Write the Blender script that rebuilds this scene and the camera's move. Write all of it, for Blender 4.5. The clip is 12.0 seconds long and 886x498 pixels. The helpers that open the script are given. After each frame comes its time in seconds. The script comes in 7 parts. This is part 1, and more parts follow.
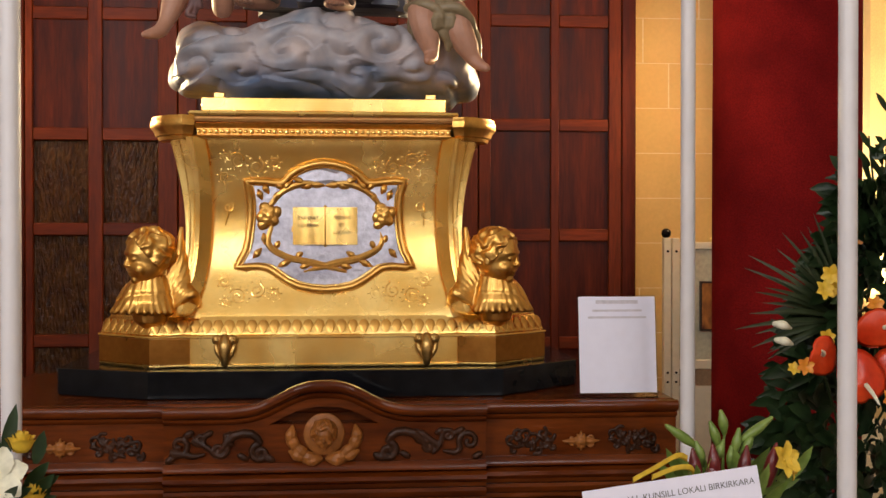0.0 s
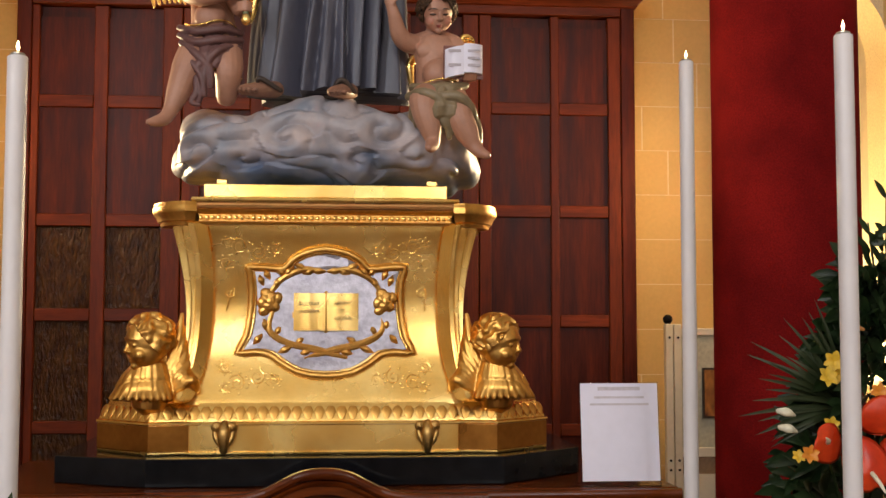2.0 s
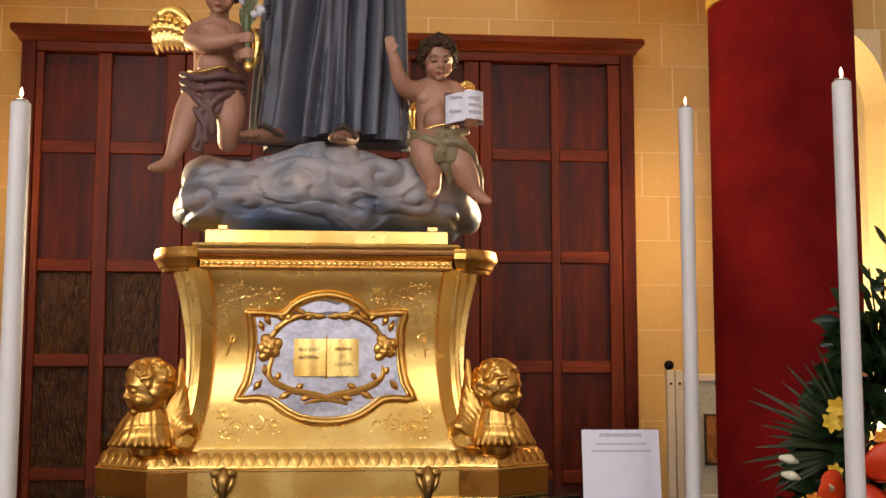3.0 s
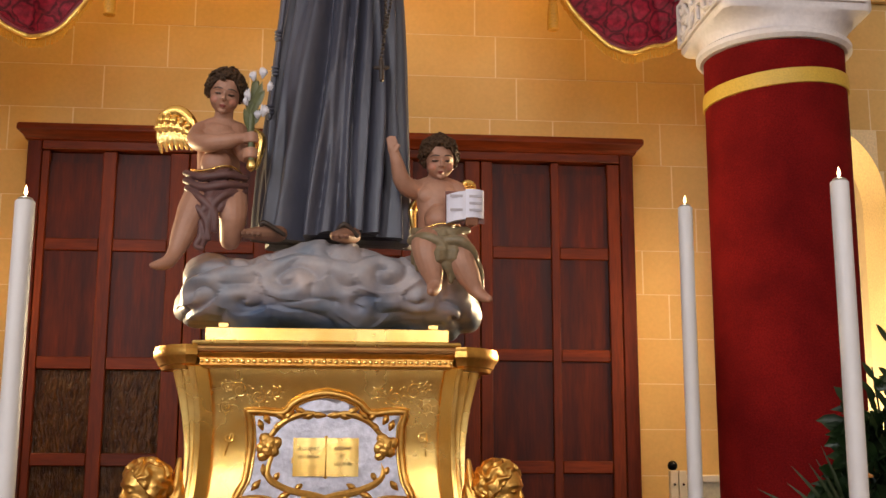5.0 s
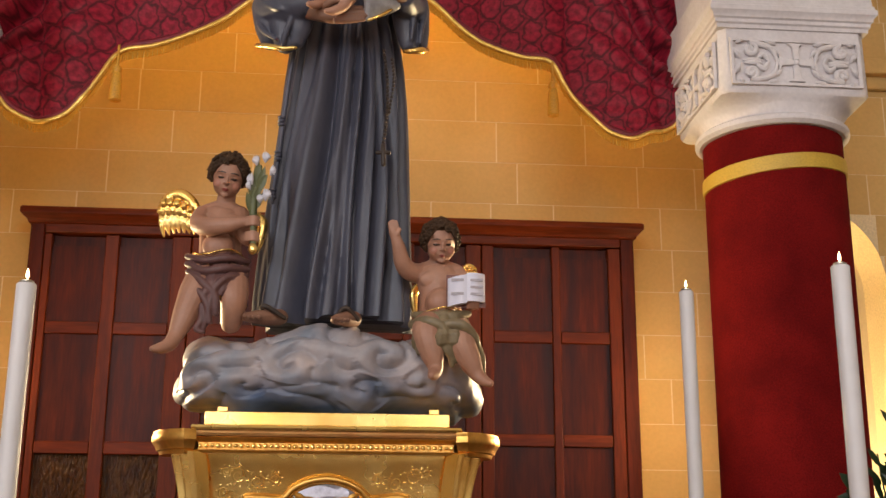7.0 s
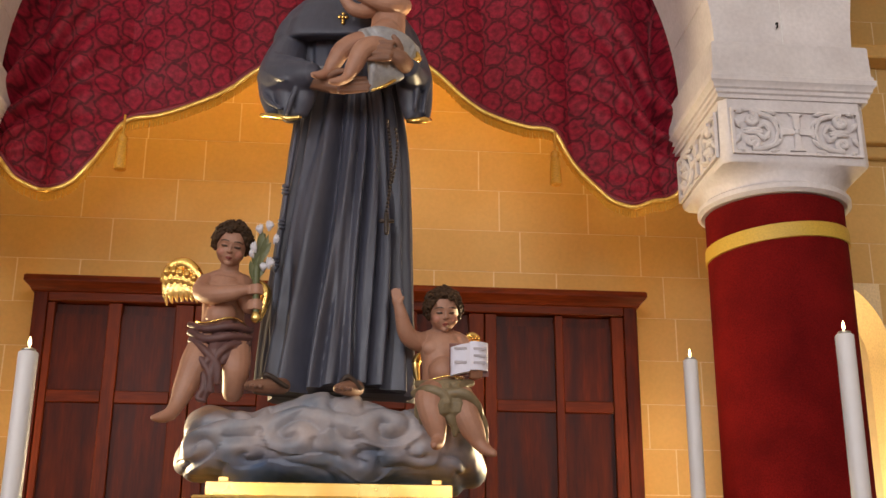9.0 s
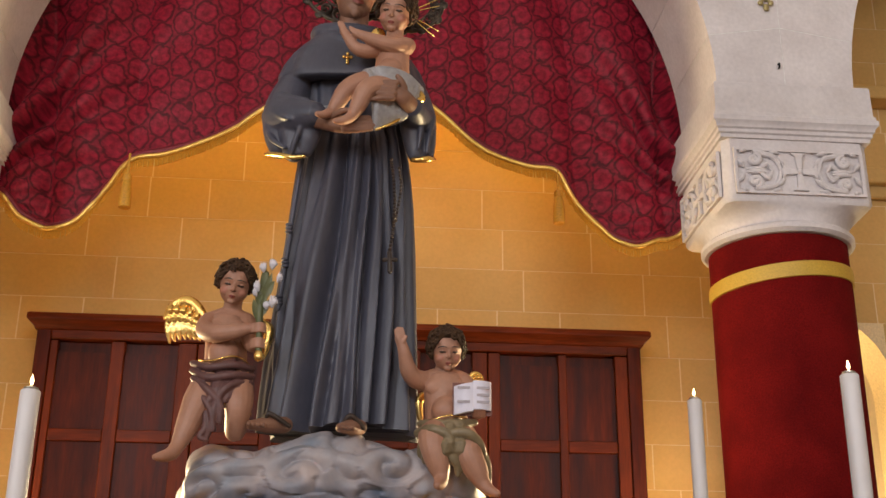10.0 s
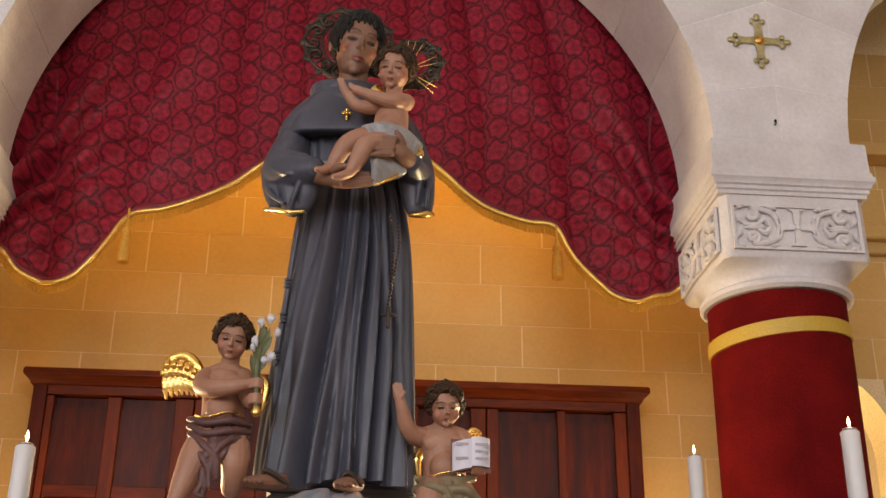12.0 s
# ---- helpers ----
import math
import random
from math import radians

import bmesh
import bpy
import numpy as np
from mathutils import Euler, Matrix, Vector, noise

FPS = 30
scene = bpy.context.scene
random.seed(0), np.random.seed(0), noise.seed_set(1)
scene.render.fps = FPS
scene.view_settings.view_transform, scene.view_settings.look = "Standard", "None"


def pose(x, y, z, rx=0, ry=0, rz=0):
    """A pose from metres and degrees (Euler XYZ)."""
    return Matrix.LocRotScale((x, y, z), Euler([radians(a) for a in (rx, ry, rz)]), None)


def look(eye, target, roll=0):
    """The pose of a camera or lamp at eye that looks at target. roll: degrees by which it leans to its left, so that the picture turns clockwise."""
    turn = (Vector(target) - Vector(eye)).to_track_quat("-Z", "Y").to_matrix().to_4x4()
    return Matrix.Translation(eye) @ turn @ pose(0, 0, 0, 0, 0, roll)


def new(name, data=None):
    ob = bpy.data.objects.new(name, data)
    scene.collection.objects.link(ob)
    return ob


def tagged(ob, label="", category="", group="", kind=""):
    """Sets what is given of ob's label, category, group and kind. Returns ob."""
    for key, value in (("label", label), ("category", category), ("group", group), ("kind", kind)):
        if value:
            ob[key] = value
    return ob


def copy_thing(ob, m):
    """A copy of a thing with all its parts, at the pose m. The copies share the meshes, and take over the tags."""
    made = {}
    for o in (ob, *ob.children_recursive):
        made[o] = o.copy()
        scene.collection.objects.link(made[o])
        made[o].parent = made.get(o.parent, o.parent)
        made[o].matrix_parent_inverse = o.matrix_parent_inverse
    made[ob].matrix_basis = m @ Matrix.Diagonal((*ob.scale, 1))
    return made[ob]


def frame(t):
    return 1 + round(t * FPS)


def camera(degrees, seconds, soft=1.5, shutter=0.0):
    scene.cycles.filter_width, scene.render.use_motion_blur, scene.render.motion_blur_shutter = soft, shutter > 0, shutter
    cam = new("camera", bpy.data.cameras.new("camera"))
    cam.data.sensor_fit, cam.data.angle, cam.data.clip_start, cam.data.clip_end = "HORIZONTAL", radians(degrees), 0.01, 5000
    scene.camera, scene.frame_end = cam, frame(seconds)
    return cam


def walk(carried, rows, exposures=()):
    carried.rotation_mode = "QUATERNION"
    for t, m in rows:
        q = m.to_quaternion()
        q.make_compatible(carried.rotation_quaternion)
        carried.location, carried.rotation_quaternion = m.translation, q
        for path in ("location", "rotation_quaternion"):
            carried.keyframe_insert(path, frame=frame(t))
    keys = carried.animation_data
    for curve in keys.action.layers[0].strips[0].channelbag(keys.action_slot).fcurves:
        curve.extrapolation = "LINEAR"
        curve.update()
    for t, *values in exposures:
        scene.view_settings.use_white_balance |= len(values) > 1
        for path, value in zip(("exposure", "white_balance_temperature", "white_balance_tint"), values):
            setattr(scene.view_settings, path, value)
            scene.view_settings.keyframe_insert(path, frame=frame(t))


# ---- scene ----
EYE = 1.55
TURN = -5.1
cam = camera(41.86, 12.0, soft=1.5)
# seconds, pitch, yaw, roll: a tripod head that tilts upward
ROWS = [
    (0.0, -0.500, 0.000, 0.000), (0.5, 0.565, 0.006, 0.020), (1.0, 1.626, 0.035, 0.035), (1.5, 2.590, 0.046, 0.035),
    (2.0, 3.750, 0.053, 0.043), (2.5, 4.905, 0.067, 0.050), (3.0, 6.000, 0.090, 0.060), (5.0, 10.845, 0.147, 0.165),
    (5.5, 11.802, 0.161, 0.170), (6.0, 12.773, 0.173, 0.189), (6.5, 14.027, 0.200, 0.225), (7.0, 14.985, 0.220, 0.285),
    (9.0, 18.365, 0.394, 0.370), (9.5, 19.349, 0.414, 0.420), (10.0, 20.282, 0.588, 0.540), (10.5, 20.939, 0.582, 0.545),
    (11.0, 21.578, 0.557, 0.554), (11.5, 22.304, 0.563, 0.560), (12.0, 23.009, 0.535, 0.600),
]
walk(cam, [(t, pose(0, 0, EYE, 90 + pitch, 0, TURN + yaw) @ pose(0, 0, 0, 0, 0, roll)) for t, pitch, yaw, roll in ROWS],
     exposures=[(0.0, 0.13), (5.0, 0.08), (12.0, 0.0)])

# ---- light ----
world = bpy.data.worlds.new("world")
scene.world = world
world.use_nodes = True
sky = world.node_tree.nodes.new("ShaderNodeTexSky")
sky.sky_type, sky.sun_disc = "NISHITA", False
sky.sun_elevation, sky.sun_rotation = radians(40), radians(150)
world.node_tree.links.new(sky.outputs[0], world.node_tree.nodes["Background"].inputs[0])
world.node_tree.nodes["Background"].inputs[1].default_value = 0.08


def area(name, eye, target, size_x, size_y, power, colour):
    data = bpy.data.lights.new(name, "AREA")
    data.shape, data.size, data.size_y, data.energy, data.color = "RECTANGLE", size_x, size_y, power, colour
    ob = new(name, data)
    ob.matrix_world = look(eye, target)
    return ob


DAY = (1.0, 0.95, 0.94)
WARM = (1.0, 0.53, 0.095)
# daylight in the window openings of the nave, behind and beside the camera
area("window_light", (-2.6, -6.9, 4.6), (-2.6, 0, 4.2), 1.7, 3.4, 190, DAY)
area("window_light", (2.6, -6.9, 4.6), (2.6, 0, 4.2), 1.7, 3.4, 185, DAY)
area("window_light", (-6.4, -4.5, 4.8), (0, 3.5, 3.2), 1.8, 3.2, 290, (0.90, 0.93, 1.0))
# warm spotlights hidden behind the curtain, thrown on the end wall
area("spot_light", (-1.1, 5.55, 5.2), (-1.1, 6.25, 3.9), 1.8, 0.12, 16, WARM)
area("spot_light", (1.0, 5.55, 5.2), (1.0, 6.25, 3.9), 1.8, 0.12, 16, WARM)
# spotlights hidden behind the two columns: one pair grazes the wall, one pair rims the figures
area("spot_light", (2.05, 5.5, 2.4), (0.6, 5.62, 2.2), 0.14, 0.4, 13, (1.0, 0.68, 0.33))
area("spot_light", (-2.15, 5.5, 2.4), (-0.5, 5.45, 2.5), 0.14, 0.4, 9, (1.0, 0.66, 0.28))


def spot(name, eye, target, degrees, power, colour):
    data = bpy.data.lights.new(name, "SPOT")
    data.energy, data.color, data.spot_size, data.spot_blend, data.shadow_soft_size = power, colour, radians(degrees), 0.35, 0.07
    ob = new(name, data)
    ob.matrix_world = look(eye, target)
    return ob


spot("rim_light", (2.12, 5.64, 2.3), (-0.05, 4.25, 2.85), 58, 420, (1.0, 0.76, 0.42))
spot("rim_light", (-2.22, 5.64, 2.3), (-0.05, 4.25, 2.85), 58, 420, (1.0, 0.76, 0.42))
area("niche_light", (2.75, 6.5, 1.2), (2.75, 6.75, 2.6), 0.3, 0.1, 45, (1.0, 0.75, 0.38))
area("aisle_light", (3.6, 5.0, 6.0), (3.2, 6.25, 4.2), 0.6, 0.2, 62, WARM)
# ---- materials ----
def mat(name, c1, c2, rough=0.5, metal=0.0, scale=3.0, fine=60.0, bump=0.15, speck=0.15, stretch=(1, 1, 1), coat=0.0, vary=0.0, depth=0.004, spec=0.5, in_world=False):
    """Two colours mixed by a broad noise, a fine noise over them, relief from the fine one; vary: spread from piece to piece."""
    m = bpy.data.materials.new(name)
    m.use_nodes = True
    n, l = m.node_tree.nodes, m.node_tree.links
    b = n["Principled BSDF"]
    b.inputs["Metallic"].default_value = metal
    b.inputs["Coat Weight"].default_value = coat
    b.inputs["Specular IOR Level"].default_value = spec
    b.inputs["Coat Roughness"].default_value = 0.15
    tc = n.new("ShaderNodeTexCoord")
    mp = n.new("ShaderNodeMapping")
    mp.inputs["Scale"].default_value = stretch
    place = n.new("ShaderNodeNewGeometry").outputs["Position"] if in_world else tc.outputs["Object"]
    l.new(place, mp.inputs[0])
    big, small = n.new("ShaderNodeTexNoise"), n.new("ShaderNodeTexNoise")
    for t, s, d in ((big, scale, 4), (small, fine, 3)):
        t.inputs["Scale"].default_value, t.inputs["Detail"].default_value = s, d
        l.new(mp.outputs[0], t.inputs["Vector"])
    ramp = n.new("ShaderNodeMapRange")
    ramp.inputs[1].default_value, ramp.inputs[2].default_value = 0.32, 0.68
    l.new(big.outputs[0], ramp.inputs[0])
    mix = n.new("ShaderNodeMix")
    mix.data_type = "RGBA"
    mix.inputs[6].default_value, mix.inputs[7].default_value = (*c1, 1), (*c2, 1)
    l.new(ramp.outputs[0], mix.inputs[0])
    hsv = n.new("ShaderNodeHueSaturation")
    l.new(mix.outputs[2], hsv.inputs["Color"])
    val = n.new("ShaderNodeMapRange")
    val.inputs[1].default_value, val.inputs[2].default_value = 0.25, 0.75
    val.inputs[3].default_value, val.inputs[4].default_value = 1 - speck, 1 + speck
    l.new(small.outputs[0], val.inputs[0])
    if vary:
        info = n.new("ShaderNodeObjectInfo")
        v = n.new("ShaderNodeMapRange")
        v.inputs[3].default_value, v.inputs[4].default_value = 1 - vary, 1 + vary
        l.new(info.outputs["Random"], v.inputs[0])
        mul = n.new("ShaderNodeMath")
        mul.operation = "MULTIPLY"
        l.new(val.outputs[0], mul.inputs[0]), l.new(v.outputs[0], mul.inputs[1])
        l.new(mul.outputs[0], hsv.inputs["Value"])
    else:
        l.new(val.outputs[0], hsv.inputs["Value"])
    l.new(hsv.outputs[0], b.inputs["Base Color"])
    r = n.new("ShaderNodeMapRange")
    r.inputs[3].default_value, r.inputs[4].default_value = max(0.03, rough - 0.09), min(1, rough + 0.09)
    l.new(big.outputs[0], r.inputs[0]), l.new(r.outputs[0], b.inputs["Roughness"])
    bp = n.new("ShaderNodeBump")
    bp.inputs["Strength"].default_value, bp.inputs["Distance"].default_value = bump, depth
    l.new(small.outputs[0], bp.inputs["Height"]), l.new(bp.outputs[0], b.inputs["Normal"])
    return m


STONE = mat("limestone", (0.64, 0.425, 0.160), (0.70, 0.48, 0.195), 0.85, scale=2.5, fine=45, speck=0.05, vary=0.035, bump=0.1, in_world=True)
MORTAR = mat("lime_mortar", (0.80, 0.66, 0.41), (0.84, 0.71, 0.47), 0.9, fine=80)
WHITE_STONE = mat("pale_stone", (0.66, 0.610, 0.615), (0.78, 0.735, 0.745), 0.8, scale=4, fine=50, speck=0.07, vary=0.04, bump=0.2)
WHITE_MORTAR = mat("white_mortar", (0.82, 0.81, 0.80), (0.86, 0.85, 0.84), 0.85)
VAULT = mat("whitewashed_vault", (0.78, 0.74, 0.66), (0.82, 0.78, 0.71), 0.85, scale=1.5, fine=30, speck=0.04)
PLASTER = mat("painted_plaster", (0.58, 0.49, 0.37), (0.66, 0.57, 0.44), 0.85, scale=1.5, fine=30, speck=0.05)
FLOOR = mat("marble_floor", (0.22, 0.15, 0.10), (0.30, 0.21, 0.15), 0.25, scale=2, fine=14, speck=0.2, bump=0.02)
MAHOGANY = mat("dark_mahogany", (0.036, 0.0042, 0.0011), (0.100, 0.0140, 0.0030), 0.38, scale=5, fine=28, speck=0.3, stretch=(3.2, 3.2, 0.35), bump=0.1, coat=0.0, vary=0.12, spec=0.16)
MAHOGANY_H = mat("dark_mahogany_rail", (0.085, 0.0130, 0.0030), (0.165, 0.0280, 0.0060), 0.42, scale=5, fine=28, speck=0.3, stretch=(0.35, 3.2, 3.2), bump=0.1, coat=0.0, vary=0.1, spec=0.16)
WALNUT = mat("polished_walnut", (0.060, 0.0105, 0.0014), (0.145, 0.031, 0.0040), 0.24, scale=5, fine=26, speck=0.3, stretch=(0.4, 3, 3), bump=0.06, coat=0.04, spec=0.18)
CARVED = mat("carved_dark_walnut", (0.020, 0.007, 0.003), (0.045, 0.015, 0.006), 0.35, scale=9, fine=60, speck=0.3, bump=0.2, coat=0.05, spec=0.2)
HONEY = mat("carved_honey_wood", (0.21, 0.070, 0.013), (0.31, 0.110, 0.024), 0.4, scale=9, fine=60, speck=0.25, bump=0.2, spec=0.25)
BLACK = mat("black_polished_board", (0.006, 0.006, 0.007), (0.010, 0.010, 0.011), 0.12, fine=20, bump=0.03, speck=0.3, spec=0.13)
GOLD = mat("gold_leaf", (0.90, 0.54, 0.13), (1.0, 0.73, 0.27), 0.26, 1.0, scale=6, fine=40, speck=0.05, bump=0.05, depth=0.003)
GOLD_OLD = mat("worn_gold_leaf", (0.62, 0.32, 0.07), (0.80, 0.47, 0.13), 0.34, 1.0, scale=9, fine=50, speck=0.14, bump=0.08, depth=0.003)
GOLD_RED = mat("gold_over_red_bole", (0.88, 0.55, 0.22), (0.72, 0.34, 0.14), 0.36, 1.0, scale=14, fine=80, speck=0.15, bump=0.15, stretch=(0.4, 1, 2))
SILVER = mat("silver_leaf", (0.34, 0.33, 0.38), (0.50, 0.49, 0.55), 0.36, 0.9, scale=14, fine=60, speck=0.2, bump=0.35)
BRONZE = mat("dull_bronze", (0.30, 0.20, 0.09), (0.42, 0.30, 0.15), 0.35, 0.9, scale=20, fine=90, speck=0.3)
VELVET = mat("red_velvet", (0.110, 0.0034, 0.0038), (0.180, 0.007, 0.0066), 0.9, scale=5, fine=150, speck=0.25, bump=0.25, spec=0.08)
YELLOW_BAND = mat("yellow_satin_band", (0.58, 0.36, 0.04), (0.68, 0.44, 0.07), 0.5, fine=150)
FRINGE = mat("gold_fringe", (0.60, 0.27, 0.020), (0.72, 0.36, 0.035), 0.55, fine=150, speck=0.25)
BRAID = mat("gold_braid", (0.85, 0.50, 0.10), (1.0, 0.66, 0.18), 0.32, 0.75, scale=30, fine=150, speck=0.2, bump=0.3)
WAX = mat("white_candle", (0.64, 0.61, 0.61), (0.70, 0.67, 0.67), 0.4, scale=2, fine=20, speck=0.03, bump=0.03)
PAPER = mat("white_paper", (0.76, 0.74, 0.85), (0.80, 0.78, 0.89), 0.6, scale=2, fine=30, speck=0.02, bump=0.02)
INK = mat("grey_ink", (0.10, 0.10, 0.11), (0.14, 0.14, 0.15), 0.7)
FAINT_INK = mat("faint_print", (0.42, 0.38, 0.42), (0.52, 0.47, 0.50), 0.7)
CLOTH_WHITE = mat("cream_board", (0.72, 0.66, 0.52), (0.78, 0.72, 0.58), 0.6, fine=30, speck=0.05)
STEEL = mat("brushed_metal", (0.45, 0.43, 0.40), (0.55, 0.52, 0.48), 0.3, 1.0)


def glow(name, colour, strength):
    m = bpy.data.materials.new(name)
    m.use_nodes = True
    b = m.node_tree.nodes["Principled BSDF"]
    b.inputs["Emission Color"].default_value = (*colour, 1)
    b.inputs["Emission Strength"].default_value = strength
    return m


FLAME = glow("candle_flame", (1.0, 0.72, 0.35), 9.0)


def damask(name):
    """Red silk damask: staggered ring motifs along the cloth's own length and width."""
    m = bpy.data.materials.new(name)
    m.use_nodes = True
    n, l = m.node_tree.nodes, m.node_tree.links
    b = n["Principled BSDF"]
    uv = n.new("ShaderNodeUVMap")
    sep = n.new("ShaderNodeSeparateXYZ")
    l.new(uv.outputs[0], sep.inputs[0])

    def math_(op, a, c=None):
        k = n.new("ShaderNodeMath")
        k.operation = op
        for i, v in enumerate((a, c)):
            if v is None:
                continue
            if isinstance(v, (int, float)):
                k.inputs[i].default_value = v
            else:
                l.new(v, k.inputs[i])
        return k.outputs[0]

    warp = n.new("ShaderNodeTexNoise")
    warp.inputs["Scale"].default_value, warp.inputs["Detail"].default_value = 17, 4
    l.new(uv.outputs[0], warp.inputs["Vector"])
    shift = math_("MULTIPLY", math_("SUBTRACT", warp.outputs[0], 0.5), 0.52)
    x = math_("ADD", math_("DIVIDE", sep.outputs[0], 0.112), shift)
    col = math_("FLOOR", x)
    y = math_("ADD", math_("ADD", math_("DIVIDE", sep.outputs[1], 0.132), math_("MULTIPLY", col, 0.5)), shift)
    fx, fy = math_("SUBTRACT", math_("FRACT", x), 0.5), math_("SUBTRACT", math_("FRACT", y), 0.5)
    d = math_("SQRT", math_("ADD", math_("POWER", math_("ABSOLUTE", fx), 2), math_("POWER", math_("ABSOLUTE", fy), 2)))
    petals = math_("MULTIPLY", math_("SINE", math_("MULTIPLY", math_("ARCTAN2", fy, fx), 6)), 0.018)
    d = math_("MAXIMUM", math_("ADD", d, petals), math_("MULTIPLY", math_("ABSOLUTE", fx), 0.97))
    ramp = n.new("ShaderNodeValToRGB")
    e = ramp.color_ramp.elements
    dark, mid, light = (0.095, 0.0026, 0.008, 1), (0.235, 0.0068, 0.021, 1), (0.285, 0.0092, 0.028, 1)
    e[0].position, e[0].color = 0.0, mid
    e[1].position, e[1].color = 1.0, mid
    for p, c in ((0.09, mid), (0.13, (0.215, 0.0062, 0.018, 1)), (0.18, light), (0.34, light), (0.40, mid), (0.435, dark), (0.485, dark), (0.54, mid)):
        k = e.new(p)
        k.color = c
    l.new(d, ramp.inputs[0])
    worn = n.new("ShaderNodeTexNoise")
    worn.inputs["Scale"].default_value, worn.inputs["Detail"].default_value = 38, 5
    l.new(uv.outputs[0], worn.inputs["Vector"])
    spread = n.new("ShaderNodeMapRange")
    spread.inputs[1].default_value, spread.inputs[2].default_value = 0.3, 0.7
    spread.inputs[3].default_value, spread.inputs[4].default_value = 0.55, 1.45
    l.new(worn.outputs[0], spread.inputs[0])
    hsv = n.new("ShaderNodeHueSaturation")
    l.new(ramp.outputs[0], hsv.inputs["Color"]), l.new(spread.outputs[0], hsv.inputs["Value"])
    l.new(hsv.outputs[0], b.inputs["Base Color"])
    b.inputs["Roughness"].default_value = 0.55
    b.inputs["Sheen Weight"].default_value = 0.12
    b.inputs["Specular IOR Level"].default_value = 0.25
    b.inputs["Sheen Tint"].default_value = (0.8, 0.3, 0.4, 1)
    weave = n.new("ShaderNodeTexNoise")
    weave.inputs["Scale"].default_value = 160
    l.new(uv.outputs[0], weave.inputs["Vector"])
    bp = n.new("ShaderNodeBump")
    bp.inputs["Strength"].default_value, bp.inputs["Distance"].default_value = 0.3, 0.003
    l.new(weave.outputs[0], bp.inputs["Height"]), l.new(bp.outputs[0], b.inputs["Normal"])
    return m


DAMASK = damask("red_damask")
# ---- mesh helpers ----
def obj(name, bm, materials, parent=None, label="", smooth=40, bevel=0.0, weld=True, fuse=0.0):
    if weld:
        bmesh.ops.recalc_face_normals(bm, faces=bm.faces)
    me = bpy.data.meshes.new(name)
    bm.to_mesh(me)
    bm.free()
    for m in materials if isinstance(materials, (list, tuple)) else [materials]:
        me.materials.append(m)
    if smooth:
        me.shade_smooth()
        me.set_sharp_from_angle(angle=radians(smooth))
    ob = new(name, me)
    if parent is not None:
        ob.parent = parent
        ob.matrix_parent_inverse = parent.matrix_basis.inverted() if parent.parent is None else Matrix()
    if fuse:
        mod = ob.modifiers.new("fuse", "REMESH")
        mod.mode, mod.voxel_size, mod.use_smooth_shade = "VOXEL", fuse, True
        mod = ob.modifiers.new("soften", "SMOOTH")
        mod.iterations, mod.factor = 1, 0.4
    if bevel:
        mod = ob.modifiers.new("bevel", "BEVEL")
        mod.width, mod.segments, mod.limit_method = bevel, 2, "ANGLE"
    if label:
        ob["label"] = label
    return ob


def part(name, bm, material, parent, label="", **k):
    return obj(name, bm, material, parent, label, **k)


def thing(name, at, label, category, group=""):
    ob = new(name)
    ob.matrix_basis = Matrix.Translation(at)
    ob.empty_display_size = 0.05
    return tagged(ob, label, category, group)


def box(x0, x1, y0, y1, z0, z1, bm=None):
    bm = bm or bmesh.new()
    v = [bm.verts.new(p) for p in ((x0, y0, z0), (x1, y0, z0), (x1, y1, z0), (x0, y1, z0), (x0, y0, z1), (x1, y0, z1), (x1, y1, z1), (x0, y1, z1))]
    for f in ((3, 2, 1, 0), (4, 5, 6, 7), (0, 1, 5, 4), (1, 2, 6, 5), (2, 3, 7, 6), (3, 0, 4, 7)):
        bm.faces.new([v[i] for i in f])
    return bm


def loft(rings, bm=None, mi=0, closed=True, caps=True):
    """Rings of equally many points, joined one to the next."""
    bm = bm or bmesh.new()
    vs = [[bm.verts.new(p) for p in r] for r in rings]
    n = len(vs[0])
    for a, b in zip(vs, vs[1:]):
        for i in range(n if closed else n - 1):
            j = (i + 1) % n
            f = bm.faces.new((a[i], a[j], b[j], b[i]))
            f.material_index = mi
    if caps and closed:
        for r in (vs[0][::-1], vs[-1]):
            f = bm.faces.new(r)
            f.material_index = mi
    return bm


def lathe(profile, centre, bm=None, segs=32, mi=0, caps=True):
    cx, cy = centre
    return loft([[(cx + r * math.cos(2 * math.pi * i / segs), cy + r * math.sin(2 * math.pi * i / segs), z) for i in range(segs)] for r, z in profile], bm, mi, caps=caps)


def smooth_line(points, steps=6):
    """A Catmull-Rom line through points (tuples of any length)."""
    p = [np.array(q, float) for q in points]
    p = [2 * p[0] - p[1]] + p + [2 * p[-1] - p[-2]]
    out = []
    for a, b, c, d in zip(p, p[1:], p[2:], p[3:]):
        for k in range(steps):
            t = k / steps
            out.append(0.5 * (2 * b + (c - a) * t + (2 * a - 5 * b + 4 * c - d) * t * t + (3 * b - a - 3 * c + d) * t ** 3))
    return out + [p[-2]]


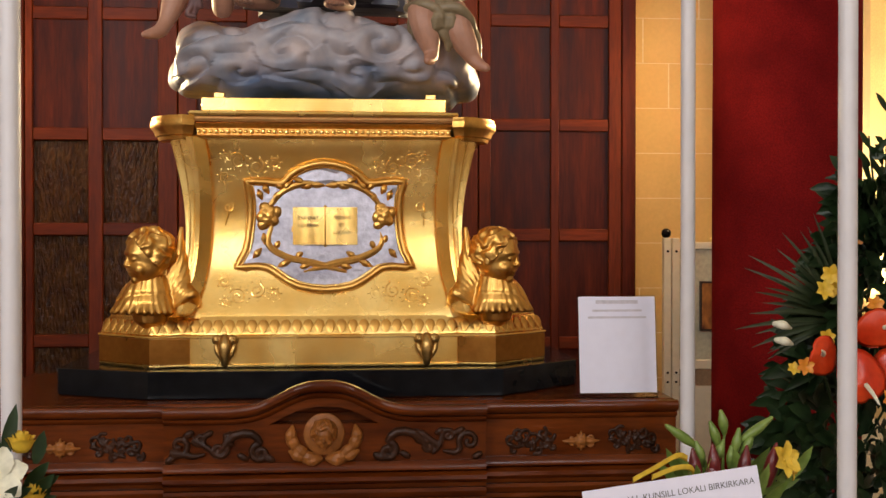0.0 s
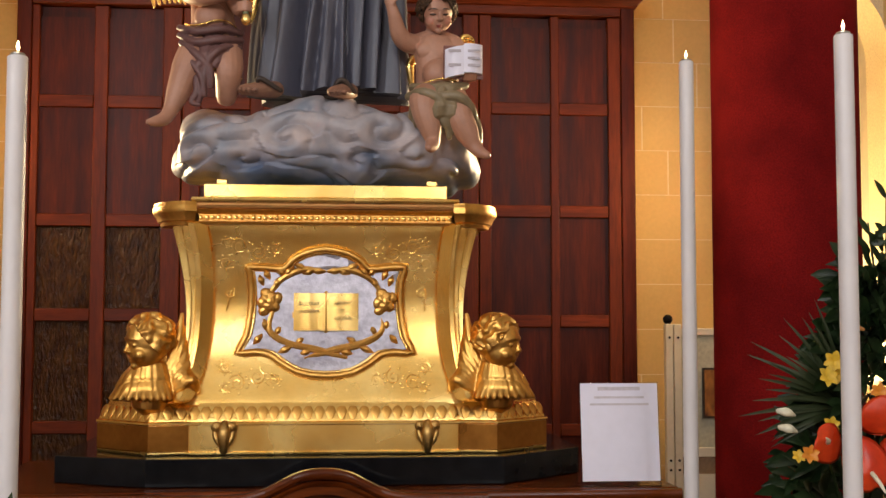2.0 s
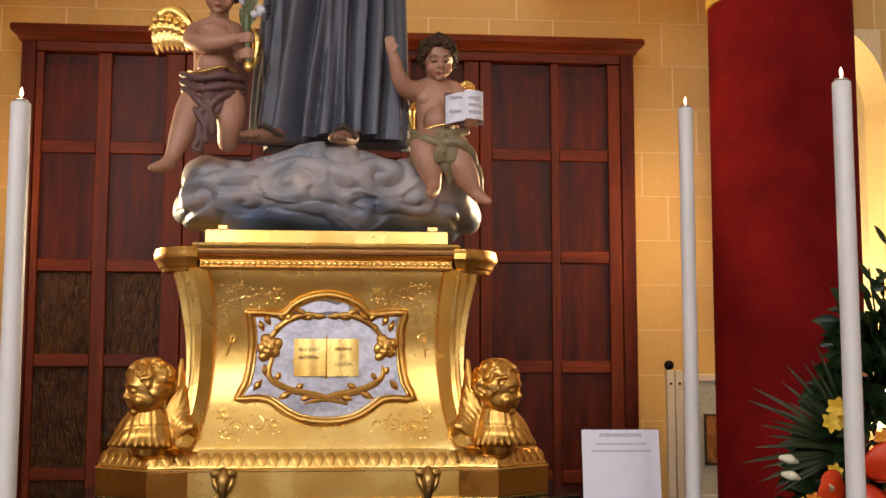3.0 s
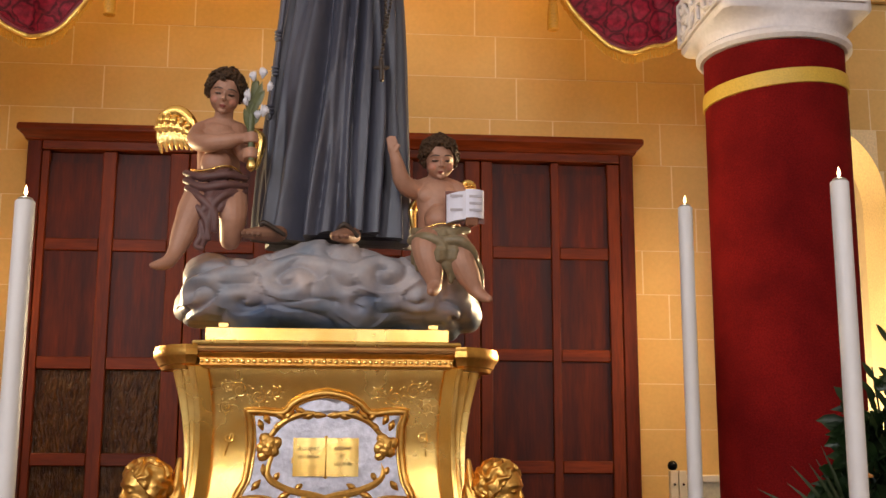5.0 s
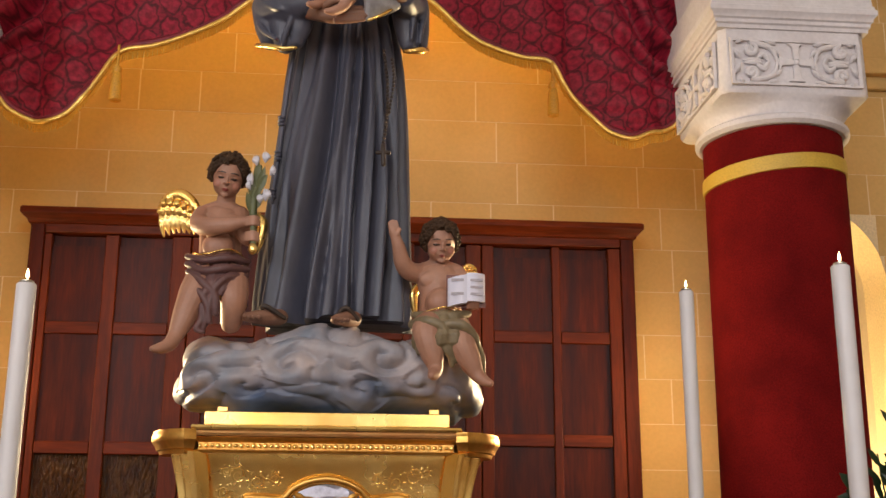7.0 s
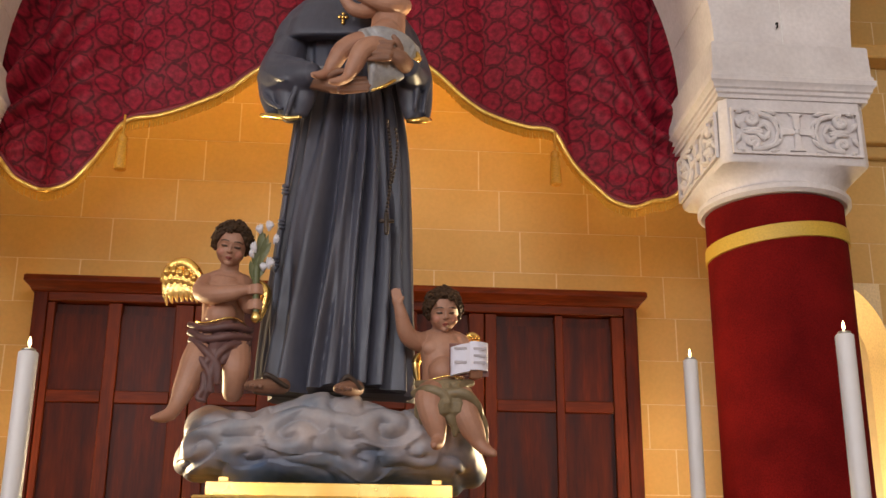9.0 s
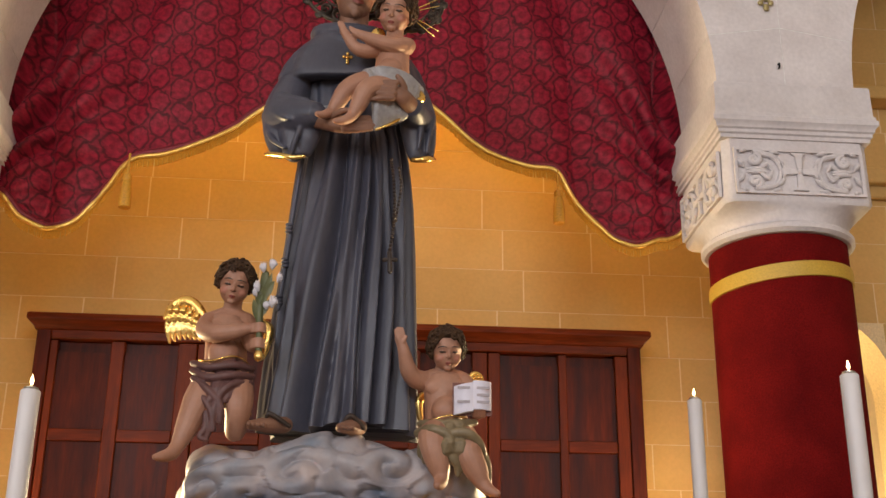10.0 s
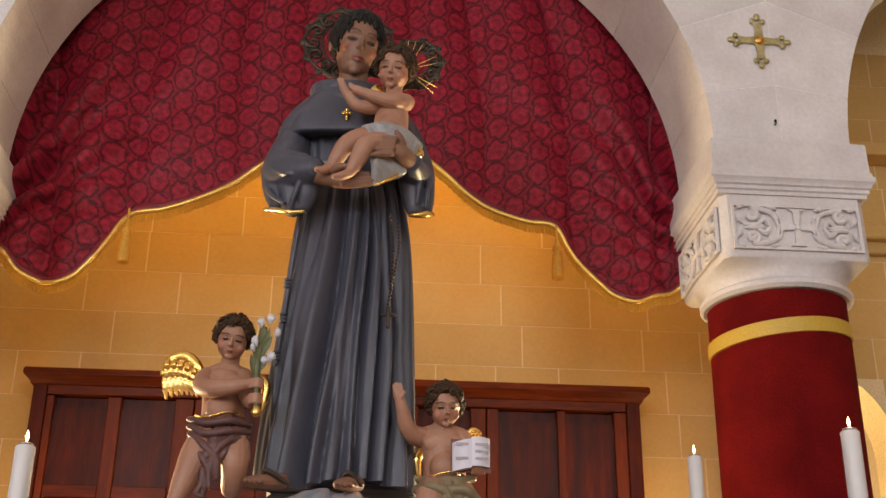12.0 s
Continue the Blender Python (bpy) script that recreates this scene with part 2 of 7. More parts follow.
def tube(points, bm=None, mi=0, segs=12, steps=6, flat=1.0, closed_ends=True):
    """A round limb through (x, y, z, radius) points with rounded ends; flat squeezes it in y."""
    line = smooth_line(points, steps) if steps > 1 else [np.array(p, float) for p in points]
    rings = []
    up = None
    for i, q in enumerate(line):
        d = line[min(i + 1, len(line) - 1)][:3] - line[max(i - 1, 0)][:3]
        d = d / (np.linalg.norm(d) + 1e-9)
        if up is None:
            up = np.cross(d, (0, 1, 0.1))
        up = up - d * np.dot(up, d)
        up = up / (np.linalg.norm(up) + 1e-9)
        side = np.cross(d, up)
        rings.append((q[:3], up, side, max(q[3], 1e-4), d))
    full = []
    if closed_ends:
        c, u, s, r, d = rings[0]
        full += [(c - d * r * k, u, s, r * math.sqrt(max(0.02, 1 - k * k)), d) for k in (0.95, 0.6)]
    full += rings
    if closed_ends:
        c, u, s, r, d = rings[-1]
        full += [(c + d * r * k, u, s, r * math.sqrt(max(0.02, 1 - k * k)), d) for k in (0.6, 0.95)]
    pts = []
    for c, u, s, r, d in full:
        ring = []
        for k in range(segs):
            a = 2 * math.pi * k / segs
            o = (u * math.cos(a) + s * math.sin(a)) * r
            o[1] *= flat
            ring.append(tuple(c + o))
        pts.append(ring)
    return loft(pts, bm, mi)


def blob(centre, radii, bm=None, mi=0, rot=(0, 0, 0), segs=24, rings=16, shape=None):
    """An ellipsoid; shape(unit vector) may scale its radius."""
    bm = bm or bmesh.new()
    m = pose(*centre, *rot)
    rows = []
    for j in range(1, rings):
        th = math.pi * j / rings
        row = []
        for i in range(segs):
            ph = 2 * math.pi * i / segs
            u = Vector((math.sin(th) * math.cos(ph), math.sin(th) * math.sin(ph), math.cos(th)))
            k = shape(u) if shape else 1
            row.append(tuple(m @ Vector((u.x * radii[0] * k, u.y * radii[1] * k, u.z * radii[2] * k))))
        rows.append(row)
    return loft(rows[::-1], bm, mi)


def moulding(path, profile, bm=None, mi=0, closed=False):
    """Sweeps a profile of (out, z) along a plan line of (x, y), mitred; out is to the right of the way."""
    p = [Vector(q) for q in path]
    n = len(p)
    rings = []
    for i in range(n):
        a = p[i] - p[i - 1] if i or closed else p[1] - p[0]
        b = p[(i + 1) % n] - p[i] if i < n - 1 or closed else a
        a, b = a.normalized(), b.normalized()
        na, nb = Vector((a.y, -a.x)), Vector((b.y, -b.x))
        o = (na + nb) / max(0.3, 1 + na.dot(nb))
        rings.append([(p[i].x + o.x * d, p[i].y + o.y * d, z) for d, z in profile])
    if closed:
        rings.append(rings[0])
    return loft(rings, bm, mi, closed=False, caps=False)


def prism(outline, y0, y1, bm=None, mi=0):
    """A plan in x, z drawn out from y0 to y1."""
    return loft([[(x, y0, z) for x, z in outline], [(x, y1, z) for x, z in outline]], bm, mi)


def slab(outline, z0, z1, bm=None, mi=0):
    """A plan in x, y drawn up from z0 to z1."""
    return loft([[(x, y, z0) for x, y in outline], [(x, y, z1) for x, y in outline]], bm, mi)


def interp(x, pairs):
    return float(np.interp(x, [a for a, _ in pairs], [b for _, b in pairs]))


def structure(ob, label, category):
    return tagged(ob, label, category, kind="structure")
# ---- the setting ----
CX = -0.05                      # the axis of altar, arch and statue
COL_X, COL_Y = 1.98, 5.0        # the column beside the altar
SPRING, ARCH_R = 4.15, 1.70
BAY = 2 * (COL_X - CX)
YW = 6.25                       # face of the end wall

structure(obj("floor", box(-6.6, 6.6, -7.2, 8.2, -0.1, 0.0), FLOOR), "pale polished marble church floor", "floor")
structure(obj("ceiling", box(-6.6, 6.6, -7.2, 8.2, 8.0, 8.2), VAULT), "plain painted plaster ceiling of the church", "ceiling")
structure(obj("wall_east", box(6.6, 6.8, -7.2, 8.2, 0, 8), PLASTER), "plain plastered side wall of the nave", "wall")
bm = box(-6.8, -6.6, -7.2, -5.4, 0, 8)
box(-6.8, -6.6, -3.6, 8.2, 0, 8, bm), box(-6.8, -6.6, -5.4, -3.6, 0, 3.2, bm), box(-6.8, -6.6, -5.4, -3.6, 6.4, 8, bm)
structure(obj("wall_west", bm, PLASTER), "plastered side wall with a tall window opening", "wall")
bm = box(-6.8, -3.45, -7.4, -7.2, 0, 8)
box(-1.75, 1.75, -7.4, -7.2, 0, 8, bm), box(3.45, 6.8, -7.4, -7.2, 0, 8, bm)
for x in (-2.6, 2.6):
    box(x - 0.85, x + 0.85, -7.4, -7.2, 0, 2.9, bm), box(x - 0.85, x + 0.85, -7.4, -7.2, 6.3, 8, bm)
structure(obj("wall_south", bm, PLASTER), "plastered entrance wall with two tall window openings", "wall")

# end wall: mortar bed with a niche through it, squared stones laid on it
NX, NR, NZ = 2.62, 0.48, 3.09   # niche: centre, half width, springing


def arch_outline(cx, r, z0, zs, n=20):
    return [(cx - r, z0)] + [(cx + r * math.cos(math.pi * (1 - i / n)), zs + r * math.sin(math.pi * (1 - i / n))) for i in range(n + 1)] + [(cx + r, z0)]


def wall_with_arches(name, x0, x1, z0, z1, arches, y0, y1, material):
    """A wall between y0 and y1 with arched openings (centre, half width, foot, springing) cut through."""
    bm = bmesh.new()
    xs = x0
    for cx, r, foot, zs in arches:
        if cx - r > xs:
            box(xs, cx - r, y0, y1, z0, z1, bm)
        if foot > z0:
            box(cx - r, cx + r, y0, y1, z0, foot, bm)
        n = 90
        pts = [(cx - r * math.cos(math.pi * i / n), zs + r * math.sin(math.pi * i / n)) for i in range(n + 1)]
        loft([[(x, y0, z), (x, y1, z), (x, y1, z1), (x, y0, z1)] for x, z in pts], bm)
        xs = cx + r
    box(xs, x1, y0, y1, z0, z1, bm)
    return obj(name, bm, material, smooth=0)


wall = wall_with_arches("wall_north", -6.6, 6.6, 0, 8, [(NX, NR, 1.0, NZ)], YW - 0.0003, YW + 0.3, MORTAR)
structure(wall, "end wall of squared honey limestone in warm light", "wall")
bm = box(NX - NR - 0.05, NX + NR + 0.05, YW + 0.8, YW + 0.9, 0.9, 3.7)
box(NX - NR - 0.1, NX - NR - 0.004, YW + 0.3, YW + 0.8, 0.9, 3.7, bm), box(NX + NR + 0.004, NX + NR + 0.1, YW + 0.3, YW + 0.8, 0.9, 3.7, bm)
box(NX - NR, NX + NR, YW + 0.3, YW + 0.8, 0.9, 0.996, bm), box(NX - NR, NX + NR, YW + 0.3, YW + 0.8, 3.6, 3.7, bm)
structure(obj("wall_niche", bm, PLASTER, smooth=0), "smooth plastered back of a brightly lit arched niche", "niche")
bm = box(2.9, 6.6, YW - 0.10, YW, 4.36, 4.46)
box(2.9, 6.6, YW - 0.05, YW, 4.28, 4.36, bm)
box(2.9, 6.6, YW - 0.16, YW, 4.90, 4.99, bm)
structure(obj("trim_cornice", bm, STONE, bevel=0.012), "plain stone string courses across the end wall", "cornice")

# arcade wall: radial stones over the capitals, joints in white
BACK, FRONT = 5.30, 4.70
arcs = [CX - BAY, CX, CX + BAY]
arcade = wall_with_arches("wall_arcade", -6.6, 6.6, SPRING, 8, [(c, ARCH_R + 0.003, SPRING, SPRING) for c in arcs], FRONT + 0.0015, BACK - 0.002, WHITE_MORTAR)
structure(arcade, "pale stone arcade wall with round arches", "wall")

# ---- great door in the end wall ----
DX0, DX1, DZ = -1.665, 1.565, 3.29
DY = 6.05
door = structure(new("door_1"), "tall dark mahogany panelled door, partly glazed, closed", "door")
part("door_frame", box(DX0, DX0 + 0.075, DY - 0.02, YW, 0, DZ, box(DX1 - 0.075, DX1, DY - 0.02, YW, 0, DZ)), MAHOGANY, door, bevel=0.006)
part("door_head", box(DX0 + 0.075, DX1 - 0.075, DY - 0.02, YW, 3.205, DZ), MAHOGANY_H, door, bevel=0.006)
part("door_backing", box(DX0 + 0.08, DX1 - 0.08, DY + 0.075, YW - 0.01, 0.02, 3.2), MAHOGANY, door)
part("cornice", moulding([(DX0, YW), (DX0, DY - 0.02), (DX1, DY - 0.02), (DX1, YW)], [(0, 3.25), (0.012, 3.255), (0.02, 3.275), (0.035, 3.285), (0.05, 3.30), (0.05, 3.325), (0.042, 3.335), (-0.2, 3.335)]), MAHOGANY_H, door, "moulded cornice")

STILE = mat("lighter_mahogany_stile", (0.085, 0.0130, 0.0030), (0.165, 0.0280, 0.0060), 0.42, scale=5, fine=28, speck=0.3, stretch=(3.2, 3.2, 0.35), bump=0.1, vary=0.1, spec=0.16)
GLASS = mat("pebbled_dark_glass", (0.030, 0.010, 0.003), (0.085, 0.034, 0.009), 0.22, scale=30, fine=70, speck=0.4, bump=0.9, depth=0.02, stretch=(1, 1, 0.35), spec=0.2)


def leaf(x0, x1, stiles, rails, glazed_below):
    """A door leaf: stiles (x spans), rails (z heights of their middles), raised panels or glass between."""
    parent = part("door_leaf", box(x0 + 0.003, x1 - 0.003, DY + 0.035, DY + 0.07, 0.03, 3.2), MAHOGANY, door)
    for a, b in stiles:
        part("stile", box(a, b, DY - 0.012, DY + 0.034, 0.03, 3.2), STILE, parent, bevel=0.005)
    gaps = [(p[1], q[0]) for p, q in zip(stiles, stiles[1:])]
    zs = [0.03] + rails + [3.2]
    for a, b in gaps:
        for z in rails:
            part("rail", box(a + 0.001, b - 0.001, DY - 0.010, DY + 0.034, z - 0.032, z + 0.032), MAHOGANY_H, parent, bevel=0.005)
        for z0, z1 in zip(zs, zs[1:]):
            lo, hi = z0 + (0.032 if z0 > 0.1 else 0.05), z1 - (0.032 if z1 < 3.1 else 0.06)
            if z1 <= glazed_below:
                part("pane", box(a, b, DY + 0.018, DY + 0.026, lo, hi), GLASS, parent, "pebbled dark glass pane")
                continue
            m = 0.014
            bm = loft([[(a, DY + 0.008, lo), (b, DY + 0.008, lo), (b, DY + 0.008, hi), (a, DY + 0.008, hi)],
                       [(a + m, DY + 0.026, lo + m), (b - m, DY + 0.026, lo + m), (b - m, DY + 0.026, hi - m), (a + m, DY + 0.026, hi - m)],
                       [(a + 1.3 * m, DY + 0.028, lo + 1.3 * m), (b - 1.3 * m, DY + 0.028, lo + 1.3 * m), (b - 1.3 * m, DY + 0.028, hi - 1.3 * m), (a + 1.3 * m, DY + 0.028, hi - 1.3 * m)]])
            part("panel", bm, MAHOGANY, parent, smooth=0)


leaf(-1.59, -0.825, [(-1.59, -1.55), (-1.275, -1.204), (-0.925, -0.828)], [1.03, 1.60, 2.085, 2.70], 2.1)
leaf(-0.825, -0.05, [(-0.822, -0.73), (-0.475, -0.405), (-0.14, -0.053)], [1.03, 1.60, 2.12, 2.70], 0)
leaf(-0.05, 0.725, [(-0.047, 0.03), (0.305, 0.36), (0.64, 0.722)], [1.0, 1.57, 2.15, 2.70], 0)
leaf(0.725, 1.49, [(0.728, 0.79), (1.109, 1.154), (1.42, 1.49)], [1.0, 1.57, 2.15, 2.70], 0)
# ---- column wrapped in red velvet, with a carved capital ----
def capital_panel(m, w, h, parent):
    """A sunk panel with a cross between scrolls; m places it, x across, z up, -y outwards."""
    def at(bm):
        bmesh.ops.transform(bm, matrix=m, verts=bm.verts)
        return bm
    fr = bmesh.new()
    outer, inner = [(-w, -h), (w, -h), (w, h), (-w, h)], [(-w + 0.014, -h + 0.014), (w - 0.014, -h + 0.014), (w - 0.014, h - 0.014), (-w + 0.014, h - 0.014)]
    loft([[(x, 0.0, z) for x, z in outer], [(x, -0.015, z) for x, z in outer], [(x, -0.012, z) for x, z in inner], [(x, 0.004, z) for x, z in inner]], fr, caps=False)
    part("panel_frame", at(fr), WHITE_STONE, parent)
    c = bmesh.new()
    for k in range(4):
        a = math.pi / 2 * k
        arm = 0.092 if k % 2 else 0.080
        pts = [(0.012, -0.012), (arm - 0.016, -0.016), (arm, -0.038), (arm, 0.038), (arm - 0.016, 0.016), (0.012, 0.012)]
        rot = [(x * math.cos(a) - z * math.sin(a), x * math.sin(a) + z * math.cos(a)) for x, z in pts]
        prism(rot, 0.0, -0.016, c)
    blob((0, -0.012, 0), (0.014, 0.01, 0.014), c, segs=12, rings=8)
    part("carved_cross", at(c), WHITE_STONE, parent, bevel=0.003)
    for s in (-1, 1):
        for lo in (-1, 1):
            b = bmesh.new()
            spiral = [(s * (w * 0.70 + 0.040 * (1 - k / 14) * math.cos(k * 0.75)), -0.010, lo * (h * 0.50 + 0.038 * (1 - k / 14) * math.sin(k * 0.75)), 0.0125) for k in range(12)]
            stem = [(s * w * 0.28, -0.008, lo * -h * 0.1, 0.007), (s * w * 0.36, -0.008, lo * h * 0.55, 0.012), (s * w * 0.55, -0.009, lo * h * 0.75, 0.013)]
            tube(stem + spiral[2:], b, segs=8, steps=3)
            tube([(s * w * 0.42, -0.008, 0, 0.006), (s * w * 0.5, -0.009, lo * h * 0.3, 0.014), (s * w * 0.62, -0.008, lo * h * 0.08, 0.006)], b, segs=8, steps=4)
            for px, pz, qx, qz, t in ((0.86, 0.15, 0.94, 0.50, 0.013), (0.30, 0.80, 0.46, 0.90, 0.012), (0.90, 0.82, 0.80, 0.92, 0.012), (0.52, 0.05, 0.80, 0.06, 0.014), (0.24, 0.30, 0.34, 0.62, 0.011), (0.60, 0.42, 0.76, 0.56, 0.012)):
                tube([(s * w * px, -0.006, lo * h * pz, 0.005), (s * w * (px + qx) / 2, -0.009, lo * h * (pz + qz) / 2, t), (s * w * qx, -0.006, lo * h * qz, 0.005)], b, segs=8, steps=4)
            part("carved_scroll", at(b), WHITE_STONE, parent)


def column(x, y):
    col = thing("column", (x, y, 0), "round column wrapped in red velvet under a carved pale stone capital", "column", "columns of the arcade")
    part("shaft", lathe([(0.30, 0), (0.30, 3.44)], (x, y), segs=48), WHITE_STONE, col, "stone shaft under the cloth")
    segs, rings = 96, []
    for z in np.linspace(0.02, 3.425, 60):
        ring = []
        for i in range(segs):
            a = 2 * math.pi * i / segs
            n = noise.noise(Vector((math.cos(a) * 1.6, math.sin(a) * 1.6, z * 0.55)))
            r = 0.3235 - 0.004 * z / 3.4 + 0.006 * n + 0.002 * noise.noise(Vector((math.cos(a) * 7, math.sin(a) * 7, z * 2)))
            ring.append((x + r * math.cos(a), y + r * math.sin(a), z))
        rings.append(ring)
    part("velvet_wrap", loft(rings), VELVET, col, "red velvet cloth wrapped round the shaft")
    band = lathe([(0.318, 3.230), (0.327, 3.233), (0.329, 3.266), (0.327, 3.30), (0.318, 3.303)], (x, y), segs=64)
    for v in band.verts:        # tied a little aslant
        v.co.z += 0.075 * (v.co.x - x) - 0.008
    part("yellow_band", band, YELLOW_BAND, col, "yellow satin ribbon")
    part("neck_ring", lathe([(0.29, 3.43), (0.335, 3.43), (0.352, 3.445), (0.352, 3.465), (0.335, 3.48), (0.318, 3.485), (0.322, 3.50), (0.335, 3.53), (0.29, 3.54)], (x, y), segs=64), WHITE_STONE, col)
    # bell from round to square, then the block
    rings = []
    for k, (z, half, rnd) in enumerate([(3.49, 0.318, 1.0), (3.52, 0.326, 0.9), (3.545, 0.338, 0.5), (3.56, 0.346, 0.12), (3.575, 0.348, 0.06), (3.865, 0.342, 0.03), (3.875, 0.342, 0.03)]):
        ring = []
        for i in range(64):
            a = 2 * math.pi * (i + 0.5) / 64
            c, s = math.cos(a), math.sin(a)
            sq = half / max(abs(c), abs(s))
            sq = min(sq, half * 1.41 * (1 - 0.10 * rnd))
            r = half * rnd + sq * (1 - rnd)
            ring.append((x + r * c, y + r * s, z))
        rings.append(ring)
    cap = part("capital", loft(rings), WHITE_STONE, col, "carved pale limestone block")
    capital_panel(pose(x, y - 0.3475, 3.705), 0.300, 0.112, cap)
    capital_panel(pose(x - 0.3475, y, 3.705, 0, 0, -90), 0.300, 0.112, cap)
    sq = [(x - 0.34, y - 0.34), (x + 0.34, y - 0.34), (x + 0.34, y + 0.34), (x - 0.34, y + 0.34)]
    bm = moulding(sq, [(-0.1, 3.868), (0.012, 3.868), (0.012, 3.886), (0.022, 3.892), (0.022, 3.908), (0.032, 3.914), (0.034, 3.928), (0.048, 3.942), (0.048, 3.966), (0.040, 3.972), (0.040, 3.985), (0.032, 3.995), (0.030, 4.135), (0.024, 4.146), (-0.34, 4.146)], closed=True)
    part("abacus", bm, WHITE_STONE, col, "moulded square top slab")
    return col


right_column = column(COL_X, COL_Y)
left_column = copy_thing(right_column, Matrix.Translation((CX * 2 - COL_X, COL_Y, 0)))
left_column["label"] = "velvet-wrapped column, its carved pale capital just in view"
# ---- swagged damask curtain in the arch ----
EDGE = [(-2.114, 4.068), (-1.95, 3.93), (-1.80, 3.80), (-1.72, 3.745), (-1.635, 3.65), (-1.506, 3.60), (-1.407, 3.617), (-1.316, 3.70), (-1.231, 3.84), (-1.144, 3.985),
        (-0.979, 4.015), (-0.837, 4.07), (-0.674, 4.16), (-0.511, 4.29), (-0.30, 4.44), (-0.10, 4.51), (0.10, 4.51), (0.26, 4.43), (0.422, 4.30), (0.556, 4.175), (0.71, 4.085), (0.864, 4.032),
        (1.001, 4.015), (1.08, 3.887), (1.185, 3.752), (1.289, 3.652), (1.396, 3.611), (1.508, 3.65), (1.608, 3.677), (1.70, 3.76), (1.85, 3.88), (2.01, 4.068)]
CURTAIN_Y = 5.39


def edge_line(n):
    pts = smooth_line(EDGE, 12)
    d = np.r_[0, np.cumsum([np.linalg.norm(b - a) for a, b in zip(pts, pts[1:])])]
    return [(float(np.interp(s, d, [p[0] for p in pts])), float(np.interp(s, d, [p[1] for p in pts]))) for s in np.linspace(0, d[-1], n)]


TIES = ((-1.80, 3.78), (1.70, 3.80))    # where the cloth is gathered at the columns


def fold(x, z, v):
    """How far the cloth stands out: folds that fan up from the gathered corners, soft waves between."""
    u = abs(math.sin(x * 8.5 + 0.9 * math.sin(x * 2.7) + 0.4 * v + 0.9 * noise.noise(Vector((x * 1.5, z * 0.8, 9)))))
    d_out = 0.125 * (u ** 0.85 - 0.6) * (0.30 + 0.70 * min(1.0, abs(x - CX) * 0.8)) * (0.55 + 0.45 * v)
    d_out += 0.014 * noise.noise(Vector((x * 3.2, z * 2.0, 1.2)))
    for s, (tx, tz) in zip((1, -1), TIES):
        dx, dz = s * (x - tx), z - tz
        d = math.hypot(dx, dz)
        if dx < -0.25 or d > 2.4:
            continue
        phi = math.atan2(dz + 0.10, dx + 0.12)
        steep = min(1.0, max(0.12, (phi - 0.55) / 0.5))
        near = math.exp(-(d / 0.75) ** 2)
        wob = 0.9 * noise.noise(Vector((phi * 2, d * 1.6, 4.0 + s)))
        w = math.sin(phi * 24 + wob * 2.2)
        d_out += steep * (0.070 * near + 0.030 * math.exp(-d / 1.1)) * (abs(w) ** 0.75) * (1 if w > 0 else -1)
        d_out += 0.024 * near * noise.noise(Vector((x * 9, z * 9, 7.7))) + 0.05 * math.exp(-(d / 0.30) ** 2)
    return d_out


def curtain_point(xb, zb, v):
    xt, zt = CX + (xb - CX) * 0.80, 6.0
    bulge = 0.10 * (xb - CX) * math.sin(math.pi * v)
    x, z = xb + (xt - xb) * v + bulge, zb + (zt - zb) * v
    return (x, CURTAIN_Y - fold(x, z, v) * (0.45 + 0.55 * min(1.0, v * 9)), z)


curtain = thing("curtain", (CX, CURTAIN_Y, 4.0), "crimson damask curtain draped in swags with gold fringe in the arch", "curtain")
NU, NV = 420, 90
line = edge_line(NU)
bm = bmesh.new()
uvl = bm.loops.layers.uv.new("UVMap")
rows, uvs = [], {}
for i, (xb, zb) in enumerate(line):
    col = []
    for j in range(NV):
        v = (j / (NV - 1)) ** 1.25
        q = bm.verts.new(curtain_point(xb, zb, v))
        uvs[q] = (xb * (1.06 - 0.10 * v), v * (6.0 - zb) + zb)
        col.append(q)
    rows.append(col)
for a, b in zip(rows, rows[1:]):
    for j in range(NV - 1):
        f = bm.faces.new((a[j], b[j], b[j + 1], a[j + 1]))
        for lp in f.loops:
            lp[uvl].uv = uvs[lp.vert]
cloth = part("drape", bm, DAMASK, curtain, "crimson patterned silk", smooth=180, weld=False)
mod = cloth.modifiers.new("thick", "SOLIDIFY")
mod.thickness, mod.offset = 0.006, 1
bottom = [curtain_point(x, z, 0) for x, z in line]
hem = bmesh.new()
tube([(x, y - 0.004, z - 0.004, 0.017 + 0.006 * math.sin(k * 0.5)) for k, (x, y, z) in enumerate(bottom[::3])], hem, segs=10, steps=2)
part("rolled_hem", hem, mat("dark_red_lining", (0.16, 0.008, 0.016), (0.24, 0.014, 0.026), 0.5, scale=12, fine=120), curtain, smooth=180)
braid = bmesh.new()
tube([(x, y - 0.016, z - 0.026, 0.0135) for x, y, z in bottom[::2]], braid, segs=8, steps=2)
part("gold_braid", braid, BRAID, curtain, "shiny gold braid", smooth=180)
thr = bmesh.new()
rnd = random.Random(4)
for (x, y, z), (x2, y2, z2) in zip(bottom, bottom[1:]):
    for k in (0.0, 0.5):
        px, py, pz = x + (x2 - x) * k, y - 0.012 + (y2 - y) * k, z + (z2 - z) * k - 0.034
        L, dx = 0.046 + rnd.uniform(-0.004, 0.004), rnd.uniform(-0.004, 0.004)
        w = 0.0032
        loft([[(px - w, py, pz), (px, py - w, pz), (px + w, py, pz), (px, py + w, pz)], [(px - w + dx, py, pz - L), (px + dx, py - w, pz - L), (px + w + dx, py, pz - L), (px + dx, py + w, pz - L)]], thr)
